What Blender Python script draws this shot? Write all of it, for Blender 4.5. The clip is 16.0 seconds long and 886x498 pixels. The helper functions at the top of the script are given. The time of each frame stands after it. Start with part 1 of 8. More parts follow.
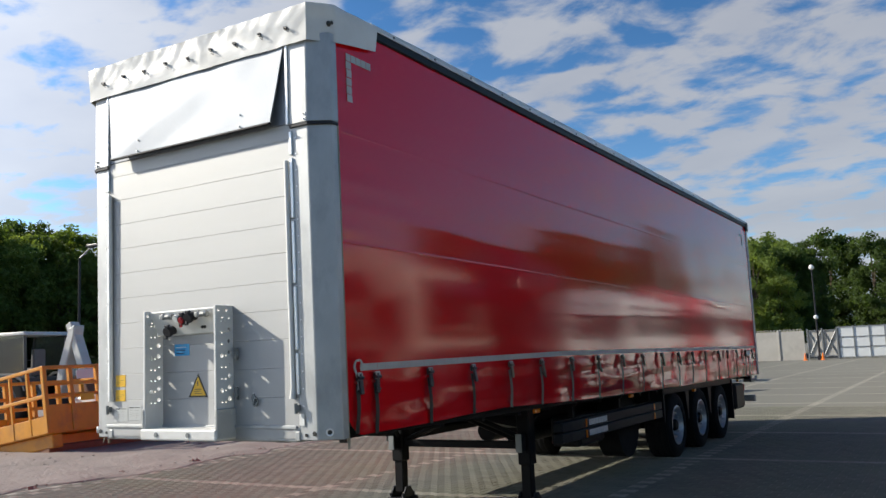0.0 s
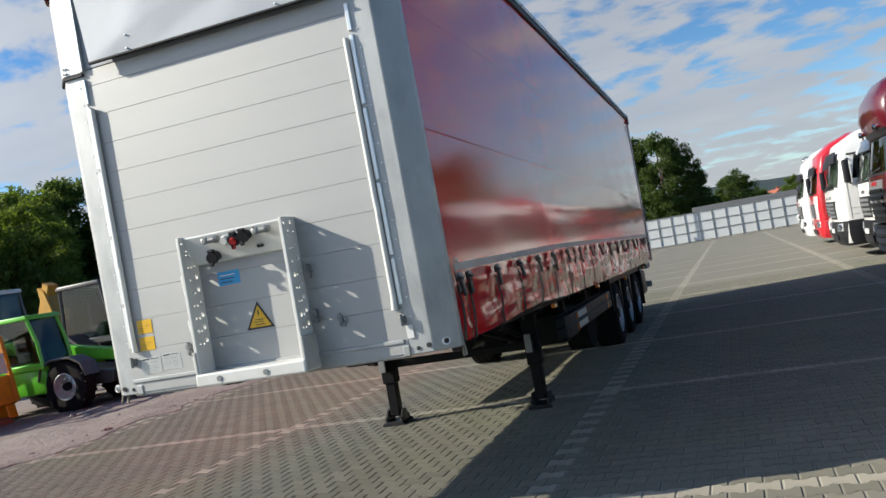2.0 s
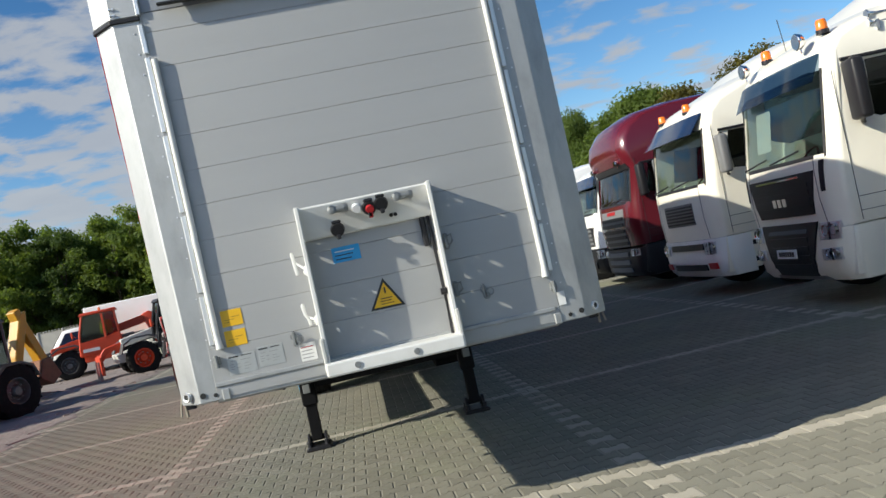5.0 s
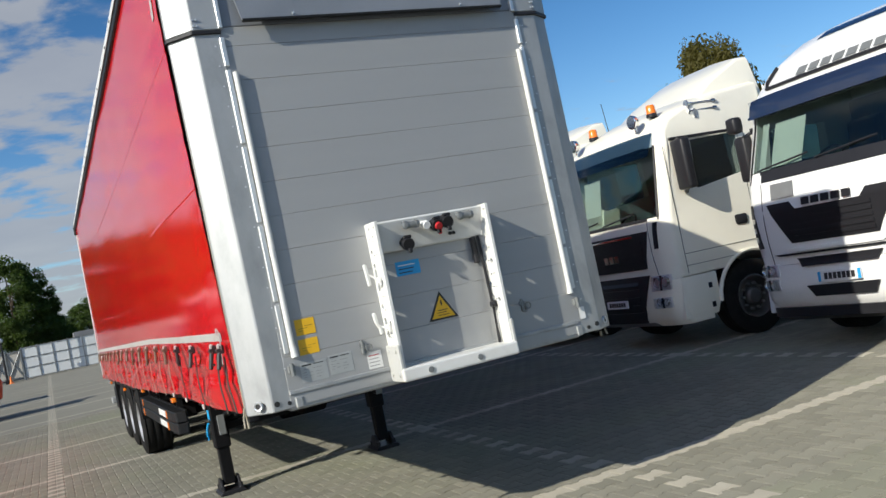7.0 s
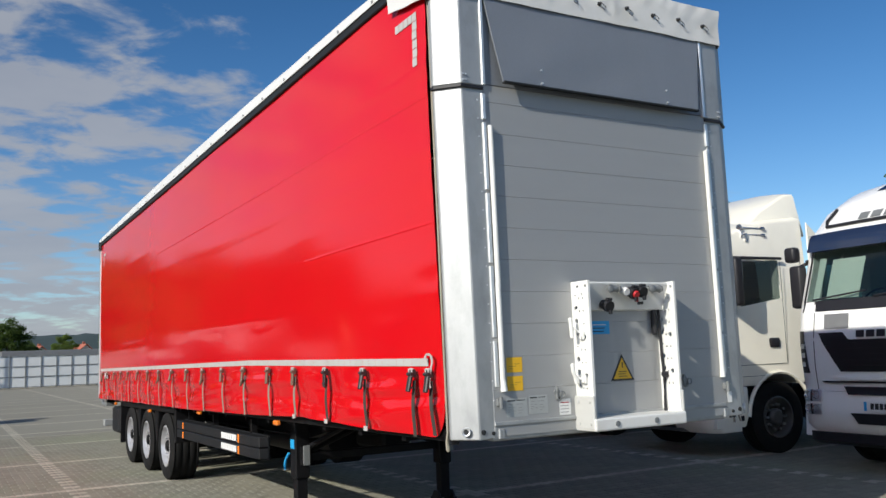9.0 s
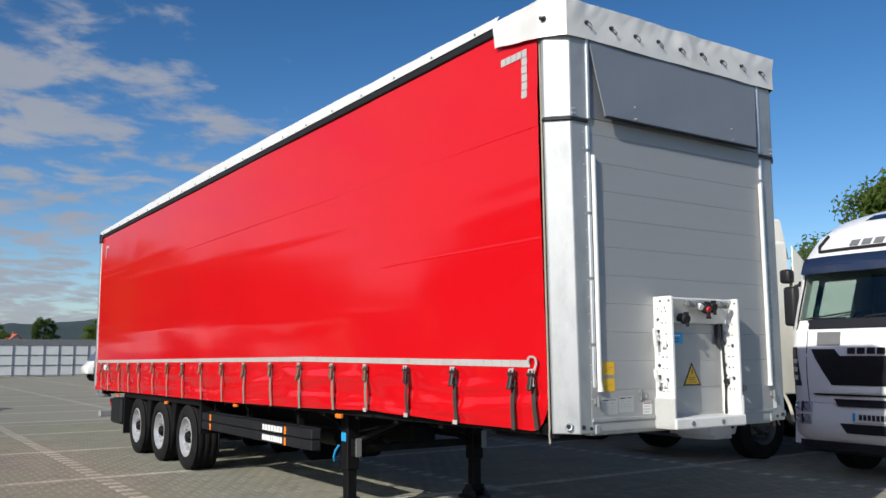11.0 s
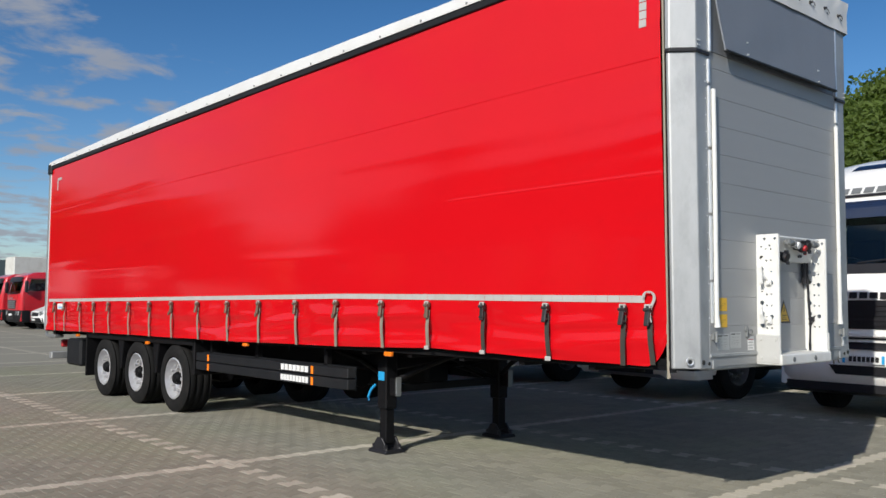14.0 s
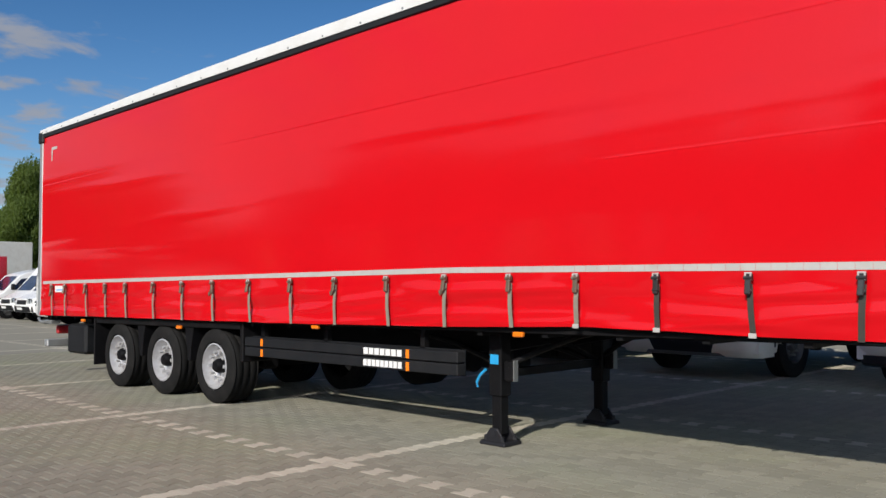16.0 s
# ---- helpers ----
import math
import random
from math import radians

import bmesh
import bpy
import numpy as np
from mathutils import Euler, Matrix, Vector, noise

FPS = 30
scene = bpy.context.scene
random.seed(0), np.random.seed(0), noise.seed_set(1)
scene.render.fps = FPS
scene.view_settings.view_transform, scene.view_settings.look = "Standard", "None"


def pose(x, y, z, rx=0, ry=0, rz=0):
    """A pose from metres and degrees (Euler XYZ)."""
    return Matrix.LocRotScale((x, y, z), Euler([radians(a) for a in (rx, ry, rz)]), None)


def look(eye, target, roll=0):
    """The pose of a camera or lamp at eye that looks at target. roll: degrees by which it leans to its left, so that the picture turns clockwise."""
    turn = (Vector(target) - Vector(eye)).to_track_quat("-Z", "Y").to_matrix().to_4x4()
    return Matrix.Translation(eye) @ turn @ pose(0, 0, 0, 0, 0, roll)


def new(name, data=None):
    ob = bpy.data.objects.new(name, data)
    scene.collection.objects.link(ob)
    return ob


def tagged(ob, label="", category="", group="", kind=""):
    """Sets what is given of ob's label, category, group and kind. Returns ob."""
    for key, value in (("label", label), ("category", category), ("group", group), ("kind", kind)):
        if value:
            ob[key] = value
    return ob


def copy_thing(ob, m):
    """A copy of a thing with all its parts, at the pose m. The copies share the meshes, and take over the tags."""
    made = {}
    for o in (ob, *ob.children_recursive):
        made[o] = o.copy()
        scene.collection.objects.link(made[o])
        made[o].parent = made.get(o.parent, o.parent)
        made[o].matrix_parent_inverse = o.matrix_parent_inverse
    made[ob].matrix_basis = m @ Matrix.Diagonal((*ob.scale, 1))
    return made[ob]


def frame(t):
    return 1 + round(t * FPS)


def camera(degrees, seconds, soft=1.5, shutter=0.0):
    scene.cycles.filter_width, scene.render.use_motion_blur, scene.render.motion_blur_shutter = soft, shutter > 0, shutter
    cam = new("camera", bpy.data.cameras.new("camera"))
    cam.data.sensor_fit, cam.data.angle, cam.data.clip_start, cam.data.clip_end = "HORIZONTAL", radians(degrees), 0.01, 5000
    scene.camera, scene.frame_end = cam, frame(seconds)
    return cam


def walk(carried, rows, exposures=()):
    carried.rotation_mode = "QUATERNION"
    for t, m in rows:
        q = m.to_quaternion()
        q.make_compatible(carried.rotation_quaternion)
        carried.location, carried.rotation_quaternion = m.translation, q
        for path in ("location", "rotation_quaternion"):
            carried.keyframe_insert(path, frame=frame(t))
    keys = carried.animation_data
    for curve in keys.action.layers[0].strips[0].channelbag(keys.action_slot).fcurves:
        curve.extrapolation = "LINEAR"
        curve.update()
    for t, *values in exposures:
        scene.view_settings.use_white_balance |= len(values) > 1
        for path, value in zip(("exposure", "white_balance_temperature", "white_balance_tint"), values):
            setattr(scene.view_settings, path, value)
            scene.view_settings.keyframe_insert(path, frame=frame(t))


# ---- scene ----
import itertools

cam = camera(54.5, 16.0)
PATH = [
    (0, (4.953, -4.554, 1.618), (3.929, -2.854, 1.864), -2.5),
    (0.5, (4.469, -4.484, 1.621), (3.517, -2.738, 1.829), -4.7),
    (1, (3.945, -4.662, 1.554), (3.085, -2.862, 1.704), -7.2),
    (1.5, (3.469, -4.707, 1.564), (2.72, -2.855, 1.659), -8.7),
    (2, (2.928, -4.78, 1.565), (2.294, -2.883, 1.61), -10.0),
    (2.5, (2.475, -4.855, 1.604), (1.976, -2.918, 1.605), -11.1),
    (3, (1.875, -4.838, 1.624), (1.541, -2.867, 1.592), -11.7),
    (3.5, (1.328, -4.892, 1.623), (1.155, -2.9, 1.586), -12.2),
    (3.7, (1.144, -4.92, 1.611), (1.036, -2.923, 1.58), -12.2),
    (5.8, (-0.945, -4.921, 1.628), (-0.472, -2.977, 1.656), -12.5),
    (6, (-1.156, -4.921, 1.638), (-0.599, -3.0, 1.665), -12.6),
    (6.5, (-1.653, -4.781, 1.634), (-0.932, -2.916, 1.666), -12.7),
    (7, (-2.16, -4.829, 1.668), (-1.304, -3.023, 1.724), -11.5),
    (7.5, (-2.618, -4.808, 1.616), (-1.697, -3.037, 1.737), -9.3),
    (8, (-3.118, -4.728, 1.597), (-2.182, -2.968, 1.767), -6.1),
    (8.5, (-3.523, -4.673, 1.617), (-2.572, -2.927, 1.831), -3.4),
    (9, (-3.878, -4.435, 1.62), (-2.882, -2.717, 1.859), -2.1),
    (9.5, (-4.316, -4.339, 1.627), (-3.268, -2.653, 1.873), -2.0),
    (12, (-5.393, -4.381, 1.616), (-4.233, -2.768, 1.85), 1.1),
    (12.5, (-5.471, -4.268, 1.593), (-4.27, -2.684, 1.81), 1.4),
    (13, (-5.669, -3.886, 1.591), (-4.418, -2.339, 1.787), 1.0),
    (13.5, (-6.008, -3.56, 1.555), (-4.73, -2.03, 1.714), 0.7),
    (14, (-6.261, -3.233, 1.527), (-4.945, -1.732, 1.652), 0.4),
    (14.5, (-6.513, -2.707, 1.527), (-5.14, -1.256, 1.629), -0.1),
    (15, (-6.703, -2.35, 1.551), (-5.298, -0.93, 1.646), -0.5),
    (15.5, (-6.762, -1.825, 1.522), (-5.34, -0.421, 1.62), -0.5),
    (16, (-6.84, -1.336, 1.45), (-5.412, 0.062, 1.535), -0.2),
]
EXPOSURE = ((0, 0.17, 6500, 8), (3.5, 0.20, 6520, 5), (6.5, -0.05, 6320, 6), (9, -0.22, 6230, 8), (12.5, -0.29, 6140, 9), (14.3, -0.42, 6200, 9), (15.5, -0.47, 6240, 10), (16, -0.38, 6260, 10))
walk(cam, [(t, look(eye, target, roll)) for t, eye, target, roll in PATH], EXPOSURE)

# ---------------------------------------------------------------- light
SUN = Vector((-1.72, -0.62, 1.0)).normalized()
world = bpy.data.worlds.new("sky")
scene.world = world
world.use_nodes = True
wn, wl = world.node_tree.nodes, world.node_tree.links
wn.clear()
w_out = wn.new("ShaderNodeOutputWorld")
w_bg = wn.new("ShaderNodeBackground")
w_bg.inputs["Strength"].default_value = 0.037
w_sky = wn.new("ShaderNodeTexSky")
w_sky.sky_type = "NISHITA"
w_sky.sun_disc = False
w_sky.sun_elevation = math.asin(SUN.z)
w_sky.sun_rotation = math.atan2(SUN.x, SUN.y)
w_sky.altitude, w_sky.air_density, w_sky.dust_density, w_sky.ozone_density = 300, 1.0, 0.6, 2.5
w_tc = wn.new("ShaderNodeTexCoord")
w_sep = wn.new("ShaderNodeSeparateXYZ")
wl.new(w_tc.outputs["Generated"], w_sep.inputs[0])


def wmath(op, a, b=None, c=None):
    n = wn.new("ShaderNodeMath")
    n.operation = op
    for k, v in enumerate((a, b, c)):
        if v is None:
            continue
        if isinstance(v, (int, float)):
            n.inputs[k].default_value = v
        else:
            wl.new(v, n.inputs[k])
    return n.outputs[0]


up = wmath("MAXIMUM", w_sep.outputs[2], 0.0)
den = wmath("ADD", up, 0.16)
w_com = wn.new("ShaderNodeCombineXYZ")
wl.new(wmath("DIVIDE", w_sep.outputs[0], den), w_com.inputs[0])
wl.new(wmath("DIVIDE", w_sep.outputs[1], den), w_com.inputs[1])


def wnoise(scale, detail, rough, offset, distortion=0.0):
    m = wn.new("ShaderNodeMapping")
    m.inputs["Location"].default_value = offset
    m.inputs["Scale"].default_value = (1.0, 1.2, 1.0)
    m.inputs["Rotation"].default_value = (0, 0, radians(35))
    wl.new(w_com.outputs[0], m.inputs[0])
    n = wn.new("ShaderNodeTexNoise")
    n.inputs["Scale"].default_value = scale
    n.inputs["Detail"].default_value = detail
    n.inputs["Roughness"].default_value = rough
    n.inputs["Distortion"].default_value = distortion
    wl.new(m.outputs[0], n.inputs["Vector"])
    return n.outputs["Fac"]


banks = wnoise(0.55, 3, 0.5, (3.1, 1.7, 0))
puffs = wnoise(5.0, 7, 0.55, (0.4, 2.3, 0), 0.25)
sheet = wmath("ADD", wmath("MULTIPLY", banks, 0.55), wmath("MULTIPLY", puffs, 0.75))
sheet = wmath("ADD", sheet, wmath("MULTIPLY", w_sep.outputs[0], -0.105))
sheet = wmath("ADD", sheet, wmath("MULTIPLY", wmath("MAXIMUM", wmath("SUBTRACT", w_sep.outputs[1], 0.80), 0.0), 0.42))
sheet = wmath("SUBTRACT", sheet, wmath("MULTIPLY", wmath("MAXIMUM", wmath("SUBTRACT", up, 0.5), 0.0), 0.8))
east = wmath("MINIMUM", wmath("MAXIMUM", wmath("SUBTRACT", w_sep.outputs[0], 0.10), 0.0), 0.35)
high = wmath("MINIMUM", wmath("MAXIMUM", wmath("SUBTRACT", up, 0.07), 0.0), 0.25)
sheet = wmath("SUBTRACT", sheet, wmath("MULTIPLY", wmath("MULTIPLY", east, high), 2.4))
w_ramp = wn.new("ShaderNodeMapRange")
w_ramp.interpolation_type = "SMOOTHSTEP"
w_ramp.inputs["From Min"].default_value = 0.602
w_ramp.inputs["From Max"].default_value = 0.75
wl.new(sheet, w_ramp.inputs["Value"])
shade = wnoise(1.7, 5, 0.55, (5.2, 8.1, 0))
w_grey = wn.new("ShaderNodeMix")
w_grey.data_type = "RGBA"
w_grey.inputs[6].default_value = (9.0, 9.6, 11.4, 1)
w_grey.inputs[7].default_value = (14.3, 14.4, 15.1, 1)
wl.new(shade, w_grey.inputs[0])
w_mix = wn.new("ShaderNodeMix")
w_mix.data_type = "RGBA"
wl.new(wmath("MULTIPLY", w_ramp.outputs[0], 0.88), w_mix.inputs[0])
w_hsv = wn.new("ShaderNodeHueSaturation")
w_hsv.inputs["Saturation"].default_value = 1.28
w_fall = wn.new("ShaderNodeMapRange")
w_fall.inputs["From Min"].default_value, w_fall.inputs["From Max"].default_value = 0.05, 0.80
w_fall.inputs["To Min"].default_value, w_fall.inputs["To Max"].default_value = 3.75, 1.62
wl.new(up, w_fall.inputs["Value"])
wl.new(w_fall.outputs[0], w_hsv.inputs["Value"])
wl.new(w_sky.outputs[0], w_hsv.inputs["Color"])
w_tint = wn.new("ShaderNodeMix")
w_tint.data_type, w_tint.blend_type = "RGBA", "MULTIPLY"
w_tint.inputs[0].default_value = 1.0
w_tint.inputs[7].default_value = (0.95, 0.955, 1.03, 1)
wl.new(w_hsv.outputs[0], w_tint.inputs[6])
wl.new(w_tint.outputs[2], w_mix.inputs[6])
wl.new(w_grey.outputs[2], w_mix.inputs[7])
# the sky brightens towards the sun
w_dot = wn.new("ShaderNodeVectorMath")
w_dot.operation = "DOT_PRODUCT"
w_dot.inputs[1].default_value = SUN
wl.new(w_tc.outputs["Generated"], w_dot.inputs[0])
w_glow = wmath("MULTIPLY_ADD", wmath("POWER", wmath("MAXIMUM", w_dot.outputs["Value"], 0.0), 3.0), 2.2, 1.0)
w_vec = wn.new("ShaderNodeVectorMath")
w_vec.operation = "SCALE"
wl.new(w_mix.outputs[2], w_vec.inputs[0])
wl.new(w_glow, w_vec.inputs["Scale"])
wl.new(w_vec.outputs[0], w_bg.inputs["Color"])
wl.new(w_bg.outputs[0], w_out.inputs[0])

sun = new("sun", bpy.data.lights.new("sun", "SUN"))
sun.data.energy, sun.data.angle, sun.data.color = 6.2, radians(0.55), (1.0, 0.92, 0.80)
sun.matrix_world = look(SUN * 60, (0, 0, 0))

# ---------------------------------------------------------------- materials


def material(name, base, rough=0.6, metal=0.0, var=0.12, scale=6.0, fine=60.0, bump=0.15, dirt=None, dirt_amount=0.0,
             dirt_scale=2.0, coat=0.0, per=None, spec=0.5, transmit=0.0, stretch=(1, 1, 1), emit=0.0, matt=0.0):
    """A painted, metal, rubber or stone surface: base colour with coarse and fine variation, dirt patches and relief."""
    m = bpy.data.materials.new(name)
    m.use_nodes = True
    n, l = m.node_tree.nodes, m.node_tree.links
    p = n["Principled BSDF"]
    tc = n.new("ShaderNodeTexCoord")
    mp = n.new("ShaderNodeMapping")
    mp.inputs["Scale"].default_value = stretch
    l.new(tc.outputs["Object"], mp.inputs[0])

    def tex(sc, det, ro=0.55):
        t = n.new("ShaderNodeTexNoise")
        t.inputs["Scale"].default_value, t.inputs["Detail"].default_value, t.inputs["Roughness"].default_value = sc, det, ro
        l.new(mp.outputs[0], t.inputs["Vector"])
        return t.outputs["Fac"]

    def mixed(fac, a, b, kind="MIX"):
        x = n.new("ShaderNodeMix")
        x.data_type, x.blend_type = "RGBA", kind
        for s, v in ((0, fac), (6, a), (7, b)):
            if isinstance(v, (int, float)):
                x.inputs[s].default_value = v
            elif isinstance(v, tuple):
                x.inputs[s].default_value = (*v, 1)
            else:
                l.new(v, x.inputs[s])
        return x.outputs[2]

    coarse, grain = tex(scale, 4), tex(fine, 3)
    lo = tuple(c * (1 - var) for c in base)
    hi = tuple(min(1.0, c * (1 + var)) for c in base)
    col = mixed(coarse, lo, hi)
    if per == "object":
        oi = n.new("ShaderNodeObjectInfo")
        col = mixed(oi.outputs["Random"], col, mixed(0.5, col, tuple(c * 0.58 for c in base)))
    if per == "island":
        ge = n.new("ShaderNodeNewGeometry")
        col = mixed(ge.outputs["Random Per Island"], col, mixed(0.5, col, tuple(c * 0.55 for c in base)))
    if dirt:
        r = n.new("ShaderNodeMapRange")
        r.inputs["From Min"].default_value, r.inputs["From Max"].default_value = 0.48, 0.75
        r.inputs["To Max"].default_value = dirt_amount
        l.new(tex(dirt_scale, 6, 0.65), r.inputs["Value"])
        col = mixed(r.outputs[0], col, dirt)
    l.new(col, p.inputs["Base Color"])
    rr = n.new("ShaderNodeMapRange")
    rr.inputs["To Min"].default_value, rr.inputs["To Max"].default_value = max(0.02, rough * 0.85), min(1, rough * 1.15)
    l.new(grain, rr.inputs["Value"])
    l.new(rr.outputs[0], p.inputs["Roughness"])
    p.inputs["Metallic"].default_value = metal
    p.inputs["Diffuse Roughness"].default_value = matt
    p.inputs["Specular IOR Level"].default_value = spec
    p.inputs["Coat Weight"].default_value = coat
    p.inputs["Coat Roughness"].default_value = 0.06
    p.inputs["Transmission Weight"].default_value = transmit
    if emit:
        p.inputs["Emission Color"].default_value = (*base, 1)
        p.inputs["Emission Strength"].default_value = emit
    if bump:
        b = n.new("ShaderNodeBump")
        b.inputs["Strength"].default_value = bump
        b.inputs["Distance"].default_value = 0.01
        l.new(mixed(0.5, coarse, grain), b.inputs["Height"])
        l.new(b.outputs[0], p.inputs["Normal"])
    return m


def clear_glass(name, tint, rough=0.02):
    m = bpy.data.materials.new(name)
    m.use_nodes = True
    n, l = m.node_tree.nodes, m.node_tree.links
    n.clear()
    out = n.new("ShaderNodeOutputMaterial")
    tr = n.new("ShaderNodeBsdfTransparent")
    tr.inputs[0].default_value = (*tint, 1)
    gl = n.new("ShaderNodeBsdfGlossy")
    gl.inputs["Roughness"].default_value = rough
    lw = n.new("ShaderNodeLayerWeight")
    lw.inputs[0].default_value = 0.5
    pw = n.new("ShaderNodeMath")
    pw.operation = "POWER"
    pw.inputs[1].default_value = 4.5
    l.new(lw.outputs["Facing"], pw.inputs[0])
    fr = n.new("ShaderNodeMapRange")
    fr.inputs["To Min"].default_value, fr.inputs["To Max"].default_value = 0.05, 0.9
    l.new(pw.outputs[0], fr.inputs["Value"])
    mx = n.new("ShaderNodeMixShader")
    l.new(fr.outputs[0], mx.inputs[0])
    l.new(tr.outputs[0], mx.inputs[1])
    l.new(gl.outputs[0], mx.inputs[2])
    l.new(mx.outputs[0], out.inputs[0])
    return m


def leaf_material(name, base):
    m = material(name, base, 0.6, var=0.35, scale=0.5, fine=8, bump=0, per="island", spec=0.25)
    n, l = m.node_tree.nodes, m.node_tree.links
    p = n["Principled BSDF"]
    out = n["Material Output"]
    tl = n.new("ShaderNodeBsdfTranslucent")
    tl.inputs[0].default_value = (base[0] * 2.0, base[1] * 2.0, base[2] * 1.0, 1)
    mx = n.new("ShaderNodeMixShader")
    mx.inputs[0].default_value = 0.45
    l.new(p.outputs[0], mx.inputs[1])
    l.new(tl.outputs[0], mx.inputs[2])
    l.new(mx.outputs[0], out.inputs[0])
    return m


M_ALU = material("anodised_board", (0.405, 0.408, 0.405), 0.60, 0.60, var=0.05, scale=1.6, fine=220, bump=0.10, stretch=(0.4, 1, 5),
                 dirt=(0.38, 0.39, 0.39), dirt_amount=0.35, dirt_scale=1.3)
M_POST = material("galvanised_post", (0.43, 0.44, 0.44), 0.55, 0.70, var=0.16, scale=9, fine=150, bump=0.06, stretch=(1, 1, 0.5),
                  dirt=(0.27, 0.28, 0.285), dirt_amount=0.7, dirt_scale=5)
M_FLAP = material("silver_flap", (0.27, 0.29, 0.32), 0.60, 0.62, var=0.10, scale=1.2, fine=140, bump=0.04,
                  dirt=(0.25, 0.27, 0.30), dirt_amount=0.4, dirt_scale=1.6, stretch=(1, 1, 0.5))
M_WHITE_STEEL = material("white_steel", (0.68, 0.68, 0.655), 0.42, 0.0, var=0.05, scale=4, fine=120, bump=0.06,
                         dirt=(0.5, 0.47, 0.40), dirt_amount=0.35, dirt_scale=5)
M_RAIL = material("zinc_rail", (0.74, 0.75, 0.75), 0.38, 0.7, var=0.1, scale=8, fine=120, bump=0.1)
M_TARP_WHITE = material("white_tarp", (0.64, 0.64, 0.62), 0.33, 0.0, var=0.05, scale=2.5, fine=60, bump=0.25,
                        dirt=(0.50, 0.48, 0.42), dirt_amount=0.4, dirt_scale=2.2)
M_RED = material("red_curtain", (0.56, 0.0045, 0.009), 0.10, 0.0, var=0.05, scale=0.7, fine=260, bump=0.02, coat=0.14, spec=0.34,
                 dirt=(0.50, 0.006, 0.010), dirt_amount=0.25, dirt_scale=0.6)
M_TAPE = material("grey_reflective_tape", (0.43, 0.42, 0.40), 0.4, 0.0, var=0.12, scale=9, fine=90, bump=0.1,
                  dirt=(0.35, 0.3, 0.27), dirt_amount=0.5, dirt_scale=6)
M_CANVAS = material("beige_canvas_hem", (0.30, 0.27, 0.21), 0.85, 0.0, var=0.2, scale=8, fine=200, bump=0.2)
M_STRAP = material("webbing_strap", (0.040, 0.034, 0.028), 0.85, 0.0, var=0.2, scale=20, fine=300, bump=0.3)
M_STRAP_GREY = material("worn_strap_end", (0.22, 0.19, 0.15), 0.85, 0.0, var=0.2, scale=20, fine=300, bump=0.3)
M_BUCKLE = material("dark_buckle", (0.05, 0.05, 0.05), 0.42, 0.5, var=0.2, scale=30, bump=0.1)
M_BLACK = material("black_chassis_paint", (0.007, 0.007, 0.008), 0.5, 0.0, var=0.25, scale=4, fine=80, bump=0.1,
                   dirt=(0.02, 0.018, 0.017), dirt_amount=0.5, dirt_scale=3, spec=0.12)
M_GUARD = material("black_plastic_guard", (0.012, 0.013, 0.015), 0.5, 0.0, var=0.2, scale=4, fine=200, bump=0.1, spec=0.2,
                   dirt=(0.03, 0.028, 0.027), dirt_amount=0.4, dirt_scale=3)
M_DARK_RAIL = material("dark_roof_rail", (0.014, 0.015, 0.016), 0.5, 0.0, var=0.15, scale=5, bump=0.08, spec=0.25)
M_RUBBER = material("tyre_rubber", (0.011, 0.011, 0.011), 0.85, 0.0, var=0.3, scale=7, fine=90, bump=0.3,
                    dirt=(0.03, 0.027, 0.025), dirt_amount=0.45, dirt_scale=5, spec=0.15)
M_RIM = material("silver_rim", (0.58, 0.58, 0.59), 0.34, 0.5, var=0.1, scale=9, fine=120, bump=0.1,
                 dirt=(0.30, 0.27, 0.24), dirt_amount=0.5, dirt_scale=8)
M_RIM_GREY = material("grey_rim", (0.13, 0.13, 0.13), 0.5, 0.5, var=0.2, scale=9, bump=0.1, dirt=(0.1, 0.08, 0.07), dirt_amount=0.6)
M_YELLOW = material("yellow_sticker", (0.72, 0.42, 0.015), 0.4, var=0.06, scale=20, bump=0.02)
M_BLUE = material("blue_sticker", (0.03, 0.33, 0.66), 0.4, var=0.1, scale=20, bump=0.02)
M_INK = material("black_ink", (0.02, 0.02, 0.02), 0.5, var=0.1, bump=0)
M_LABEL = material("white_label", (0.72, 0.72, 0.70), 0.45, var=0.06, scale=20, bump=0.02)
M_OLIVE_INK = material("faded_dark_print", (0.20, 0.13, 0.02), 0.5, var=0.1, bump=0)
M_GREY_INK = material("grey_print", (0.30, 0.30, 0.30), 0.5, var=0.1, bump=0)
M_ORANGE_REFL = material("orange_reflector", (0.9, 0.22, 0.01), 0.2, var=0.1, scale=60, bump=0.1, coat=0.5)
M_ORANGE_LENS = material("orange_lens", (0.85, 0.2, 0.01), 0.15, var=0.1, coat=0.8, bump=0)
M_REDPART = material("red_plastic", (0.42, 0.02, 0.025), 0.35, var=0.1, scale=20, bump=0.05)
M_DATA = material("aluminium_data_plate", (0.50, 0.51, 0.50), 0.4, 0.6, var=0.1, scale=20, bump=0.05)
M_BROWN_BUCKLE = material("brown_strap_buckle", (0.16, 0.12, 0.085), 0.5, 0.4, var=0.25, scale=30, bump=0.1)
M_CHROME = material("polished_metal", (0.7, 0.7, 0.7), 0.12, 1.0, var=0.08, scale=12, bump=0.02)
M_TRUCK_WHITE = material("white_truck_paint", (0.84, 0.84, 0.825), 0.28, 0.0, var=0.03, scale=1.5, fine=90, bump=0.015, coat=0.5,
                         dirt=(0.74, 0.72, 0.67), dirt_amount=0.3, dirt_scale=1.8)
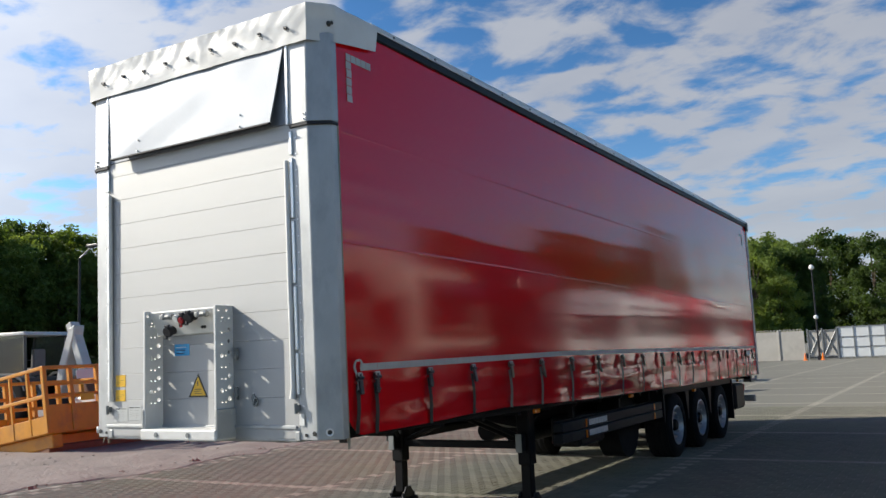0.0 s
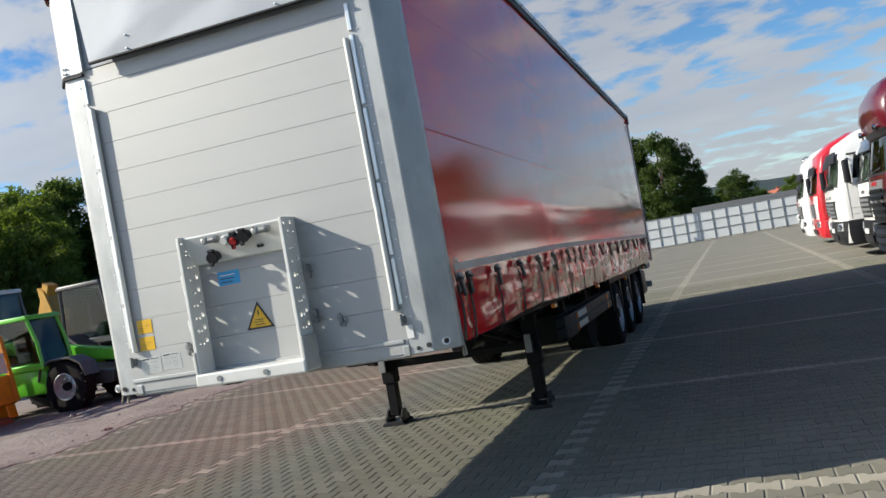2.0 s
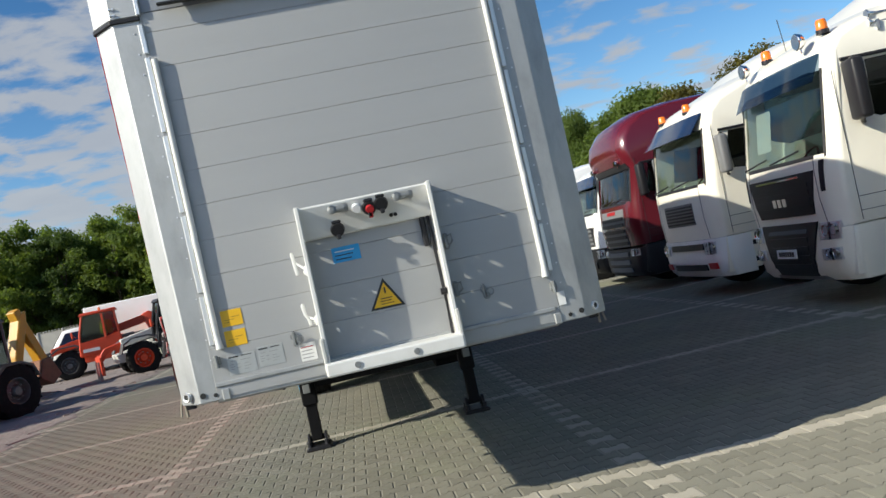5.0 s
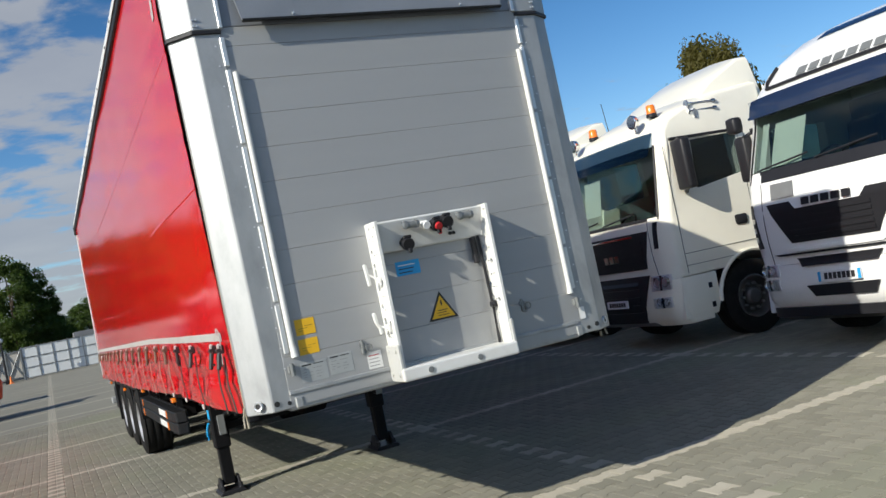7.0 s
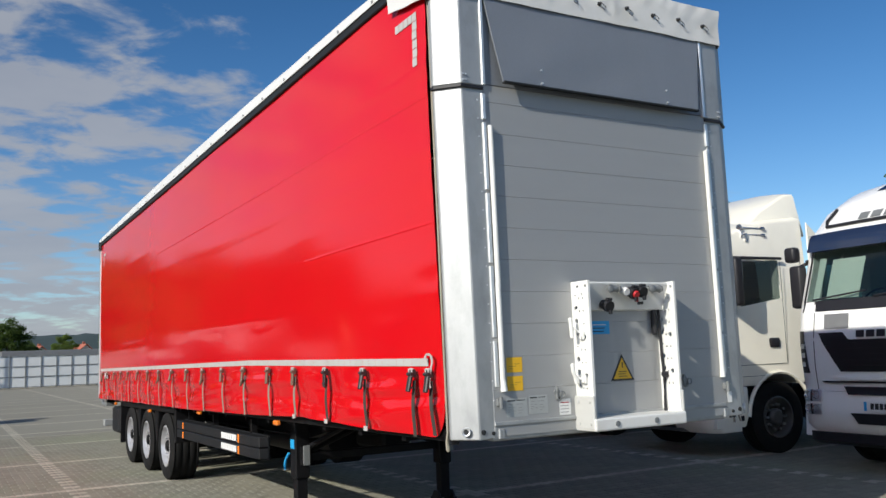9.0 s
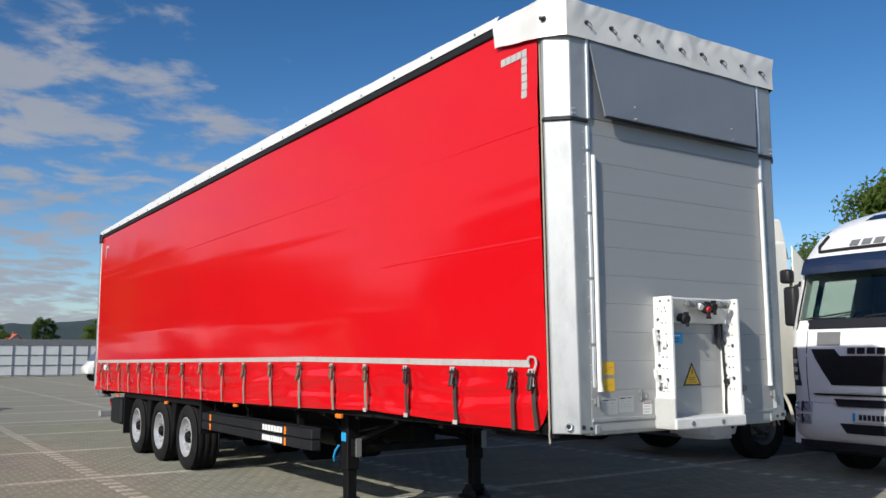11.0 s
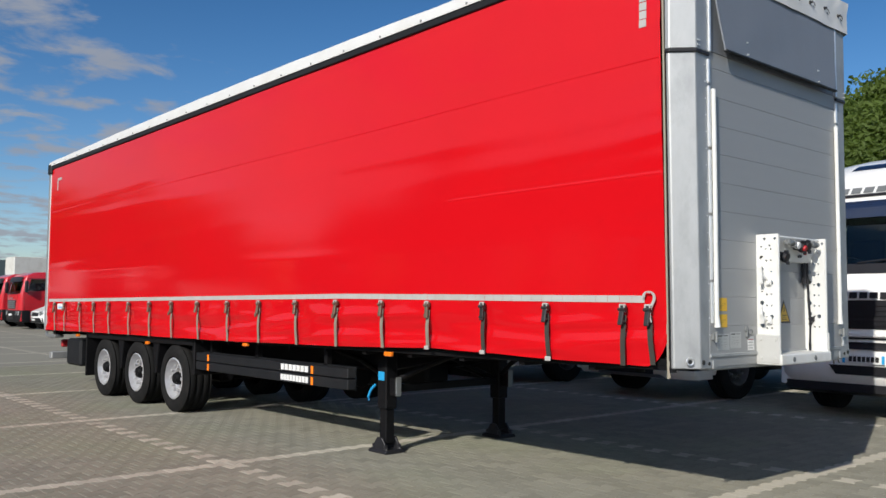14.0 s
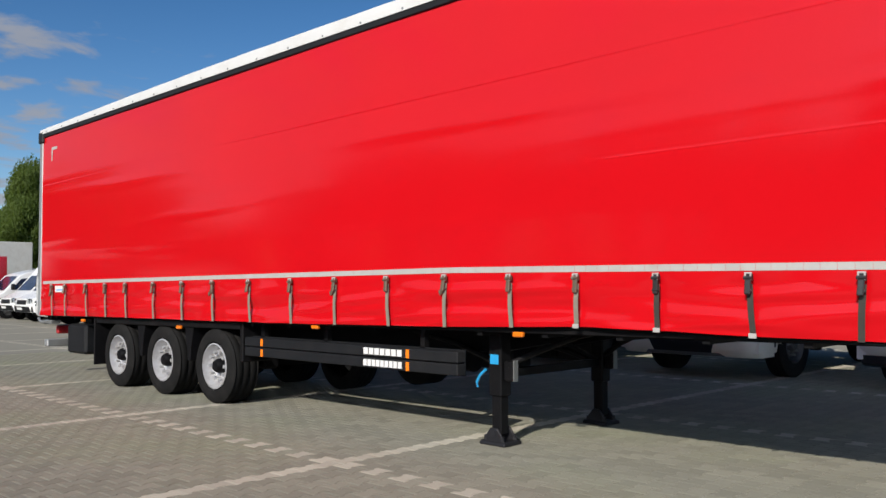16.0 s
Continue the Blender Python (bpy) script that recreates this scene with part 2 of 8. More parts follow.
M_CREAM = material("cream_truck_paint", (0.85, 0.815, 0.70), 0.3, 0.0, var=0.03, scale=1.5, fine=90, bump=0.015, coat=0.5,
                   dirt=(0.70, 0.66, 0.58), dirt_amount=0.3, dirt_scale=1.8)
M_DARKRED = material("dark_red_paint", (0.105, 0.009, 0.016), 0.25, 0.0, var=0.06, scale=1.5, bump=0.015, coat=0.7)
M_TRUCK_RED = material("bright_red_paint", (0.55, 0.02, 0.03), 0.28, 0.0, var=0.06, scale=1.5, bump=0.015, coat=0.6)
M_PLASTIC = material("black_plastic", (0.018, 0.018, 0.021), 0.42, 0.0, var=0.2, scale=8, fine=160, bump=0.08, spec=0.28)
M_GREY_PLASTIC = material("grey_plastic", (0.16, 0.165, 0.17), 0.5, 0.0, var=0.12, scale=8, fine=160, bump=0.08)
M_VISOR = material("dark_blue_visor", (0.014, 0.022, 0.05), 0.12, 0.0, var=0.1, scale=3, bump=0, coat=0.8)
M_GLASS = clear_glass("window_glass", (0.52, 0.61, 0.585))
M_GLASS_DARK = clear_glass("tinted_glass", (0.34, 0.39, 0.40))
M_LAMP_GLASS = clear_glass("lamp_glass", (0.9, 0.92, 0.94))
M_SMOKED = clear_glass("smoked_visor", (0.42, 0.50, 0.58))
M_SEAT = material("dark_seat_cloth", (0.16, 0.16, 0.165), 0.9, var=0.2, scale=12, bump=0.2)
M_CURTAIN_IN = material("pale_cab_lining", (0.30, 0.295, 0.27), 0.9, var=0.15, scale=6, bump=0.2)
M_PAPER = material("paper_sheet", (0.75, 0.75, 0.72), 0.7, var=0.05, bump=0.05)
M_ORANGE = material("orange_machine_paint", (0.60, 0.25, 0.012), 0.45, var=0.12, scale=4, bump=0.08, dirt=(0.25, 0.10, 0.04), dirt_amount=0.6, dirt_scale=2.5)
M_GREEN = material("lime_green_paint", (0.12, 0.52, 0.03), 0.35, var=0.1, scale=3, bump=0.05, coat=0.3, dirt=(0.10, 0.30, 0.04), dirt_amount=0.4)
# dulled yellow and brown patches: dirt, plus partial shade put into the colour
M_YEL_MACH = material("yellow_machine_paint", (0.50, 0.26, 0.02), 0.42, var=0.12, scale=3, bump=0.08, dirt=(0.22, 0.13, 0.04), dirt_amount=0.6, dirt_scale=3)
M_GREY_MACH = material("dark_grey_machine_paint", (0.06, 0.062, 0.065), 0.4, var=0.15, scale=3, bump=0.06, dirt=(0.12, 0.11, 0.1), dirt_amount=0.4)
M_RUST = material("rusty_steel", (0.20, 0.09, 0.05), 0.75, var=0.3, scale=9, bump=0.3)
M_BROWN_ARM = material("rust_orange_paint", (0.36, 0.13, 0.04), 0.55, var=0.2, scale=4, bump=0.1, dirt=(0.15, 0.07, 0.04), dirt_amount=0.6)
M_PALE_MACH = material("off_white_machine_paint", (0.62, 0.62, 0.58), 0.45, var=0.08, scale=3, bump=0.06, dirt=(0.4, 0.36, 0.3), dirt_amount=0.5)
M_TELE_RED = material("orange_red_machine_paint", (0.58, 0.06, 0.02), 0.38, var=0.1, scale=3, bump=0.05)
M_HIVIS = material("bright_yellow_cloth", (0.60, 0.62, 0.03), 0.85, var=0.15, scale=10, bump=0.2)
M_PINK = material("pink_jacket_cloth", (0.55, 0.03, 0.14), 0.9, var=0.2, scale=10, bump=0.2)
M_CONCRETE = material("concrete_panel", (0.42, 0.40, 0.36), 0.85, var=0.14, scale=1.5, fine=30, bump=0.3, dirt=(0.26, 0.25, 0.22), dirt_amount=0.5, dirt_scale=0.8)
M_SHEET = material("pale_sheet_metal", (0.62, 0.64, 0.64), 0.5, 0.1, var=0.06, scale=1.2, bump=0.05)
M_STEEL_GREY = material("grey_steel_profile", (0.22, 0.23, 0.23), 0.5, 0.4, var=0.15, scale=4, bump=0.1)
M_ROOF_TILE = material("red_roof_tiles", (0.32, 0.10, 0.06), 0.8, var=0.2, scale=2, bump=0.2)
M_PLASTER = material("pale_plaster", (0.62, 0.58, 0.50), 0.9, var=0.08, scale=1, bump=0.1)
M_BARK = material("bark", (0.10, 0.075, 0.05), 0.9, var=0.3, scale=3, fine=20, bump=0.6)
M_LEAF = [leaf_material("oak_leaves", (0.105, 0.150, 0.034)), leaf_material("dark_leaves", (0.055, 0.088, 0.024)),
          leaf_material("birch_leaves", (0.15, 0.20, 0.052)), leaf_material("yellowing_leaves", (0.11, 0.10, 0.028))]
M_PAVER = material("grey_paver", (0.196, 0.188, 0.150), 0.8, var=0.12, scale=0.6, fine=160, bump=0.25, matt=0.7, spec=0.25, per="object",
                   dirt=(0.115, 0.108, 0.092), dirt_amount=0.6, dirt_scale=0.6)
M_PAVERS = material("grey_pavers", (0.196, 0.188, 0.150), 0.8, var=0.12, scale=0.6, fine=160, bump=0.25, matt=0.7, spec=0.25, per="island",
                    dirt=(0.115, 0.108, 0.092), dirt_amount=0.6, dirt_scale=0.6)
M_PAVER_SAND = material("sand_coloured_paver", (0.36, 0.335, 0.275), 0.8, var=0.12, scale=0.7, fine=160, bump=0.25, matt=0.7, spec=0.25, per="island",
                        dirt=(0.235, 0.215, 0.175), dirt_amount=0.6, dirt_scale=0.8)


def mossy(m, amount):
    """Broad greenish patches over the paving."""
    n, l = m.node_tree.nodes, m.node_tree.links
    p = n["Principled BSDF"]
    old = p.inputs["Base Color"].links[0].from_socket
    tc, t = n.new("ShaderNodeTexCoord"), n.new("ShaderNodeTexNoise")
    t.inputs["Scale"].default_value, t.inputs["Detail"].default_value = 0.42, 5
    l.new(tc.outputs["Object"], t.inputs["Vector"])
    r = n.new("ShaderNodeMapRange")
    r.inputs["From Min"].default_value, r.inputs["From Max"].default_value, r.inputs["To Max"].default_value = 0.47, 0.68, amount
    l.new(t.outputs["Fac"], r.inputs["Value"])
    x = n.new("ShaderNodeMix")
    x.data_type = "RGBA"
    l.new(r.outputs[0], x.inputs[0])
    l.new(old, x.inputs[6])
    x.inputs[7].default_value = (0.175, 0.185, 0.125, 1)
    l.new(x.outputs[2], p.inputs["Base Color"])


mossy(M_PAVERS, 0.7)
M_GRAVEL = material("dusty_gravel", (0.235, 0.195, 0.175), 0.95, var=0.25, scale=1.2, fine=14, bump=1.0, dirt=(0.17, 0.14, 0.125), dirt_amount=0.75, dirt_scale=0.9)
[k for k in M_GRAVEL.node_tree.nodes if k.bl_idname == "ShaderNodeBump"][0].inputs["Distance"].default_value = 0.05
M_FOOT = material("worn_grey_white_steel", (0.50, 0.50, 0.475), 0.45, 0.1, var=0.1, scale=6, bump=0.08, dirt=(0.36, 0.35, 0.32), dirt_amount=0.5)
M_HILL = material("wooded_hill", (0.026, 0.045, 0.046), 0.95, var=0.4, scale=0.03, fine=0.2, bump=0.0)

# ---------------------------------------------------------------- building tools


def part(name, bm, mat, parent=None, label="", smooth=False, at=None):
    """Links a bmesh as one mesh object, under a thing or part where a parent is given."""
    me = bpy.data.meshes.new(name)
    bmesh.ops.recalc_face_normals(bm, faces=bm.faces)
    bm.to_mesh(me)
    bm.free()
    if smooth:
        me.shade_smooth()
        me.set_sharp_from_angle(angle=radians(38))
    me.materials.append(mat)
    ob = new(name, me)
    if parent:
        ob.parent = parent
    if at is not None:
        ob.matrix_basis = at
    if label:
        ob["label"] = label
    return ob


def thing(name, m, label, category, group="", kind=""):
    ob = new(name)
    ob.empty_display_size = 0.2
    ob.matrix_basis = m
    return tagged(ob, label, category, group, kind)


def B():
    return bmesh.new()


def box(bm, x0, x1, y0, y1, z0, z1, bev=0.0, seg=1, m=None):
    b = bmesh.new()
    vs = [b.verts.new((x, y, z)) for x in (x0, x1) for y in (y0, y1) for z in (z0, z1)]
    for q in ((0, 1, 3, 2), (4, 6, 7, 5), (0, 4, 5, 1), (2, 3, 7, 6), (0, 2, 6, 4), (1, 5, 7, 3)):
        b.faces.new([vs[i] for i in q])
    if bev:
        bmesh.ops.bevel(b, geom=b.edges[:], offset=bev, segments=seg, affect="EDGES", profile=0.5)
    join(bm, b, m)
    return bm


def join(bm, other, m=None):
    if m is not None:
        bmesh.ops.transform(other, matrix=m, verts=other.verts)
    me = bpy.data.meshes.new("tmp")
    other.to_mesh(me)
    other.free()
    bm.from_mesh(me)
    bpy.data.meshes.remove(me)


def prism(bm, pts, axis, a, b2, bev=0.0, seg=1, m=None, taper=None):
    """Extrudes a polygon of (u, v) along axis from a to b2. axis x: (y, z); y: (x, z); z: (x, y)."""
    b = bmesh.new()

    def put(u, v, w):
        return {"x": (w, u, v), "y": (u, w, v), "z": (u, v, w)}[axis]
    r0 = [b.verts.new(put(u, v, a)) for u, v in pts]
    r1 = [b.verts.new(put(u, v, b2)) for u, v in pts]
    n = len(pts)
    b.faces.new(r0)
    b.faces.new(list(reversed(r1)))
    for i in range(n):
        b.faces.new((r0[i], r0[(i + 1) % n], r1[(i + 1) % n], r1[i]))
    bmesh.ops.recalc_face_normals(b, faces=b.faces)
    if taper:
        for v in b.verts:
            v.co = taper(v.co)
    if bev:
        bmesh.ops.bevel(b, geom=b.edges[:], offset=bev, segments=seg, affect="EDGES", profile=0.5, clamp_overlap=True)
    join(bm, b, m)
    return bm


def cyl(bm, p0, p1, r, seg=12, r2=None, caps=True):
    p0, p1 = Vector(p0), Vector(p1)
    r2 = r if r2 is None else r2
    d = (p1 - p0)
    q = d.to_track_quat("Z", "Y").to_matrix()
    rings = []
    for p, rr in ((p0, r), (p1, r2)):
        rings.append([bm.verts.new(p + q @ Vector((rr * math.cos(2 * math.pi * i / seg), rr * math.sin(2 * math.pi * i / seg), 0))) for i in range(seg)])
    for i in range(seg):
        bm.faces.new((rings[0][i], rings[0][(i + 1) % seg], rings[1][(i + 1) % seg], rings[1][i]))
    if caps:
        bm.faces.new(list(reversed(rings[0])))
        bm.faces.new(rings[1])
    return bm


def tube(bm, pts, r, seg=8, radii=None):
    pts = [Vector(p) for p in pts]
    rings = []
    for k, p in enumerate(pts):
        d = (pts[min(k + 1, len(pts) - 1)] - pts[max(k - 1, 0)]).normalized()
        q = d.to_track_quat("Z", "Y").to_matrix()
        rr = radii[k] if radii else r
        rings.append([bm.verts.new(p + q @ Vector((rr * math.cos(2 * math.pi * i / seg), rr * math.sin(2 * math.pi * i / seg), 0))) for i in range(seg)])
    for a, b2 in zip(rings, rings[1:]):
        for i in range(seg):
            bm.faces.new((a[i], a[(i + 1) % seg], b2[(i + 1) % seg], b2[i]))
    bm.faces.new(list(reversed(rings[0])))
    bm.faces.new(rings[-1])
    return bm


def lathe(bm, prof, axis="y", seg=32, centre=(0, 0, 0), closed=False, caps=True):
    """Turns a profile of (radius, along) round an axis."""
    c = Vector(centre)
    rings = []
    for r, w in prof:
        ring = []
        for i in range(seg):
            a = 2 * math.pi * i / seg
            u, v = r * math.cos(a), r * math.sin(a)
            ring.append(bm.verts.new(c + Vector({"x": (w, u, v), "y": (u, w, v), "z": (u, v, w)}[axis])))
        rings.append(ring)
    pairs = list(zip(rings, rings[1:]))
    if closed:
        pairs.append((rings[-1], rings[0]))
    for a, b2 in pairs:
        for i in range(seg):
            bm.faces.new((a[i], a[(i + 1) % seg], b2[(i + 1) % seg], b2[i]))
    if caps and not closed:
        bm.faces.new(rings[0])
        bm.faces.new(list(reversed(rings[-1])))
    return bm


def sheet_grid(bm, nu, nv, f, thick=0.0):
    """A grid surface from f(u, v) with u, v in 0..1; thick gives it a back, moved along the face normals."""
    vs = [[bm.verts.new(f(i / nu, j / nv)) for j in range(nv + 1)] for i in range(nu + 1)]
    for i in range(nu):
        for j in range(nv):
            bm.faces.new((vs[i][j], vs[i + 1][j], vs[i + 1][j + 1], vs[i][j + 1]))
    if thick:
        bmesh.ops.recalc_face_normals(bm, faces=bm.faces)
        bmesh.ops.solidify(bm, geom=bm.faces[:], thickness=thick)
    return bm


def carve(ob, cutters):
    """Cuts the given bmeshes out of a mesh object for good."""
    for c in cutters:
        bmesh.ops.recalc_face_normals(c, faces=c.faces)
        me = bpy.data.meshes.new("cut")
        c.to_mesh(me)
        c.free()
        co = new("cut", me)
        co.parent, co.matrix_basis = ob.parent, ob.matrix_basis
        md = ob.modifiers.new("cut", "BOOLEAN")
        md.object, md.operation, md.solver = co, "DIFFERENCE", "EXACT"
        dg = bpy.context.evaluated_depsgraph_get()
        res = bpy.data.meshes.new_from_object(ob.evaluated_get(dg))
        ob.modifiers.clear()
        old = ob.data
        ob.data = res
        bpy.data.meshes.remove(old)
        bpy.data.objects.remove(co)
        bpy.data.meshes.remove(me)
    ob.data.set_sharp_from_angle(angle=radians(38))
    return ob


def wheel(parent, x, y, r, w, side, rim_mat, rim_r, z=None, dish=0.06, axis="y", name="wheel", nuts=10):
    """A tyre with a rim and hub under it. side: the outward sign along the axle."""
    z = r if z is None else z
    b = B()
    k = w / 2
    prof = [(rim_r * 0.98, -k * 0.75), (rim_r + 0.02, -k * 0.95), (r - 0.09, -k), (r - 0.02, -k * 0.88)]
    for g in range(4):
        u = -k * 0.7 + g * k * 1.4 / 3
        prof += [(r, u - 0.018), (r - 0.012, u), (r, u + 0.018)]
    prof += [(r - 0.02, k * 0.88), (r - 0.09, k), (rim_r + 0.02, k * 0.95), (rim_r * 0.98, k * 0.75)]
    lathe(b, prof, axis, 40, caps=False)
    at = pose(x, y, z)
    t = part(name, b, M_RUBBER, parent, "black rubber tyre", True, at)
    b = B()
    s = side
    lathe(b, [(rim_r * 1.0, s * k * 0.9), (rim_r * 0.94, s * k * 0.93), (rim_r * 0.88, s * k * 0.6), (rim_r * 0.80, s * (k * 0.6 - dish)),
              (rim_r * 0.52, s * (k * 0.6 - dish * 0.4)), (rim_r * 0.40, s * (k * 0.6 - dish)), (rim_r * 0.30, s * (k * 0.6 - dish))], axis, 32, caps=False)
    part("rim", b, rim_mat, t, "steel wheel rim", True)
    b = B()
    hb = 0.32 if rim_mat is M_RIM else 0.42
    lathe(b, [(rim_r * hb, s * (k * 0.3)), (rim_r * hb, s * k * 0.60), (rim_r * hb * 0.9, s * k * 0.72), (rim_r * hb * 0.72, s * k * 0.86), (0.01, s * k * 0.88)], axis, 20)
    part("hub", b, M_BLACK if rim_mat is M_RIM else rim_mat, t, "", True)
    b = B()
    for i in range(nuts):
        a = 2 * math.pi * i / nuts
        u, v = rim_r * 0.6 * math.cos(a), rim_r * 0.6 * math.sin(a)
        w0, w1 = s * k * 0.35, s * (k * 0.6 + 0.02)
        if axis == "y":
            cyl(b, (u, w0, v), (u, w1, v), 0.020, 6)
        else:
            cyl(b, (w0, u, v), (w1 + s * 0.012, u, v), 0.023, 6)
    tagged(part("wheel_nuts", b, M_RIM if rim_mat is M_RIM else M_STEEL_GREY, t), "", "", "", "stuff")
    return t


def wave(x, y=0.0, z=0.0, s=1.0):
    return noise.noise(Vector((x * s, y * s, z * s)))

# ---------------------------------------------------------------- ground
PX, PY = 0.2, 0.165
X0, X1, Y0, Y1 = -6.55, 9.85, -2.97, 18.32


def ground_material():
    """Paving farther off: grey with the pale line grid of the yard and fine joints."""
    m = material("far_paving", (0.182, 0.176, 0.147), 0.8, var=0.12, scale=0.15, fine=6, matt=0.7, spec=0.25, bump=0.2, dirt=(0.14, 0.13, 0.115), dirt_amount=0.5, dirt_scale=0.25)
    n, l = m.node_tree.nodes, m.node_tree.links
    p = n["Principled BSDF"]
    old = p.inputs["Base Color"].links[0].from_socket
    tc = n.new("ShaderNodeTexCoord")
    sp = n.new("ShaderNodeSeparateXYZ")
    l.new(tc.outputs["Object"], sp.inputs[0])

    def mth(op, a, c=None):
        k = n.new("ShaderNodeMath")
        k.operation = op
        for i, v in enumerate((a, c)):
            if v is None:
                continue
            if isinstance(v, (int, float)):
                k.inputs[i].default_value = v
            else:
                l.new(v, k.inputs[i])
        return k.outputs[0]

    def line(co, start, pitch, width):
        d = mth("ABSOLUTE", mth("SUBTRACT", mth("FLOORED_MODULO", mth("ADD", mth("SUBTRACT", co, start), pitch / 2), pitch), pitch / 2))
        return mth("LESS_THAN", d, width / 2)
    lx = line(sp.outputs[1], 0.5, PY * 23, 0.165)
    ly = mth("MULTIPLY", line(sp.outputs[0], 1.45, PX * 19, 0.2), line(sp.outputs[1], 0.5, PY * 2, 0.165))
    rows = line(sp.outputs[1], 0.5 + PY / 2, PY, 0.012)
    inside = mth("MULTIPLY", mth("GREATER_THAN", sp.outputs[0], -6.6), mth("LESS_THAN", sp.outputs[1], 70.0))
    lines = mth("MULTIPLY", mth("MAXIMUM", lx, ly), inside)
    x = n.new("ShaderNodeMix")
    x.data_type = "RGBA"
    l.new(mth("MULTIPLY", lines, 0.8), x.inputs[0])
    l.new(old, x.inputs[6])
    x.inputs[7].default_value = (0.37, 0.345, 0.28, 1)
    y = n.new("ShaderNodeMix")
    y.data_type = "RGBA"
    l.new(mth("MULTIPLY", rows, 0.22), y.inputs[0])
    l.new(x.outputs[2], y.inputs[6])
    y.inputs[7].default_value = (0.225, 0.215, 0.19, 1)
    l.new(y.outputs[2], p.inputs["Base Color"])
    return m


M_FAR = ground_material()
M_JOINT = material("joint_sand", (0.29, 0.275, 0.23), 0.95, var=0.2, scale=3, fine=60, bump=0.3)
b = B()
xs, ys = (-3000, X0, X1, 3000), (-3000, Y0, Y1, 3000)
for i in range(3):
    for j in range(3):
        if (i, j) != (1, 1):
            b.faces.new([b.verts.new((x, y, 0.0)) for x, y in ((xs[i], ys[j]), (xs[i + 1], ys[j]), (xs[i + 1], ys[j + 1]), (xs[i], ys[j + 1]))])
low = [b.verts.new((x, y, -0.0050)) for x, y in ((X0, Y0), (X1, Y0), (X1, Y1), (X0, Y1))]
high = [b.verts.new((x, y, 0.0)) for x, y in ((X0, Y0), (X1, Y0), (X1, Y1), (X0, Y1))]
b.faces.new(low)
for i in range(4):
    b.faces.new((low[i], low[(i + 1) % 4], high[(i + 1) % 4], high[i]))
bmesh.ops.remove_doubles(b, verts=b.verts[:], dist=0.0005)
ground = tagged(part("ground", b, M_FAR), "grey block-paved yard with pale line grid", "ground", "", "structure")
ground.data.materials.append(M_JOINT)
for f in ground.data.polygons:
    if f.center.z < -0.001:
        f.material_index = 1

# rough dusty strip beside the paving
b = B()


def strip(u, v):
    x = -6.4 - 38 * u ** 1.6
    y = -14 + 62 * v
    edge = 0.7 * wave(y * 0.5, 1.0) + 0.35 * wave(y * 1.7, 2.0)
    z = 0.003 + 0.011 * min(1, u * 14) + 0.09 * min(1, u * 9) * max(0.0, 0.35 + 0.9 * wave(x * 0.9, y * 0.9)) * max(0.1, 1 - u * 3) + min(1, u * 14) * (0.045 * abs(wave(x * 2.3, y * 2.3)) + 0.02 * abs(wave(x * 7, y * 7))) * max(0.1, 1 - u * 2)
    return Vector((x + edge * max(0.0, 1 - 2 * u), y, -0.004 if u == 0 else z))


sheet_grid(b, 110, 420, strip)
tagged(part("gravel_strip", b, M_GRAVEL, None, "", True), "dusty reddish gravel along the paving", "gravel", "", "structure")

# loose stones scattered on the strip
rng = np.random.default_rng(12)
verts, faces = [], []
for k in range(1100):
    u = abs(rng.normal(0, 0.16)) + 0.004
    x, y = -6.5 - 38 * min(0.9, u) ** 1.6 - 0.05, rng.uniform(-6, 30)
    r = rng.uniform(0.012, 0.04) * (1.8 if rng.random() < 0.06 else 1.0)
    base = len(verts)
    for a in range(6):
        t = a * math.pi / 3 + rng.uniform(-0.3, 0.3)
        verts.append((x + 1.3 * r * math.cos(t), y + r * math.sin(t) * rng.uniform(0.7, 1.1), 0.0))
    for a in range(6):
        t = a * math.pi / 3 + 0.4
        verts.append((x + 0.8 * r * math.cos(t), y + 0.7 * r * math.sin(t), 0.018 + r * rng.uniform(0.3, 0.7)))
    for a in range(6):
        faces.append((base + a, base + (a + 1) % 6, base + 6 + (a + 1) % 6, base + 6 + a))
    faces.append(tuple(base + 6 + a for a in range(6)))
me = bpy.data.meshes.new("loose_stones")
me.from_pydata(verts, [], faces)
me.materials.append(M_GRAVEL)
tagged(new("loose_stones", me), "loose dusty stones on the gravel strip", "stones", "", "stuff")

# ---------------------------------------------------------------- the curtain-side trailer
LIFT = 0.0081


def lift(y):
    return LIFT * (13.6 - y)


def slope(bm):
    for v in bm.verts:
        v.co.z += lift(v.co.y)
    return bm


trailer = thing("semi_trailer", pose(0, 0, 0), "red curtain-side semi-trailer with silver front wall on landing legs", "trailer")

# front wall of horizontal boards
b = B()
box(b, -0.985, 1.01, 0.055, 0.085, 1.10, 4.0)
front_wall = part("front_wall", b, M_ALU, trailer, "silver aluminium front wall of horizontal boards")
JOINTS = [1.10] + [1.180 + 0.2008 * k for k in range(11)] + [3.30]
for z0, z1 in zip(JOINTS, JOINTS[1:]):
    b = B()
    box(b, -0.99, 1.014, 0.004, 0.056, z0 + 0.0006, z1 - 0.0006, 0.0014)
    part("board", b, M_ALU, front_wall)
b = B()
box(b, -0.995, 0.995, 0.002, 0.056, 3.302, 3.90, 0.004)
part("upper_board", b, M_FLAP, trailer)

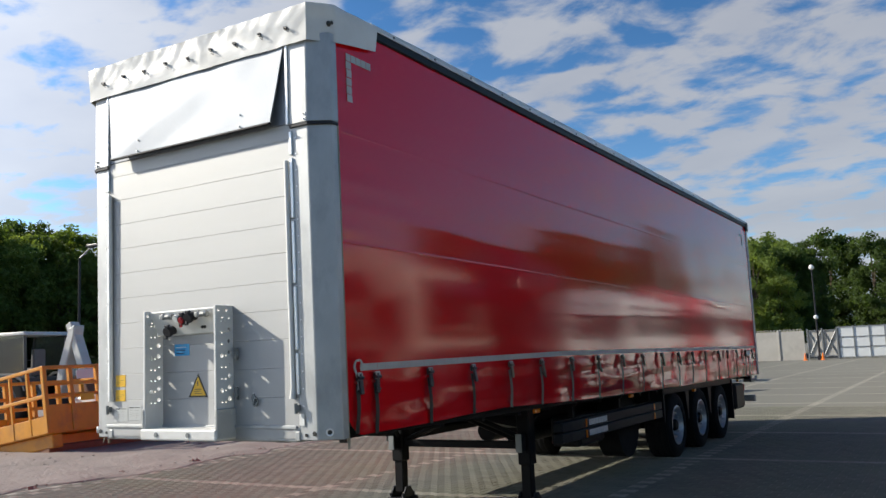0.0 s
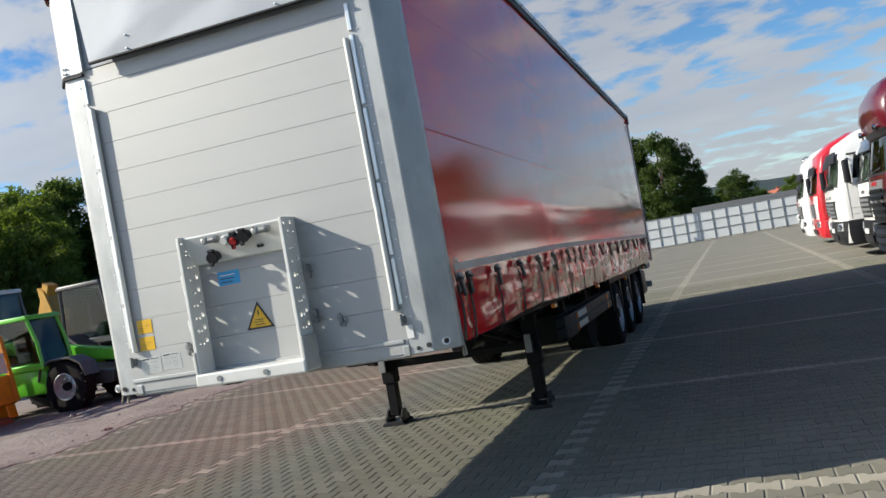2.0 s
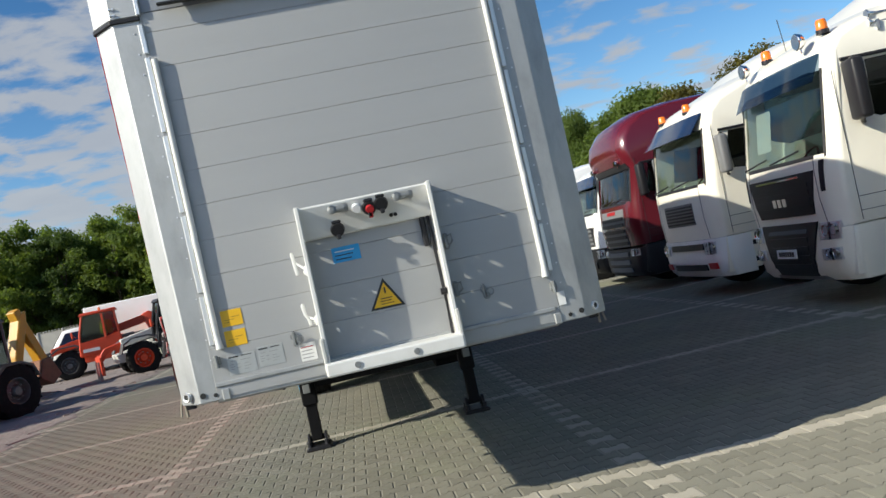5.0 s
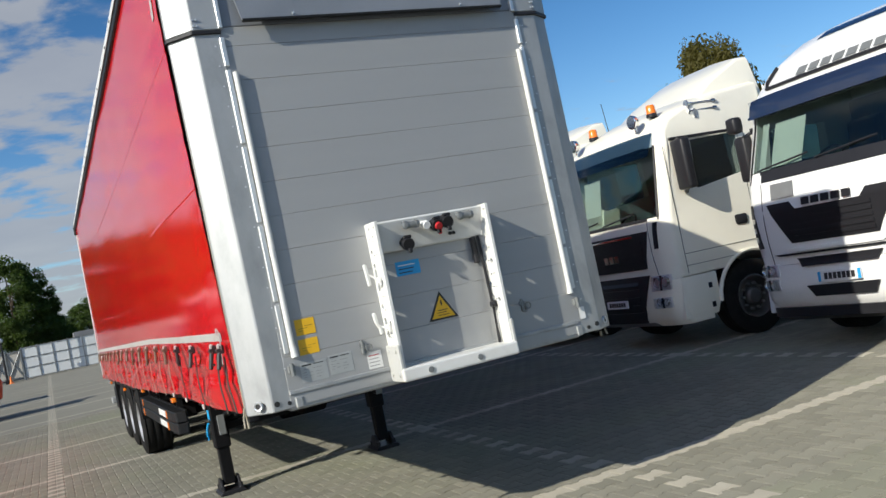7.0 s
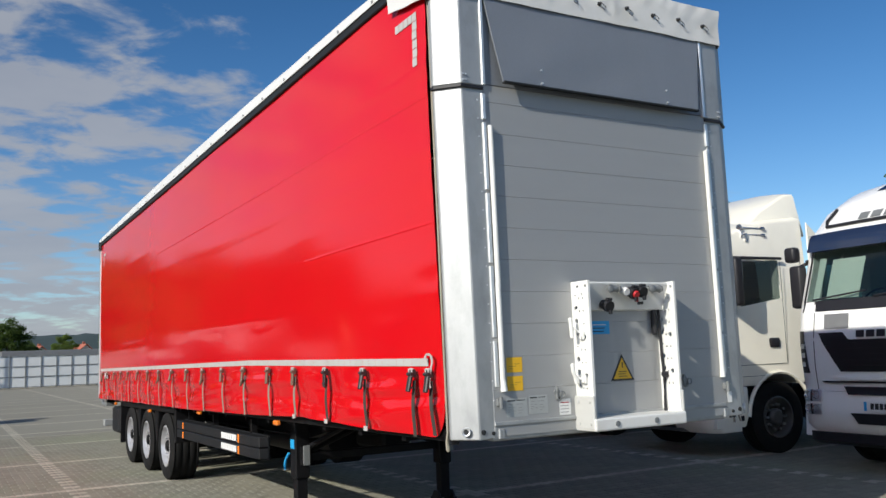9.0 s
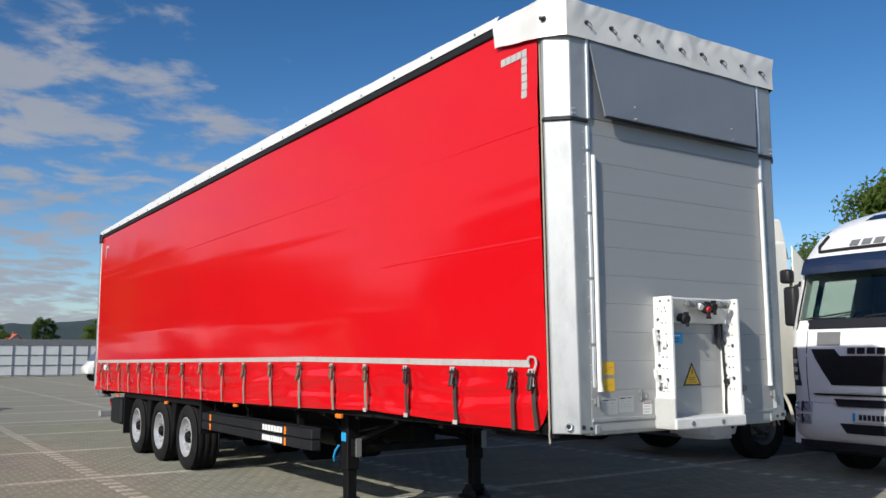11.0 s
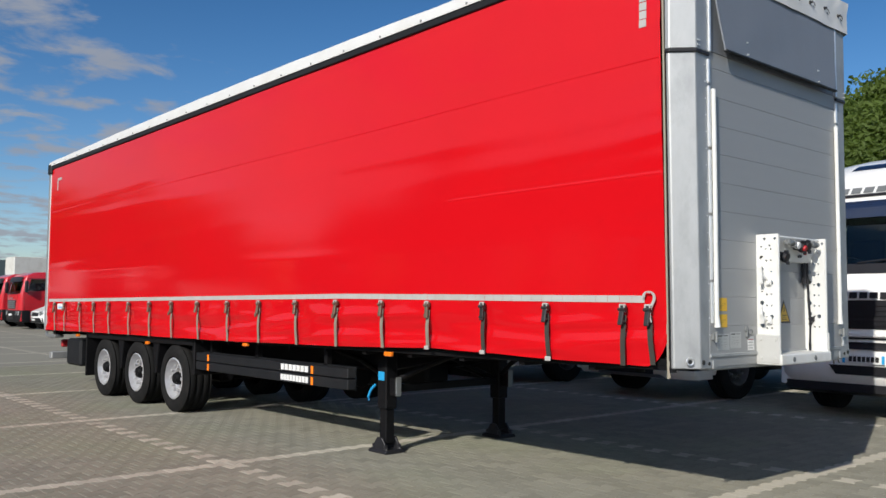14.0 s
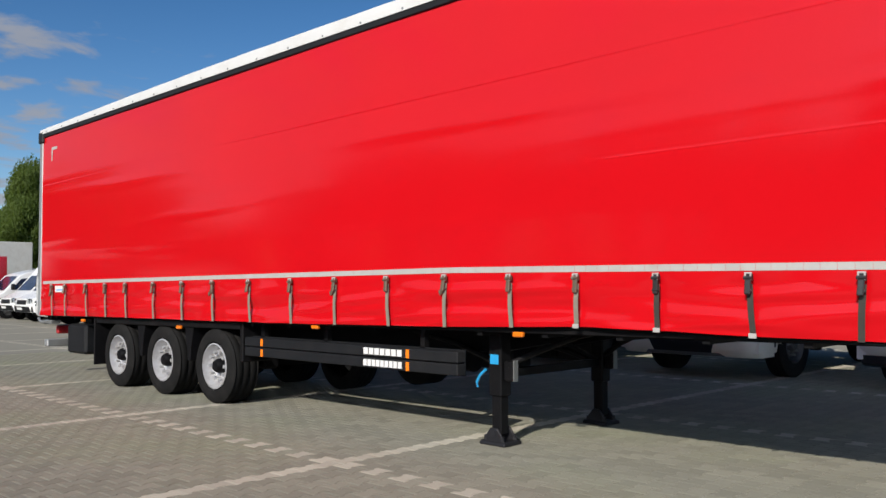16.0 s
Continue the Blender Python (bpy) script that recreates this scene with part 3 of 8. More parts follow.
# corner posts: a front face, a chamfer and a side face, in two lengths
for s in (-1, 1):
    ox, oy = (1.288, 0.097) if s > 0 else (1.268, 0.132)
    pl = [(s * 0.99, 0.0), (s * 1.145, 0.0), (s * ox, oy), (s * ox, 0.158), (s * 1.10, 0.165), (s * 0.99, 0.06)]
    b = B()
    prism(b, pl, "z", 1.09, 3.268, 0.006)
    post = part("corner_post", b, M_POST, trailer, "galvanised chamfered corner post")
    pu = [(s * 0.985, -0.010), (s * 1.150, -0.010), (s * (ox + 0.008), oy - 0.009), (s * (ox + 0.008), 0.160), (s * 1.10, 0.17), (s * 0.985, 0.06)]
    b = B()
    prism(b, pu, "z", 3.285, 3.93, 0.006)
    part("upper_corner_post", b, M_POST, trailer, "galvanised chamfered corner post")
    b = B()
    prism(b, [(x * 1.004, y - 0.004) for x, y in pu], "z", 3.262, 3.284, 0.003)
    part("rubber_lip", b, M_PLASTIC, trailer, "black rubber lip")
    # screws down the inner edge and the lashing eye at the foot
    for x, y, z, r in [(s * 1.035, 0.004, z, 0.005) for z in np.arange(1.32, 3.2, 0.117)] + [(s * (1.12 + dx), -0.012, z, 0.006) for z in (3.31, 3.345) for dx in (0.0, 0.02)]:
        b = B()
        cyl(b, (x, y, z), (x, y - 0.008, z), r, 6)
        part("screw", b, M_RAIL, post)
    b = B()
    lathe(b, [(0.016, 0.01), (0.026, 0.01), (0.028, -0.004), (0.024, -0.010), (0.016, -0.008)], "y", 18, (0, 0, 0), True)
    m = Matrix.Translation((s * 1.215, 0.044, 1.142)) @ pose(0, 0, 0, 0, 0, s * 34)
    part("lashing_eye", b, M_RAIL, trailer, "", True, m)
    # black disc paints the dark inside the eye
    b = B()
    cyl(b, (0, 0.006, 0), (0, -0.004, 0), 0.017, 16)
    part("eye_hole", b, M_INK, trailer, "", False, m)
    # uncut holes: solid black discs give their dark inside
    for (x, z, r) in ((1.12, 1.135, 0.016), (1.05, 1.125, 0.012)):
        b = B()
        cyl(b, (s * x, 0.002, z), (s * x, -0.006, z), r, 14)
        part("bolt_hole", b, M_INK, trailer)
    # bright guide rail in lengths, with clips, and a kinked guard tube
    for z0, z1 in ((3.07, 3.24), (2.62, 3.05), (2.16, 2.60), (1.70, 2.14), (1.40, 1.68)):
        b = B()
        box(b, s * 0.992 - 0.014, s * 0.992 + 0.014, -0.012, 0.008, z0, z1, 0.004)
        part("guide_rail", b, M_RAIL, trailer)
    b = B()
    xs = s * 0.956
    for z0, z1, dx in ((2.0, 3.03, 0.001), (1.95, 2.04, -0.002), (1.40, 1.98, 0.0)):
        cyl(b, (xs - s * dx, -0.017 - abs(dx), z0), (xs - s * dx * 0.5, -0.017, z1), 0.017, 12)
    cyl(b, (xs - s * 0.004, -0.020, 1.372), (xs - s * 0.001, -0.018, 1.44), 0.022, 12, 0.017)
    part("guard_tube", b, M_WHITE_STEEL, trailer, "white kinked guard tube", True)
    # clamp at the foot of the rail
    b = B()
    cyl(b, (s * 0.985, -0.03, 1.27), (s * 0.985, -0.03, 1.34), 0.012, 8)
    box(b, s * 0.985 - 0.02, s * 0.985 + 0.02, -0.022, 0.03, 1.285, 1.33, 0.004)
    part("clamp", b, M_STEEL_GREY, trailer)
    # dark sealing strip and pole between the post and the curtain
    b = B()
    box(b, s * 1.20, s * 1.255, 0.159, 0.176, 1.06, 3.95)
    part("sealing_strip", b, M_PLASTIC, trailer)
    b = B()
    cyl(b, (s * 1.262, 0.184, 1.02), (s * 1.262, 0.184, 3.93), 0.008, 8)
    part("curtain_pole", b, M_CANVAS, trailer, "dull beige curtain edge pole")
    b = B()
    tube(b, [(s * 1.27, 0.17, 1.14), (s * 1.285, 0.165, 1.08), (s * 1.29, 0.15, 1.03)], 0.006)
    part("pole_handle", b, M_CANVAS, trailer)

# sill under the boards
b = B()
box(b, -1.0, 1.0, 0.012, 0.09, 1.075, 1.20, 0.01)
box(b, -0.99, 0.99, -0.006, 0.02, 1.165, 1.19, 0.004)
part("front_sill", b, M_POST, trailer, "galvanised bottom sill")
for s in (-1, 1):
    b = B()
    box(b, s * 0.975 - 0.022, s * 0.975 + 0.022, -0.010, 0.012, 1.085, 1.15, 0.006)
    part("corner_bracket", b, M_POST, trailer)

# tilted flap below the roof
b = B()


def flap(u, v):
    x = (-0.955 + 1.91 * u) * (1 - v) + (-0.858 + 1.716 * u) * v
    crease = 0.012 * max(0.0, 1 - abs((u - 0.08) * 1.2 - (1 - v) * 0.42) * 7)
    dent = min(0.35, max(0.0, v + 1.25 * u - 1.0)) * max(0.0, 1 - u)
    return Vector((x, -0.018 - 0.050 * v + 0.045 * dent - crease * 0.2 + 0.004 * wave(x * 3, v * 2), 3.885 - 0.57 * v))


sheet_grid(b, 52, 24, flap, 0.012)
wind_flap = part("wind_flap", b, M_FLAP, trailer, "silver flap hanging out below the roof", True)
b = B()
box(b, -0.858, 0.858, -0.082, -0.052, 3.303, 3.318, 0.003)
part("edge_strip", b, M_DARK_RAIL, wind_flap)
for x in (-0.55, 0.56):
    for z in (3.34, 3.43):
        b = B()
        cyl(b, (x, -0.05, z), (x, -0.076 + (z - 3.33) * 0.09, z), 0.006, 6)
        part("rivet", b, M_RAIL, wind_flap)
for s in (-1, 1):
    b = B()
    box(b, s * 0.975 - 0.012, s * 0.975 + 0.012, -0.02, 0.03, 3.29, 3.89, 0.003)
    part("flap_rail", b, M_RAIL, trailer)

# perforated coupling frame in the middle of the wall
random.seed(4)
for s, x0 in ((-1, -0.345), (1, 0.395)):
    b = B()
    box(b, x0 - 0.006, x0 + 0.006, -0.163, 0.05, 1.12, 2.045)
    pl = part("side_plate", b, M_WHITE_STEEL, trailer, "white perforated steel side plate")
    c = B()
    for k in range(8):
        z = 1.36 + 0.082 * k
        for y, r in ((-0.035, 0.007 if k in (3, 7) else 0.017), (-0.072, 0.008), (-0.108, 0.016 if k in (1, 4) else 0.007)):
            if k in (5,) and y == -0.072:
                continue
            cyl(c, (x0 - 0.05, y, z + 0.02 * (y > -0.05)), (x0 + 0.05, y, z + 0.02 * (y > -0.05)), r, 10)
    for y, z, r in ((-0.14, 2.01, 0.011), (-0.06, 2.01, 0.011), (-0.10, 1.96, 0.008)):
        cyl(c, (x0 - 0.05, y, z), (x0 + 0.05, y, z), r, 10)
    carve(pl, [c])
    b = B()
    box(b, x0 - 0.012, x0 + 0.012, -0.170, -0.158, 1.12, 2.045, 0.004)
    part("plate_flange", b, M_WHITE_STEEL, trailer)
    b = B()
    box(b, x0 - 0.012 + s * 0.011, x0 + 0.012 + s * 0.011, -0.178, 0.02, 1.105, 1.315, 0.006)
    for y in (-0.14, -0.03):
        for z in (1.14, 1.28):
            cyl(b, (x0, y, z), (x0 + s * 0.028, y, z), 0.012, 8)
    part("foot_block", b, M_FOOT, trailer, "grey steel foot block")
    # lever hooks outside the plates
    for z in (1.70, 1.42):
        b = B()
        xh = x0 + s * 0.05
        if s > 0:
            box(b, xh - 0.012, xh + 0.012, -0.022, 0.004, z - 0.05, z + 0.04, 0.004)
            tube(b, [(xh, -0.02, z + 0.02), (xh + 0.03, -0.03, z + 0.03), (xh + 0.035, -0.028, z - 0.01), (xh + 0.01, -0.02, z - 0.03)], 0.006, 6)
            part("lever_hook", b, M_STEEL_GREY, trailer)
            continue
        zt, zm, zb, xb = (z + 0.115, z + 0.05, z - 0.015, -0.418) if z > 1.5 else (z + 0.105, z + 0.02, z - 0.025, -0.402)
        prism(b, [(-0.436, zt - 0.012), (-0.426, zt), (-0.416, zt - 0.008), (-0.412, zm + 0.02), (xb + 0.010, zm - 0.02), (xb + 0.012, zb), (xb - 0.006, zb - 0.006), (xb - 0.012, zm - 0.01), (-0.430, zm + 0.02)], "y", -0.078, -0.052, 0.004)
        tube(b, [(xb, -0.062, zm), (xb + 0.018, -0.075, zm - 0.012), (x0 - 0.012, -0.095, z - 0.002)], 0.007, 6)
        box(b, x0 - 0.026, x0 - 0.006, -0.115, -0.075, z - 0.032, z + 0.024, 0.005)
        cyl(b, (x0 - 0.02, -0.10, z - 0.012), (x0 - 0.034, -0.10, z - 0.012), 0.012, 10)
        part("lever_hook", b, M_WHITE_STEEL, trailer, "flat white lever with a hooked end")
b = B()
box(b, -0.365, 0.415, -0.19, 0.02, 1.095, 1.175, 0.012, 2)
part("frame_sill", b, M_WHITE_STEEL, trailer)
for x in (-0.05, 0.28):
    b = B()
    cyl(b, (x - 0.14, -0.186, 1.135), (x - 0.14, -0.196, 1.135), 0.018, 12)
    part("sill_bolt", b, M_STEEL_GREY, trailer)
b = B()
prism(b, [(-0.095, 2.04), (-0.115, 2.04), (-0.118, 2.03), (-0.044, 1.862), (-0.020, 1.855), (-0.020, 1.868), (-0.034, 1.872), (-0.100, 2.025)], "x", -0.339, 0.389, 0.002)
part("coupling_panel", b, M_WHITE_STEEL, trailer, "white slanted coupling panel")


def coupling(x, z, mat, kind, label):
    y = -0.112 + (2.04 - z) * 0.44
    b = B()
    if kind == "valve":
        cyl(b, (x - 0.012, y + 0.015, z), (x - 0.012, y - 0.045, z - 0.012), 0.016, 12)
        cyl(b, (x - 0.045, y - 0.048, z - 0.012), (x + 0.035, y - 0.048, z - 0.012), 0.020, 12)
        cyl(b, (x + 0.030, y - 0.048, z - 0.012), (x + 0.052, y - 0.048, z - 0.012), 0.026, 12, 0.020)
        lathe(b, [(0.010, 0.0), (0.024, 0.0), (0.026, -0.012), (0.012, -0.018)], "y", 14, (x - 0.040, y - 0.055, z - 0.012))
        box(b, x - 0.055, x - 0.040, y - 0.075, y - 0.03, z + 0.004, z + 0.012, 0.003)
    if kind == "cap":
        cyl(b, (x, y + 0.02, z), (x, y - 0.050, z - 0.02), 0.020, 12)
        cyl(b, (x, y - 0.048, z - 0.018), (x, y - 0.070, z - 0.026), 0.029, 14, 0.024)
    if kind == "socket":
        cyl(b, (x, y + 0.02, z), (x, y - 0.060, z - 0.02), 0.032, 14)
        cyl(b, (x, y - 0.055, z - 0.020), (x, y - 0.078, z - 0.028), 0.041, 16, 0.037)
        box(b, x - 0.026, x + 0.026, y - 0.082, y - 0.060, z + 0.010, z + 0.030, 0.006)
        box(b, x - 0.012, x + 0.012, y - 0.090, y - 0.070, z - 0.078, z - 0.050, 0.004)
    return part("coupling", b, mat, trailer, label)


coupling(-0.115, 2.005, M_STEEL_GREY, "valve", "grey metal air coupling")
coupling(-0.020, 1.995, M_LABEL, "cap", "small white coupling cap")
coupling(0.050, 1.985, M_PLASTIC, "socket", "black electric socket")
coupling(0.118, 1.995, M_PLASTIC, "socket", "black electric socket")
coupling(0.250, 2.005, M_STEEL_GREY, "valve", "grey metal air coupling")
coupling(-0.145, 1.905, M_PLASTIC, "socket", "black electric socket")
b = B()
y = -0.112 + (2.04 - 1.985) * 0.44
cyl(b, (0.052, y - 0.075, 1.957), (0.052, y - 0.090, 1.950), 0.025, 16, 0.021)
box(b, 0.040, 0.064, y - 0.090, y - 0.074, 1.905, 1.935, 0.004)
part("red_cap", b, M_REDPART, trailer, "red coupling cap")
# black discs painted for the dark of two panel holes
for x in (0.165, 0.190):
    b = B()
    cyl(b, (x, -0.060, 1.905), (x, -0.072, 1.903), 0.011, 10)
    part("panel_hole", b, M_INK, trailer)
b = B()
box(b, 0.318, 0.348, -0.035, -0.004, 1.69, 1.875, 0.006)
part("cable_bundle", b, M_PLASTIC, trailer, "dark cable bundle")
b = B()
tube(b, [(0.365, -0.03, 1.90), (0.37, -0.03, 1.75), (0.372, -0.035, 1.55), (0.372, -0.045, 1.40), (0.37, -0.04, 1.22), (0.37, -0.04, 1.17)], 0.010)
part("hose", b, M_PLASTIC, trailer, "black hose and cable")
b = B()
box(b, 0.372, 0.388, -0.075, -0.045, 1.40, 1.44, 0.004)
cyl(b, (0.375, -0.06, 1.42), (0.35, -0.06, 1.42), 0.02, 10)
part("hose_clip", b, M_PLASTIC, trailer)

# stickers and plates


def sticker(x0, x1, z0, z1, mat, name="sticker", y=0.0025, label=""):
    b = B()
    box(b, x0, x1, y - 0.0012, y, z0, z1)
    return part(name, b, mat, trailer, label)


for z0, z1 in ((1.483, 1.575), (1.370, 1.460)):
    sticker(-0.885, -0.768, z0, z1, M_YELLOW, label="yellow notice sticker")
    for k, (a, c) in enumerate(((-0.868, -0.842), (-0.868, -0.815), (-0.830, -0.785))):
        sticker(a, c, z0 + 0.022 + 0.014 * k, z0 + 0.0245 + 0.014 * k, M_OLIVE_INK, "print_line", 0.0010)
sticker(-0.207, -0.047, 1.703, 1.790, M_BLUE, label="blue notice sticker")
for k in range(3):
    sticker(-0.19, -0.10 + 0.01 * k, 1.718 + k * 0.022, 1.724 + k * 0.022, M_LABEL if k == 2 else M_INK, "print_line", 0.0010)
for x0, x1, z0, z1 in ((-0.90, -0.742, 1.213, 1.325), (-0.728, -0.585, 1.222, 1.335)):
    sticker(x0, x1, z0, z1, M_DATA, "data_plate", 0.0036, label="grey metal data plate")
    for k, (a, c, e, h) in enumerate(((0.06, 0.42, 0.84, 0.07), (0.50, 0.88, 0.86, 0.04), (0.10, 0.30, 0.66, 0.03), (0.46, 0.80, 0.66, 0.03), (0.08, 0.22, 0.50, 0.03), (0.08, 0.24, 0.38, 0.03), (0.08, 0.20, 0.26, 0.03), (0.30, 0.42, 0.48, 0.03), (0.30, 0.44, 0.30, 0.03), (0.55, 0.74, 0.46, 0.025), (0.55, 0.80, 0.32, 0.025), (0.55, 0.70, 0.18, 0.025))):
        w, hh = x1 - x0, z1 - z0
        sticker(x0 + a * w, x0 + c * w, z0 + e * hh, z0 + (e + h) * hh, M_GREY_INK if k > 1 else M_INK, "print_line", 0.0026)
sticker(-0.495, -0.405, 1.20, 1.30, M_LABEL, "paper_label", label="small white label")
for k in range(4):
    sticker(-0.487, -0.425 + 0.006 * (k % 2), 1.215 + 0.02 * k, 1.22 + 0.02 * k, M_REDPART if k == 3 else M_GREY_INK, "print_line", 0.0010)
sticker(0.985 + 0.03, 0.985 + 0.075, 1.19, 1.27, M_LABEL, "paper_label", -0.001, "small white label")
# warning triangle
for pts, mat, y, nm in (([(-0.058, 1.392), (0.144, 1.392), (0.043, 1.567)], M_INK, 0.0025, "warning_border"),
                        ([(-0.036, 1.404), (0.122, 1.404), (0.043, 1.541)], M_YELLOW, 0.0010, "warning_sign")):
    b = B()
    prism(b, pts, "y", y - 0.0012, y)
    part(nm, b, mat, trailer, "yellow triangular warning sign" if mat is M_YELLOW else "")
for x0, x1, z0, z1 in ((0.038, 0.047, 1.478, 1.512), (0.012, 0.076, 1.448, 1.453), (0.004, 0.070, 1.434, 1.438), (0.010, 0.084, 1.418, 1.422)):
    sticker(x0, x1, z0, z1, M_INK, "pictogram_bar", -0.0005)
# latches on the boards
for x, z in ((-0.513, 1.33), (0.60, 1.36)):
    b = B()
    lathe(b, [(0.008, 0), (0.02, 0.0), (0.02, -0.012), (0.008, -0.012)], "y", 12, (x, 0.004, z + 0.02), True)
    lathe(b, [(0.008, 0), (0.022, 0.0), (0.022, -0.012), (0.008, -0.012)], "y", 12, (x + 0.012, 0.004, z - 0.02), True)
    box(b, x - 0.008, x + 0.008, -0.012, 0.006, z - 0.03, z + 0.05, 0.003)
    lathe(b, [(0.017, -0.014), (0.023, -0.014), (0.023, -0.021), (0.017, -0.021)], "y", 16, (x + 0.034, 0, z), True)
    part("latch", b, M_STEEL_GREY, trailer)

# the posts lean a little to one side towards the foot


def leant(p):
    d = max(0.0, 3.28 - p.z)
    if p.x > 0:
        return Vector((p.x + 0.0095 * d, p.y + 0.003 * d, p.z))
    return Vector((p.x + 0.013 + d * (0.018 if p.x < -1.02 else 0.010), p.y + 0.003 * d, p.z))


for ob in trailer.children_recursive:
    if ob.name.split(".")[0] in ("corner_post", "upper_corner_post", "rubber_lip", "screw", "lashing_eye", "eye_hole", "bolt_hole", "guide_rail", "guard_tube", "clamp", "sealing_strip", "curtain_pole", "pole_handle", "corner_bracket"):
        o = ob.matrix_basis.translation.copy()
        if o.length > 0.01:
            ob.matrix_basis = Matrix.Translation(leant(o) - o) @ ob.matrix_basis
        else:
            for v in ob.data.vertices:
                v.co = leant(v.co)

# white roof sheet hanging over the front edge
PLAN = [(-1.297, 0.66), (-1.297, 0.14), (-1.178, -0.028), (1.178, -0.028), (1.297, 0.14), (1.297, 0.66)]
seglen = [math.dist(a, c) for a, c in zip(PLAN, PLAN[1:])]


def along(d):
    for (a, c), s in zip(zip(PLAN, PLAN[1:]), seglen):
        if d <= s + 1e-9:
            return Vector(a).lerp(Vector(c), d / s)
        d -= s
    return Vector(PLAN[-1])


def cap(u, v):
    p = along(u * sum(seglen))
    side = max(0.0, p.y - 0.14) / 0.52
    low = 3.868 + 0.075 * side + 0.005 * wave(u * 22, 0.4) + 0.002 * wave(u * 70, 2.0)
    if v < 0.6:
        k = v / 0.6
        z = low + (4.150 - low) * k
        fold = 0.020 * wave(p.x * 3.2 + z * 2.5, p.y * 3, z * 5) * (0.15 + k) + 0.013 * (0.35 - abs(wave(p.x * 3.7 + 1.5 * wave(p.x * 2, 5.0), z * 4.5 + p.x))) * (0.15 + k) + 0.006 * wave(p.x * 11 - z * 9, z * 6, p.x * 3) * (0.2 + k)
        n = Vector((p.x / 1.3, -1.0 if p.y < 0.1 else -0.1)).normalized()
        q = p + n * (fold + 0.006)
        q.y -= (v < 0.6) * 0.02 * side * (1 - k)
        return Vector((q.x, q.y, z))
    k = (v - 0.6) / 0.4
    q = Vector((p.x * (1 - 0.12 * k), p.y + (0.42 * k if abs(p.x) < 1.2 else 0.25 * k)))
    return Vector((q.x, q.y, 4.150 + 0.045 * math.sin(k * 1.57) + 0.008 * wave(q.x * 5, q.y * 5)))


b = B()
sheet_grid(b, 220, 26, cap, 0.004)
roof_cap = part("roof_cap", b, M_TARP_WHITE, trailer, "white wrinkled roof tarpaulin over the front edge", True)
for k in range(9):
    b = B()
    x = -1.0 + 0.25 * k
    lathe(b, [(0.005, 0.0), (0.015, -0.003), (0.016, -0.009), (0.006, -0.013), (0.006, -0.018), (0.010, -0.021), (0.010, -0.027), (0.003, -0.030)], "y", 10, (x, -0.03, 3.99 + 0.01 * (k % 2)))
    tube(b, [(x, -0.055, 3.99), (x + 0.02, -0.058, 3.985), (x + 0.045, -0.056, 3.965), (x + 0.04, -0.05, 3.95), (x + 0.015, -0.05, 3.965)], 0.003, 5)
    part("tensioning_knob", b, M_BUCKLE, roof_cap)
for s in (-1, 1):
    b = B()
    lathe(b, [(0.006, 0.0), (0.020, s * 0.004), (0.022, s * 0.012), (0.008, s * 0.03), (0.016, s * 0.04), (0.004, s * 0.05)], "x", 10, (s * 1.27, 0.10, 4.0))
    part("tensioning_knob", b, M_BUCKLE, roof_cap)

# roof sheet and cant rails
b = B()


def roof(u, v):
    x = -1.285 + 2.57 * u
    y = 0.4 + 13.2 * v
    return Vector((x, y, 4.050 + 0.035 * (1 - (x / 1.285) ** 2) + 0.008 * wave(x * 2, y * 1.4) + lift(y)))


sheet_grid(b, 10, 60, roof, 0.006)
part("roof", b, M_TARP_WHITE, trailer, "white roof tarpaulin", True)
for s in (-1, 1):
    b = B()

    def edge(u, v):
        y = 0.62 + 12.98 * u
        ang = v * 1.4
        return Vector((s * (1.298 - 0.03 * (1 - math.cos(ang))), y, 4.008 + ((0.086 if s < 0 else 0.062) + (0.062 if s < 0 else 0.025) * math.sin(math.pi * u) + 0.007 * wave(y * 1.7, s)) * math.sin(ang) + lift(y)))
    sheet_grid(b, 120, 4, edge, 0.006)
    part("roof_edge", b, M_TARP_WHITE, trailer, "white edge of the roof tarpaulin", True)
    for y in np.arange(0.9, 13.5, 0.62):
        b = B()
        cyl(b, (s * 1.29, y, 4.03), (s * 1.304, y, 4.03), 0.012, 8)
        part("eyelet", slope(b), M_STEEL_GREY, trailer)
    b = B()
    box(b, s * 1.22, s * 1.288, 0.3, 13.6, 3.945, 4.020, 0.008)
    part("cant_rail", slope(b), M_DARK_RAIL, trailer, "dark grey roof rail")

# the side curtains
STRAPS = (0.31, 0.52, 1.235, 1.93, 2.64, 3.32, 4.08, 4.86, 5.66, 6.43, 7.25, 8.05, 8.79, 9.56, 10.385, 11.03, 11.70, 12.47, 13.0)


def stripe_z(y):
    return 1.450 + 0.055 * min(1.0, y / 4.0) + 0.0012 * y


def curtain_low(y):
    d = 0.985 + 0.03 * min(1.0, max(0.0, (y - 0.3) / 1.5)) - 0.030 * min(1.0, max(0.0, (y - 3) / 3)) + 0.018 * max(0.0, 1 - abs(y - 2.6) / 1.1)
    return d + 0.007 * wave(y * 1.3, 3.3) + 0.13 * max(0.0, 1 - (y - 0.215) / 0.16) ** 2


def drawn_in(y, z, s):
    """The left curtain closes on the leaning post at its front end."""
    return 0.019 * max(0.0, 3.28 - z) * min(1.0, max(0.0, 1 - (y - 0.215) / 1.6)) ** 1.5 if s < 0 else 0.0


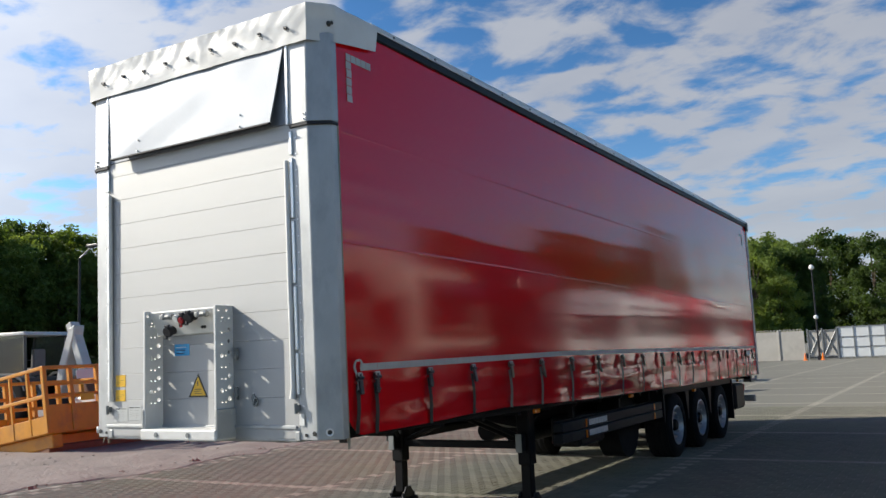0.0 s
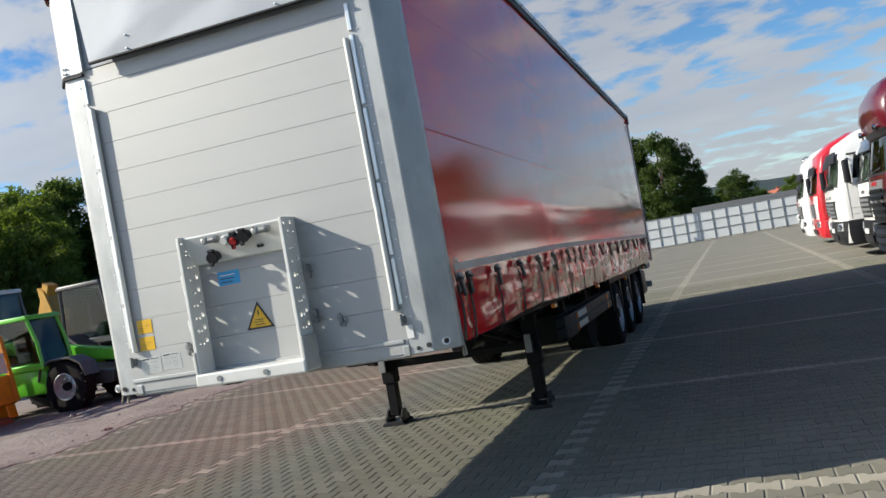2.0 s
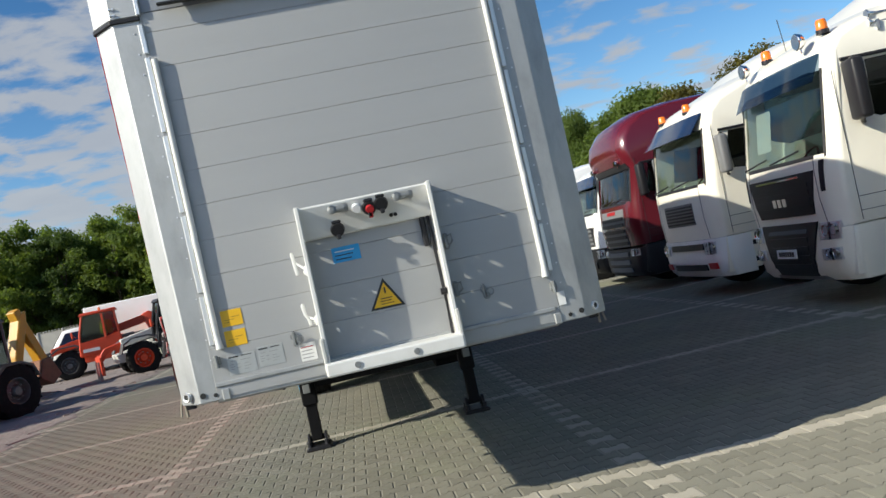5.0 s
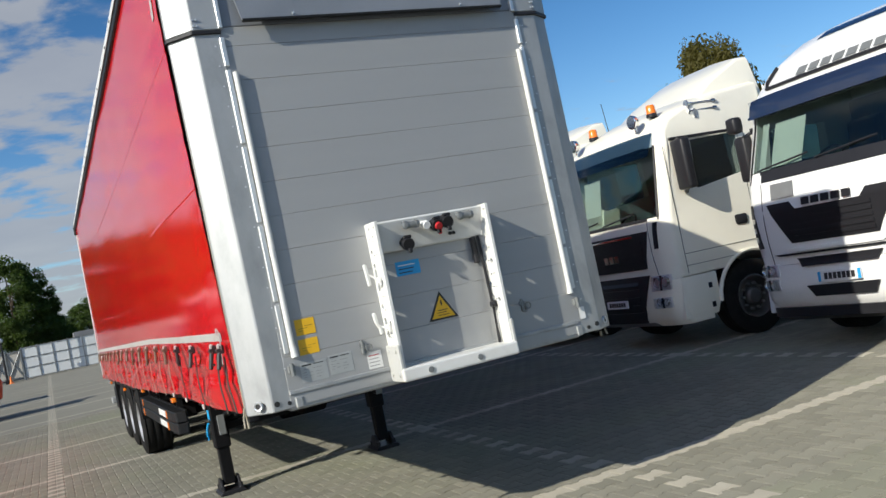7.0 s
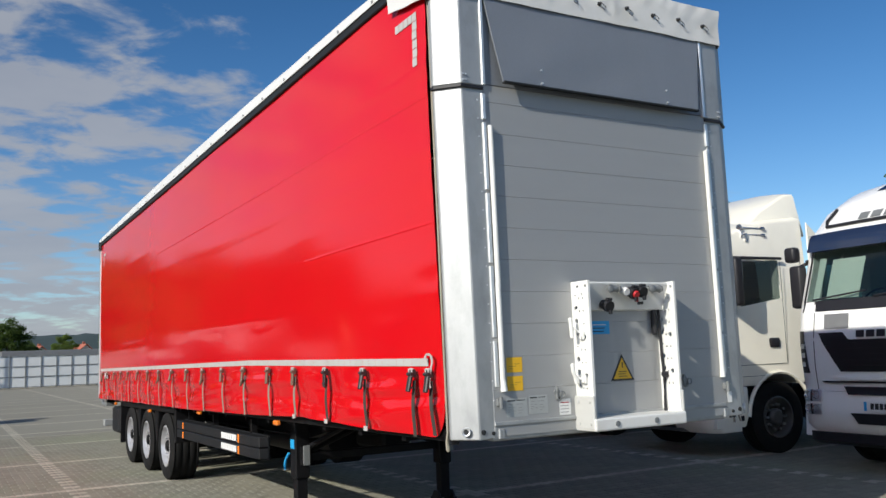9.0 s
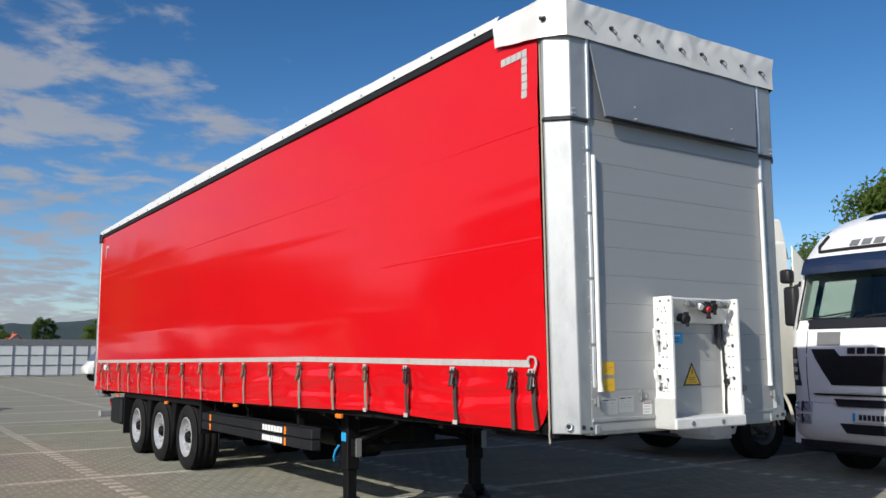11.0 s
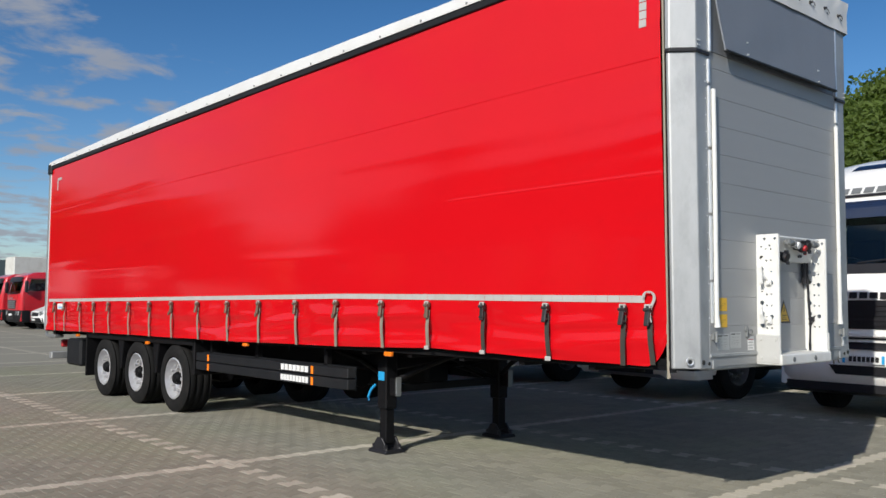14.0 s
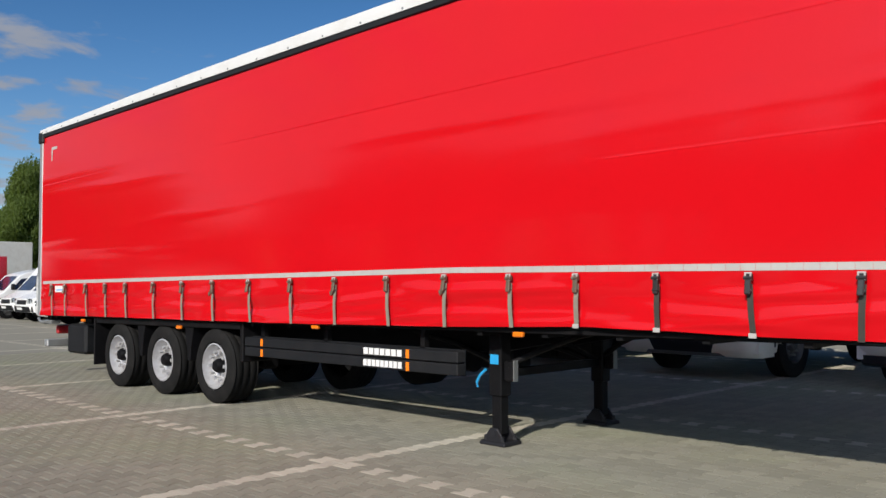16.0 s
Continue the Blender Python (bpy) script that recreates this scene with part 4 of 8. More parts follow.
def curtain_x(y, z, s):
    near = min(abs(y - q) for q in STRAPS)
    top = stripe_z(y)
    out = 0.006 * wave(y * 0.45, z * 0.5, s * 3) + 0.010 * math.sin(math.pi * min(1, max(0, (z - top) / 2.4))) * (0.6 + 0.5 * wave(y * 0.21, s * 7))
    if z > top + 0.3:
        out += 0.0025 * wave(y * 1.1 + z * 0.7, z * 0.8, s) + 0.007 * max(0, 1 - y / 0.55) * math.sin(z * 34 + 3 * wave(z * 3)) * max(0, 0.25 + wave(z * 1.3, s * 2))
    for zc, tilt, a in ((1.95, 0.012, 0.005), (2.42, -0.03, 0.0055), (2.86, 0.016, 0.006), (3.28, -0.01, 0.005)):
        out += a * math.exp(-((z - zc - tilt * (y - 6) - 0.02 * wave(y * 0.5, zc)) / 0.045) ** 2) * max(0.0, 0.4 + wave(y * 0.33, zc * 3, s))
    if z < top - 0.03:
        k = min(1.0, (top - 0.03 - z) / 0.10)
        if s < 0:
            out += k * 0.030 * (0.30 - abs(wave(y * 0.7 + 0.3 * wave(y * 1.9, 4.0), z * 8.5 + 0.35 * y, 2.7))) * (0.5 + 0.8 * abs(wave(y * 0.6, 9.0)))
        out += k * (1.0 if s < 0 else 0.6) * (0.030 * wave(y * 0.55, z * 5.5 + 0.5 * wave(y * 0.8, s), s * 5) + 0.013 * wave(y * 1.3, z * 11, s * 9) + 0.014 * min(1, near / 0.28) - 0.010)
    return s * (1.264 + out - drawn_in(y, z, s))


for s in (-1, 1):
    def cur(u, v):
        y = 0.190 + 13.31 * u
        lo = curtain_low(y)
        z = lo + (3.955 - lo) * (v ** 1.7)
        return Vector((curtain_x(y, z, s), y, z + lift(y)))
    b = B()
    sheet_grid(b, 330, 84, cur, 0.003)
    curtain = part("side_curtain", b, M_RED, trailer, "glossy red tarpaulin side curtain", True)
    # welded seams between the tarpaulin widths
    for zs in (3.14, 2.335):
        def seam(u, v):
            yy = 0.20 + (2.2 if s < 0 and zs < 3 else 13.28) * u
            z = zs + 0.010 * wave(yy * 0.35, zs, s) + 0.030 * (v - 0.5)
            return Vector((curtain_x(yy, z, s) + s * (0.0008 + 0.0022 * math.sin(math.pi * min(1.0, v * 1.6)) * max(0.0, 0.55 + 0.9 * wave(yy * 0.4, zs * 3))), yy, z + lift(yy)))
        b = B()
        sheet_grid(b, 200, 4, seam)
        part("welded_seam", b, M_RED, curtain, "welded seam of the tarpaulin", True)
    # reflective band, cut into short lengths near the front
    y = 0.36
    while y < 13.40:
        ln = 0.105 if y < 5.0 else 0.30
        y1 = min(13.42, y + ln - (0.0018 if y < 5.0 else 0.001))

        def band(u, v):
            yy = y + (y1 - y) * u
            z = stripe_z(yy) - 0.025 + 0.05 * v
            return Vector((curtain_x(yy, z, s) + s * 0.004, yy, z + lift(yy)))
        b = B()
        sheet_grid(b, 3, 2, band)
        part("reflective_strip", b, M_TAPE, curtain, "grey-white reflective strip", True)
        y += ln
    # corner marks
    for k in range(5):
        for (y0, y1, z0, z1) in ((0.30, 0.36, 3.62 - 0.062 * k, 3.675 - 0.062 * k), (0.30 + 0.062 * k, 0.355 + 0.062 * k, 3.68, 3.735)):
            yy, zz = (y0 + y1) / 2, (z0 + z1) / 2
            x = curtain_x(yy, zz, s) + s * 0.005
            b = B()
            box(b, x - 0.001, x + 0.001, y0, y1, z0, z1)
            part("corner_mark", slope(b), M_TAPE, curtain, "pale reflective corner tape")
    for (y0, y1, z0, z1) in ((12.92, 13.14, 3.70, 3.745), (13.10, 13.14, 3.52, 3.70)):
        x = curtain_x((y0 + y1) / 2, (z0 + z1) / 2, s) + s * 0.005
        b = B()
        box(b, x - 0.001, x + 0.001, y0, y1, z0, z1)
        part("corner_mark", slope(b), M_TAPE, curtain, "pale reflective corner tape")
    x = curtain_x(12.75, 1.40, s) + s * 0.012
    b = B()
    box(b, x - 0.001, x + 0.001, 12.56, 12.92, 1.36, 1.46)
    lab = part("curtain_label", slope(b), M_LABEL, curtain, "white label on the curtain")
    b = B()
    box(b, x + s * 0.001 - 0.001, x + s * 0.001 + 0.001, 12.60, 12.86, 1.385, 1.405)
    part("print_line", slope(b), M_BLUE, lab)
    # tensioning straps with over-centre buckles
    for q in STRAPS:
        random.seed(int(q * 100) + (s > 0))
        lean = random.uniform(-0.02, 0.02)
        zt = stripe_z(q) - 0.055
        zb = curtain_low(q) - 0.005

        def web(u, v):
            z = zb + (zt - 0.06 - zb) * v
            return Vector((s * (1.290 - 0.006 * math.cos(v * 6) - drawn_in(q, z, s)), q - 0.021 + 0.042 * u + lean * (1 - v), z + lift(q)))
        b = B()
        sheet_grid(b, 1, 10, web, 0.003)
        strap = part("strap", b, M_STRAP if q < 2.2 else M_STRAP_GREY, trailer, "webbing strap with a dark buckle")
        x = s * (1.272 - drawn_in(q, zt, s))
        b = B()
        m = Matrix.Translation((x + s * 0.022, q, zt + lift(q)))
        j = bmesh.new()
        box(j, -0.014, 0.016, -0.026, 0.026, -0.040, 0.012, 0.006)
        tilt = Matrix.Rotation(s * random.uniform(-0.22, 0.02), 4, "Y") @ Matrix.Rotation(random.uniform(-0.08, 0.08), 4, "X")
        box(j, -0.010 + 0.008 * s, 0.012 + 0.008 * s, -0.020, 0.020, -0.135, -0.03, 0.006, 1, tilt)
        cyl(j, (0.018 * s, -0.028, -0.018), (0.018 * s, 0.028, -0.018), 0.012, 8)
        cyl(j, (0.016 * s, -0.025, -0.105), (0.016 * s, 0.025, -0.105), 0.008, 8)
        join(b, j, m)
        if random.random() < 0.35 and q > 2:
            tube(b, [(x + s * 0.03, q, zt - 0.11 + lift(q)), (x + s * 0.045, q + 0.03, zt - 0.16 + lift(q)), (x + s * 0.03, q + 0.05, zt - 0.13 + lift(q))], 0.014, 6)
        buckle = part("buckle", b, M_BUCKLE if q < 2.2 else M_BROWN_BUCKLE, strap)
        b = B()
        for dy in (-0.019, 0.019):
            box(b, x + s * 0.036 - 0.004, x + s * 0.036 + 0.004, q + dy - 0.006, q + dy + 0.006, zt + lift(q) - 0.034, zt + lift(q) + 0.016, 0.002)
        box(b, x + s * 0.030 - 0.005, x + s * 0.030 + 0.005, q - 0.026, q + 0.026, zt + lift(q) + 0.008, zt + lift(q) + 0.020, 0.002)
        part("clip", b, M_TAPE, buckle, "worn pale metal clip")
        if s < 0 and q in (1.235, 1.93, 2.64):
            b = B()
            box(b, s * (1.296 - drawn_in(q, zb, s)) - 0.005, s * (1.296 - drawn_in(q, zb, s)) + 0.005, q - 0.028 + lean, q + 0.028 + lean, zb + lift(q) - 0.006, zb + lift(q) + 0.028, 0.003)
            part("strap_hook_plate", b, M_TAPE, strap, "pale hook plate at the strap end")
    # pale hooked strap at the front end of the band
    b = B()
    z = stripe_z(0.3) + lift(0.3)
    x = s * (1.292 - drawn_in(0.3, 1.45, s))
    def ribbon(u, v):
        a = u * 2.35 * math.pi
        if u < 0.55:
            t = u / 0.55 * math.pi * 1.15
            yy, zz = 0.305 + 0.045 * math.cos(t), z + 0.012 + 0.045 * math.sin(t)
        else:
            t = (u - 0.55) / 0.45
            yy, zz = 0.305 - 0.045 * math.cos(0.15 * math.pi) + 0.035 * math.sin(t * 2.4), z - 0.008 - 0.15 * t
        return Vector((x + s * (0.004 + 0.004 * math.sin(a)) , yy - 0.011 + 0.022 * v, zz))
    sheet_grid(b, 28, 1, ribbon, 0.004)
    part("strap_hook", b, M_TAPE, trailer, "pale hooked strap end", True)

# load bed, chassis beams and cross members
b = B()
box(b, -1.185, 1.185, 0.20, 13.55, 1.00, 1.045)
part("load_bed", slope(b), M_BLACK, trailer)
for s in (-1, 1):
    b = B()
    box(b, s * 1.13 - 0.05, s * 1.13 + 0.05, 0.2, 13.55, 0.965, 1.0, 0.004)
    part("edge_beam", slope(b), M_BLACK, trailer, "black outer frame beam")
    b = B()
    prism(b, [(0.4, 0.93), (3.0, 0.93), (4.2, 0.72), (13.3, 0.72), (13.3, 1.0), (0.4, 1.0)], "x", s * 0.5 - 0.012, s * 0.5 + 0.012)
    prism(b, [(0.4, 0.92), (3.0, 0.92), (4.2, 0.71), (13.3, 0.71), (13.3, 0.73), (4.25, 0.73), (3.05, 0.94), (0.4, 0.94)], "x", s * 0.5 - 0.07, s * 0.5 + 0.07)
    part("chassis_beam", slope(b), M_BLACK, trailer, "black chassis beam")
for y in np.arange(0.9, 13.3, 0.72):
    b = B()
    box(b, -1.15, 1.15, y - 0.03, y + 0.03, 0.93, 1.0)
    part("cross_member", slope(b), M_BLACK, trailer)
b = B()
box(b, -0.5, 0.5, 0.6, 2.2, 0.915, 0.93)
cyl(b, (0, 1.3, 0.84), (0, 1.3, 0.92), 0.045, 16)
part("kingpin_plate", slope(b), M_BLACK, trailer)

# landing legs
for s, x in ((-1, -0.80), (1, 0.82)):
    b = B()
    box(b, x - 0.075, x + 0.075, 3.775, 3.925, 0.44, 1.06, 0.012)
    leg = part("landing_leg", b, M_BLACK, trailer, "black landing leg")
    b = B()
    box(b, x - 0.055, x + 0.055, 3.795, 3.905, 0.09, 0.46, 0.008)
    part("inner_leg", b, M_BLACK, leg)
    b = B()
    prism(b, [(x - 0.125, 0.0), (x + 0.125, 0.0), (x + 0.125, 0.022), (x + 0.10, 0.04), (x - 0.10, 0.04), (x - 0.125, 0.022)], "y", 3.70, 4.00, 0.006)
    for dx in (-0.085, 0.085):
        prism(b, [(3.72, 0.03), (3.98, 0.03), (3.94, 0.09), (3.89, 0.155), (3.81, 0.155), (3.76, 0.09)], "x", x + dx - 0.012, x + dx + 0.012, 0.004)
        for y in (3.755, 3.945):
            cyl(b, (x + dx, y, 0.03), (x + dx, y, 0.085), 0.022, 8)
    cyl(b, (x - 0.10, 3.85, 0.105), (x + 0.10, 3.85, 0.105), 0.03, 10)
    part("foot", b, M_PLASTIC, leg, "black ground foot")
    b = B()
    box(b, x - 0.035, x + 0.035, 3.68, 3.775, 0.58, 0.76, 0.01)
    for z in (0.58, 0.64, 0.70, 0.76):
        cyl(b, (x - s * 0.02, 3.72, z), (x + s * 0.040, 3.72, z), 0.008, 6)
    part("leg_gearbox", b, M_BLACK, leg)
    b = B()
    box(b, x - 0.035, x + 0.035, 3.660, 3.668, 0.58, 0.77, 0.004)
    part("gear_plate", b, M_STEEL_GREY, leg, "grey perforated gear plate")
    b = B()
    tube(b, [(x, 3.86, 0.62), (x * 0.8, 4.1, 0.74), (x * 0.65, 4.7, 0.88), (x * 0.62, 5.3, 0.98)], 0.03, 8)
    tube(b, [(x, 3.82, 0.70), (x * 0.8, 3.5, 0.86), (x * 0.66, 3.1, 1.02)], 0.028, 8)
    part("leg_brace", b, M_BLACK, leg)
b = B()
box(b, -0.76, 0.78, 3.82, 3.88, 0.60, 0.68, 0.006)
tube(b, [(-0.78, 3.85, 0.66), (0.0, 3.85, 0.95), (0.78, 3.85, 0.66)], 0.025, 8)
part("leg_cross_brace", b, M_BLACK, trailer)
b = B()
box(b, -0.882, -0.874, 3.80, 3.90, 0.73, 0.82, 0.003)
part("blue_marker", b, M_BLUE, trailer, "blue plastic marker")
b = B()
tube(b, [(-0.88, 3.95, 0.68), (-0.885, 4.02, 0.62), (-0.885, 4.06, 0.55), (-0.885, 4.05, 0.51)], 0.014, 6)
part("blue_strap", b, M_BLUE, trailer, "blue strap")

# side guards with reflectors; the lettering on them is shown as plain bars
for s in (-1, 1):
    b = B()
    for z0, z1 in ((0.63, 0.735), (0.745, 0.85)):
        prism(b, [(s * 1.05, 4.04), (s * 1.15, 4.06), (s * 1.165, 4.3), (s * 1.165, 7.52), (s * 1.05, 7.52)], "z", z0, z1, 0.008)
    box(b, s * 1.05 - 0.01, s * 1.05 + 0.01, 4.05, 7.5, 0.62, 0.86)
    guard = part("side_guard", b, M_GUARD, trailer, "black two-plank side guard")
    for y in (4.70, 7.16):
        for z0, z1 in ((0.635, 0.72), (0.755, 0.84)):
            b = B()
            box(b, s * 1.168 - 0.004, s * 1.168 + 0.004, y - 0.022, y + 0.022, z0, z1, 0.002)
            part("reflector", b, M_ORANGE_REFL, guard, "orange reflector")
    for (z0, z1, y0, n) in ((0.765, 0.83, 4.78, 7), (0.65, 0.715, 4.78, 9)):
        w = 0.58 / n
        for k in range(n):
            b = B()
            box(b, s * 1.168 - 0.003, s * 1.168 + 0.003, y0 + k * w, y0 + k * w + w * 0.8, z0, z1)
            part("lettering_bar", b, M_LABEL, guard, "white bar of lettering")
    for y in (4.6, 6.1, 7.3):
        b = B()
        box(b, s * 1.03 - 0.03, s * 1.03 + 0.03, y - 0.03, y + 0.03, 0.65, 1.0)
        part("guard_bracket", b, M_BLACK, guard)
    # marker lamps under the curtain
    for y, z in ((3.27, 0.955), (6.05, 0.955), (8.95, 0.885), (11.9, 0.92)):
        b = B()
        box(b, s * 1.235 - 0.02, s * 1.235 + 0.02, y - 0.055, y + 0.055, z - 0.022, z + 0.022, 0.008)
        part("marker_lamp", slope(b), M_ORANGE_LENS, trailer, "orange side marker lamp")
    # wheel housing
    b = B()
    box(b, s * 1.12 - 0.06, s * 1.12 + 0.06, 7.56, 11.62, 0.885, 0.99, 0.01)
    box(b, s * 0.98 - 0.2, s * 0.98 + 0.2, 7.54, 7.60, 0.50, 0.99, 0.01)
    box(b, s * 1.0 - 0.2, s * 1.0 + 0.2, 11.56, 11.60, 0.26, 0.95, 0.006)
    for yc in (8.86, 10.18):
        prism(b, [(yc - 0.12, 0.92), (yc + 0.12, 0.92), (yc + 0.05, 0.62), (yc + 0.03, 0.45), (yc - 0.03, 0.45), (yc - 0.05, 0.62)], "x", s * 0.80, s * 1.15, 0.01)
    part("wheel_housing", slope(b), M_BLACK, trailer, "black plastic wheel housing")
    for y in (8.20, 9.52, 10.84):
        wheel(trailer, s * 0.985, y, 0.462, 0.40, s, M_RIM, 0.285, axis="x")
for y in (8.20, 9.52, 10.84):
    b = B()
    cyl(b, (-0.95, y, 0.468), (0.95, y, 0.468), 0.065, 12)
    box(b, -0.62, -0.40, y - 0.3, y + 0.4, 0.40, 0.62, 0.03)
    box(b, 0.40, 0.62, y - 0.3, y + 0.4, 0.40, 0.62, 0.03)
    part("axle", b, M_BLACK, trailer)
# tanks and boxes below the bed
for x, y1, r in ((0.12, 6.6, 0.16), (-0.28, 6.2, 0.13)):
    b = B()
    cyl(b, (x, 5.0, 0.67), (x, y1, 0.67), r, 20)
    part("air_tank", b, M_BLACK, trailer, "black air tank", True)
b = B()
box(b, 0.62, 1.0, 4.9, 5.7, 0.50, 0.86, 0.04)
part("battery_box", b, M_GUARD, trailer)
b = B()
cyl(b, (0.70, 6.55, 0.60), (1.0, 6.55, 0.60), 0.40, 28)
part("spare_wheel", b, M_RUBBER, trailer, "spare tyre in its carrier", True)
b = B()
box(b, -1.17, -0.55, 11.98, 12.66, 0.40, 0.86, 0.04)
part("tool_box", b, M_GUARD, trailer, "black plastic tool box")
b = B()
box(b, 0.55, 1.17, 11.98, 12.66, 0.40, 0.86, 0.04)
part("tool_box", b, M_GUARD, trailer, "black plastic tool box")
# rear frame, doors, bumper and lamps
for s in (-1, 1):
    b = B()
    box(b, s * 1.235 - 0.045, s * 1.235 + 0.045, 13.50, 13.62, 0.98, 4.03, 0.01)
    part("rear_post", b, M_POST, trailer, "galvanised rear corner post")
    b = B()
    box(b, s * 1.255 - 0.045, s * 1.255 + 0.045, 13.46, 13.65, 3.86, 4.05, 0.015)
    part("rear_corner_bracket", b, M_DARK_RAIL, trailer)
    b = B()
    box(b, s * 0.60 - 0.59, s * 0.60 + 0.59, 13.56, 13.605, 1.02, 3.93, 0.01)
    for z in np.arange(1.2, 3.9, 0.3):
        box(b, s * 0.60 - 0.57, s * 0.60 + 0.57, 13.604, 13.612, z, z + 0.01)
    door = part("rear_door", b, M_ALU, trailer, "silver rear door")
    for x in (0.28, 0.92):
        b = B()
        cyl(b, (s * x, 13.635, 1.02), (s * x, 13.635, 3.92), 0.016, 8)
        part("lock_rod", b, M_RAIL, door)
    b = B()
    box(b, s * 0.78 - 0.2, s * 0.78 + 0.2, 13.52, 13.60, 0.66, 0.80, 0.02)
    part("tail_lamp", b, M_REDPART, trailer, "red tail lamp")
    b = B()
    tube(b, [(s * 1.12, 13.45, 0.86), (s * 1.14, 13.62, 0.85), (s * 1.16, 13.80, 0.87), (s * 1.15, 13.90, 0.92)], 0.025, 8)
    box(b, s * 1.10 - 0.08, s * 1.10 + 0.08, 13.30, 13.64, 0.84, 0.90, 0.01)
    part("rear_buffer", b, M_STEEL_GREY, trailer)
b = B()
box(b, -1.2, 1.2, 13.38, 13.52, 0.46, 0.58, 0.015)
part("underrun_bar", b, M_POST, trailer, "galvanised underrun bar")
for s in (-1, 1):
    b = B()
    box(b, s * 0.5 - 0.04, s * 0.5 + 0.04, 13.2, 13.45, 0.5, 1.0)
    part("bumper_bracket", b, M_BLACK, trailer)
b = B()
box(b, -1.15, 1.15, 13.35, 13.5, 0.9, 1.0)
part("rear_beam", b, M_BLACK, trailer)

# ---------------------------------------------------------------- parked tractor units


def clamp(v, a=0.0, c=1.0):
    return max(a, min(c, v))


class Cab:
    """One tractor unit: local x runs back from the front face, y across, z up."""

    def __init__(self, at, label, paint, prof, W=2.46, glass=(1.90, 2.70), bow=0.07, group="parked tractor units", name="tractor_unit", category="truck"):
        self.root = thing(name, at, label, category, group)
        self.paint, self.prof, self.W, self.g, self.bow = paint, prof, W, glass, bow
        up_to = max(range(len(prof)), key=lambda i: prof[i][1] - (0.001 * i))
        self.front = [p for p in prof[:up_to + 1]]

    def bend(self, x, y, z):
        t = abs(y) / (self.W / 2)
        k = self.bow * t * t + 0.15 * clamp((t - 0.80) / 0.20) ** 2
        x += k * clamp((0.95 - x) / 0.95)
        if z > 2.8:
            y *= 1 - 0.10 * clamp((z - 2.8) / 1.0) ** 1.2
            z -= 0.12 * t ** 4 * clamp((z - 2.9) / 0.5)
        return Vector((x, y, z))

    def fx(self, z):
        f = self.front
        for (xa, za), (xb, zb) in zip(f, f[1:]):
            if za <= z <= zb:
                return xa + (xb - xa) * (z - za) / max(1e-6, zb - za)
        return f[0][0] if z < f[0][1] else f[-1][0]

    def hull(self, prof, name="cab", mat=None, wide=None, cuts=(), label="", rear=None):
        w = (wide or self.W) / 2
        st = [-1, -0.965, -0.92, -0.86, -0.8, -0.5, 0, 0.5, 0.8, 0.86, 0.92, 0.965, 1]
        b = B()
        rings = [[b.verts.new(self.bend(x, s * w, z)) for x, z in prof] for s in st]
        n = len(prof)
        for r0, r1 in zip(rings, rings[1:]):
            for i in range(n):
                b.faces.new((r0[i], r0[(i + 1) % n], r1[(i + 1) % n], r1[i]))
        b.faces.new(rings[0])
        b.faces.new(list(reversed(rings[-1])))
        bmesh.ops.recalc_face_normals(b, faces=b.faces)
        rim = [e for e in b.edges if abs(abs(e.verts[0].co.y) - abs(e.verts[1].co.y)) < 0.06 and min(len(f.verts) for f in e.link_faces) == 4 and max(len(f.verts) for f in e.link_faces) > 4]
        bmesh.ops.bevel(b, geom=rim, offset=0.035, segments=2, affect="EDGES", profile=0.5, clamp_overlap=True)
        ob = part(name, b, mat or self.paint, self.root, label, True)
        if cuts:
            carve(ob, cuts)
        return ob

    def bumper(self, prof, name, mat=None, wide=None, cuts=(), label=""):
        ob = self.hull(prof, name, mat, wide, cuts, label)
        self.front = prof[:4] + [p for p in self.front if p[1] > prof[3][1] + 0.002]
        return ob

    def patch(self, name, lo, hi, z0, z1, proud, mat, parent=None, thick=0.02, nu=8, nv=3, label=""):
        """A panel lying on the front: lo and hi are (y0, y1) at its lower and upper edge."""
        b = B()

        def f(u, v):
            y = (lo[0] + (lo[1] - lo[0]) * u) * (1 - v) + (hi[0] + (hi[1] - hi[0]) * u) * v
            z = z0 + (z1 - z0) * v
            p = self.bend(self.fx(z), y, z)
            p.x -= proud
            return p
        sheet_grid(b, nu, nv, f, 0)
        bmesh.ops.recalc_face_normals(b, faces=b.faces)
        r = bmesh.ops.extrude_face_region(b, geom=b.faces[:])
        for v in r["geom"]:
            if isinstance(v, bmesh.types.BMVert):
                v.co.x += thick
        return part(name, b, mat, parent or self.root, label, True)

    def shell(self, window, arch_x=1.42, arch_r=0.62, floor=0.98, side_open=True):
        """The hollow cab with windscreen, side windows and wheel arches cut through it."""
        w, g = self.W / 2, self.g
        inner = B()
        xs = [p[0] for p in self.prof]
        cx, cz = 1.30, 2.0
        pin = [(cx + (x - cx) * 0.80, cz + (z - cz) * 0.86) for x, z in self.prof]
        prism(inner, pin, "y", -w * 0.85, w * 0.85)
        scr = B()
        prism(scr, [(-1, g[0]), (self.fx(g[0]) + 0.62, g[0]), (self.fx(g[1]) + 0.62, g[1]), (-1, g[1])], "y", -w * 0.885, w * 0.885)
        cuts = [inner, scr]
        win = B()
        prism(win, window, "y", -w - 0.3, w + 0.3)
        cuts.append(win)
        if arch_r:
            ar = B()
            cyl(ar, (arch_x, -w - 0.3, 0.52), (arch_x, w + 0.3, 0.52), arch_r, 28)
            cuts.append(ar)
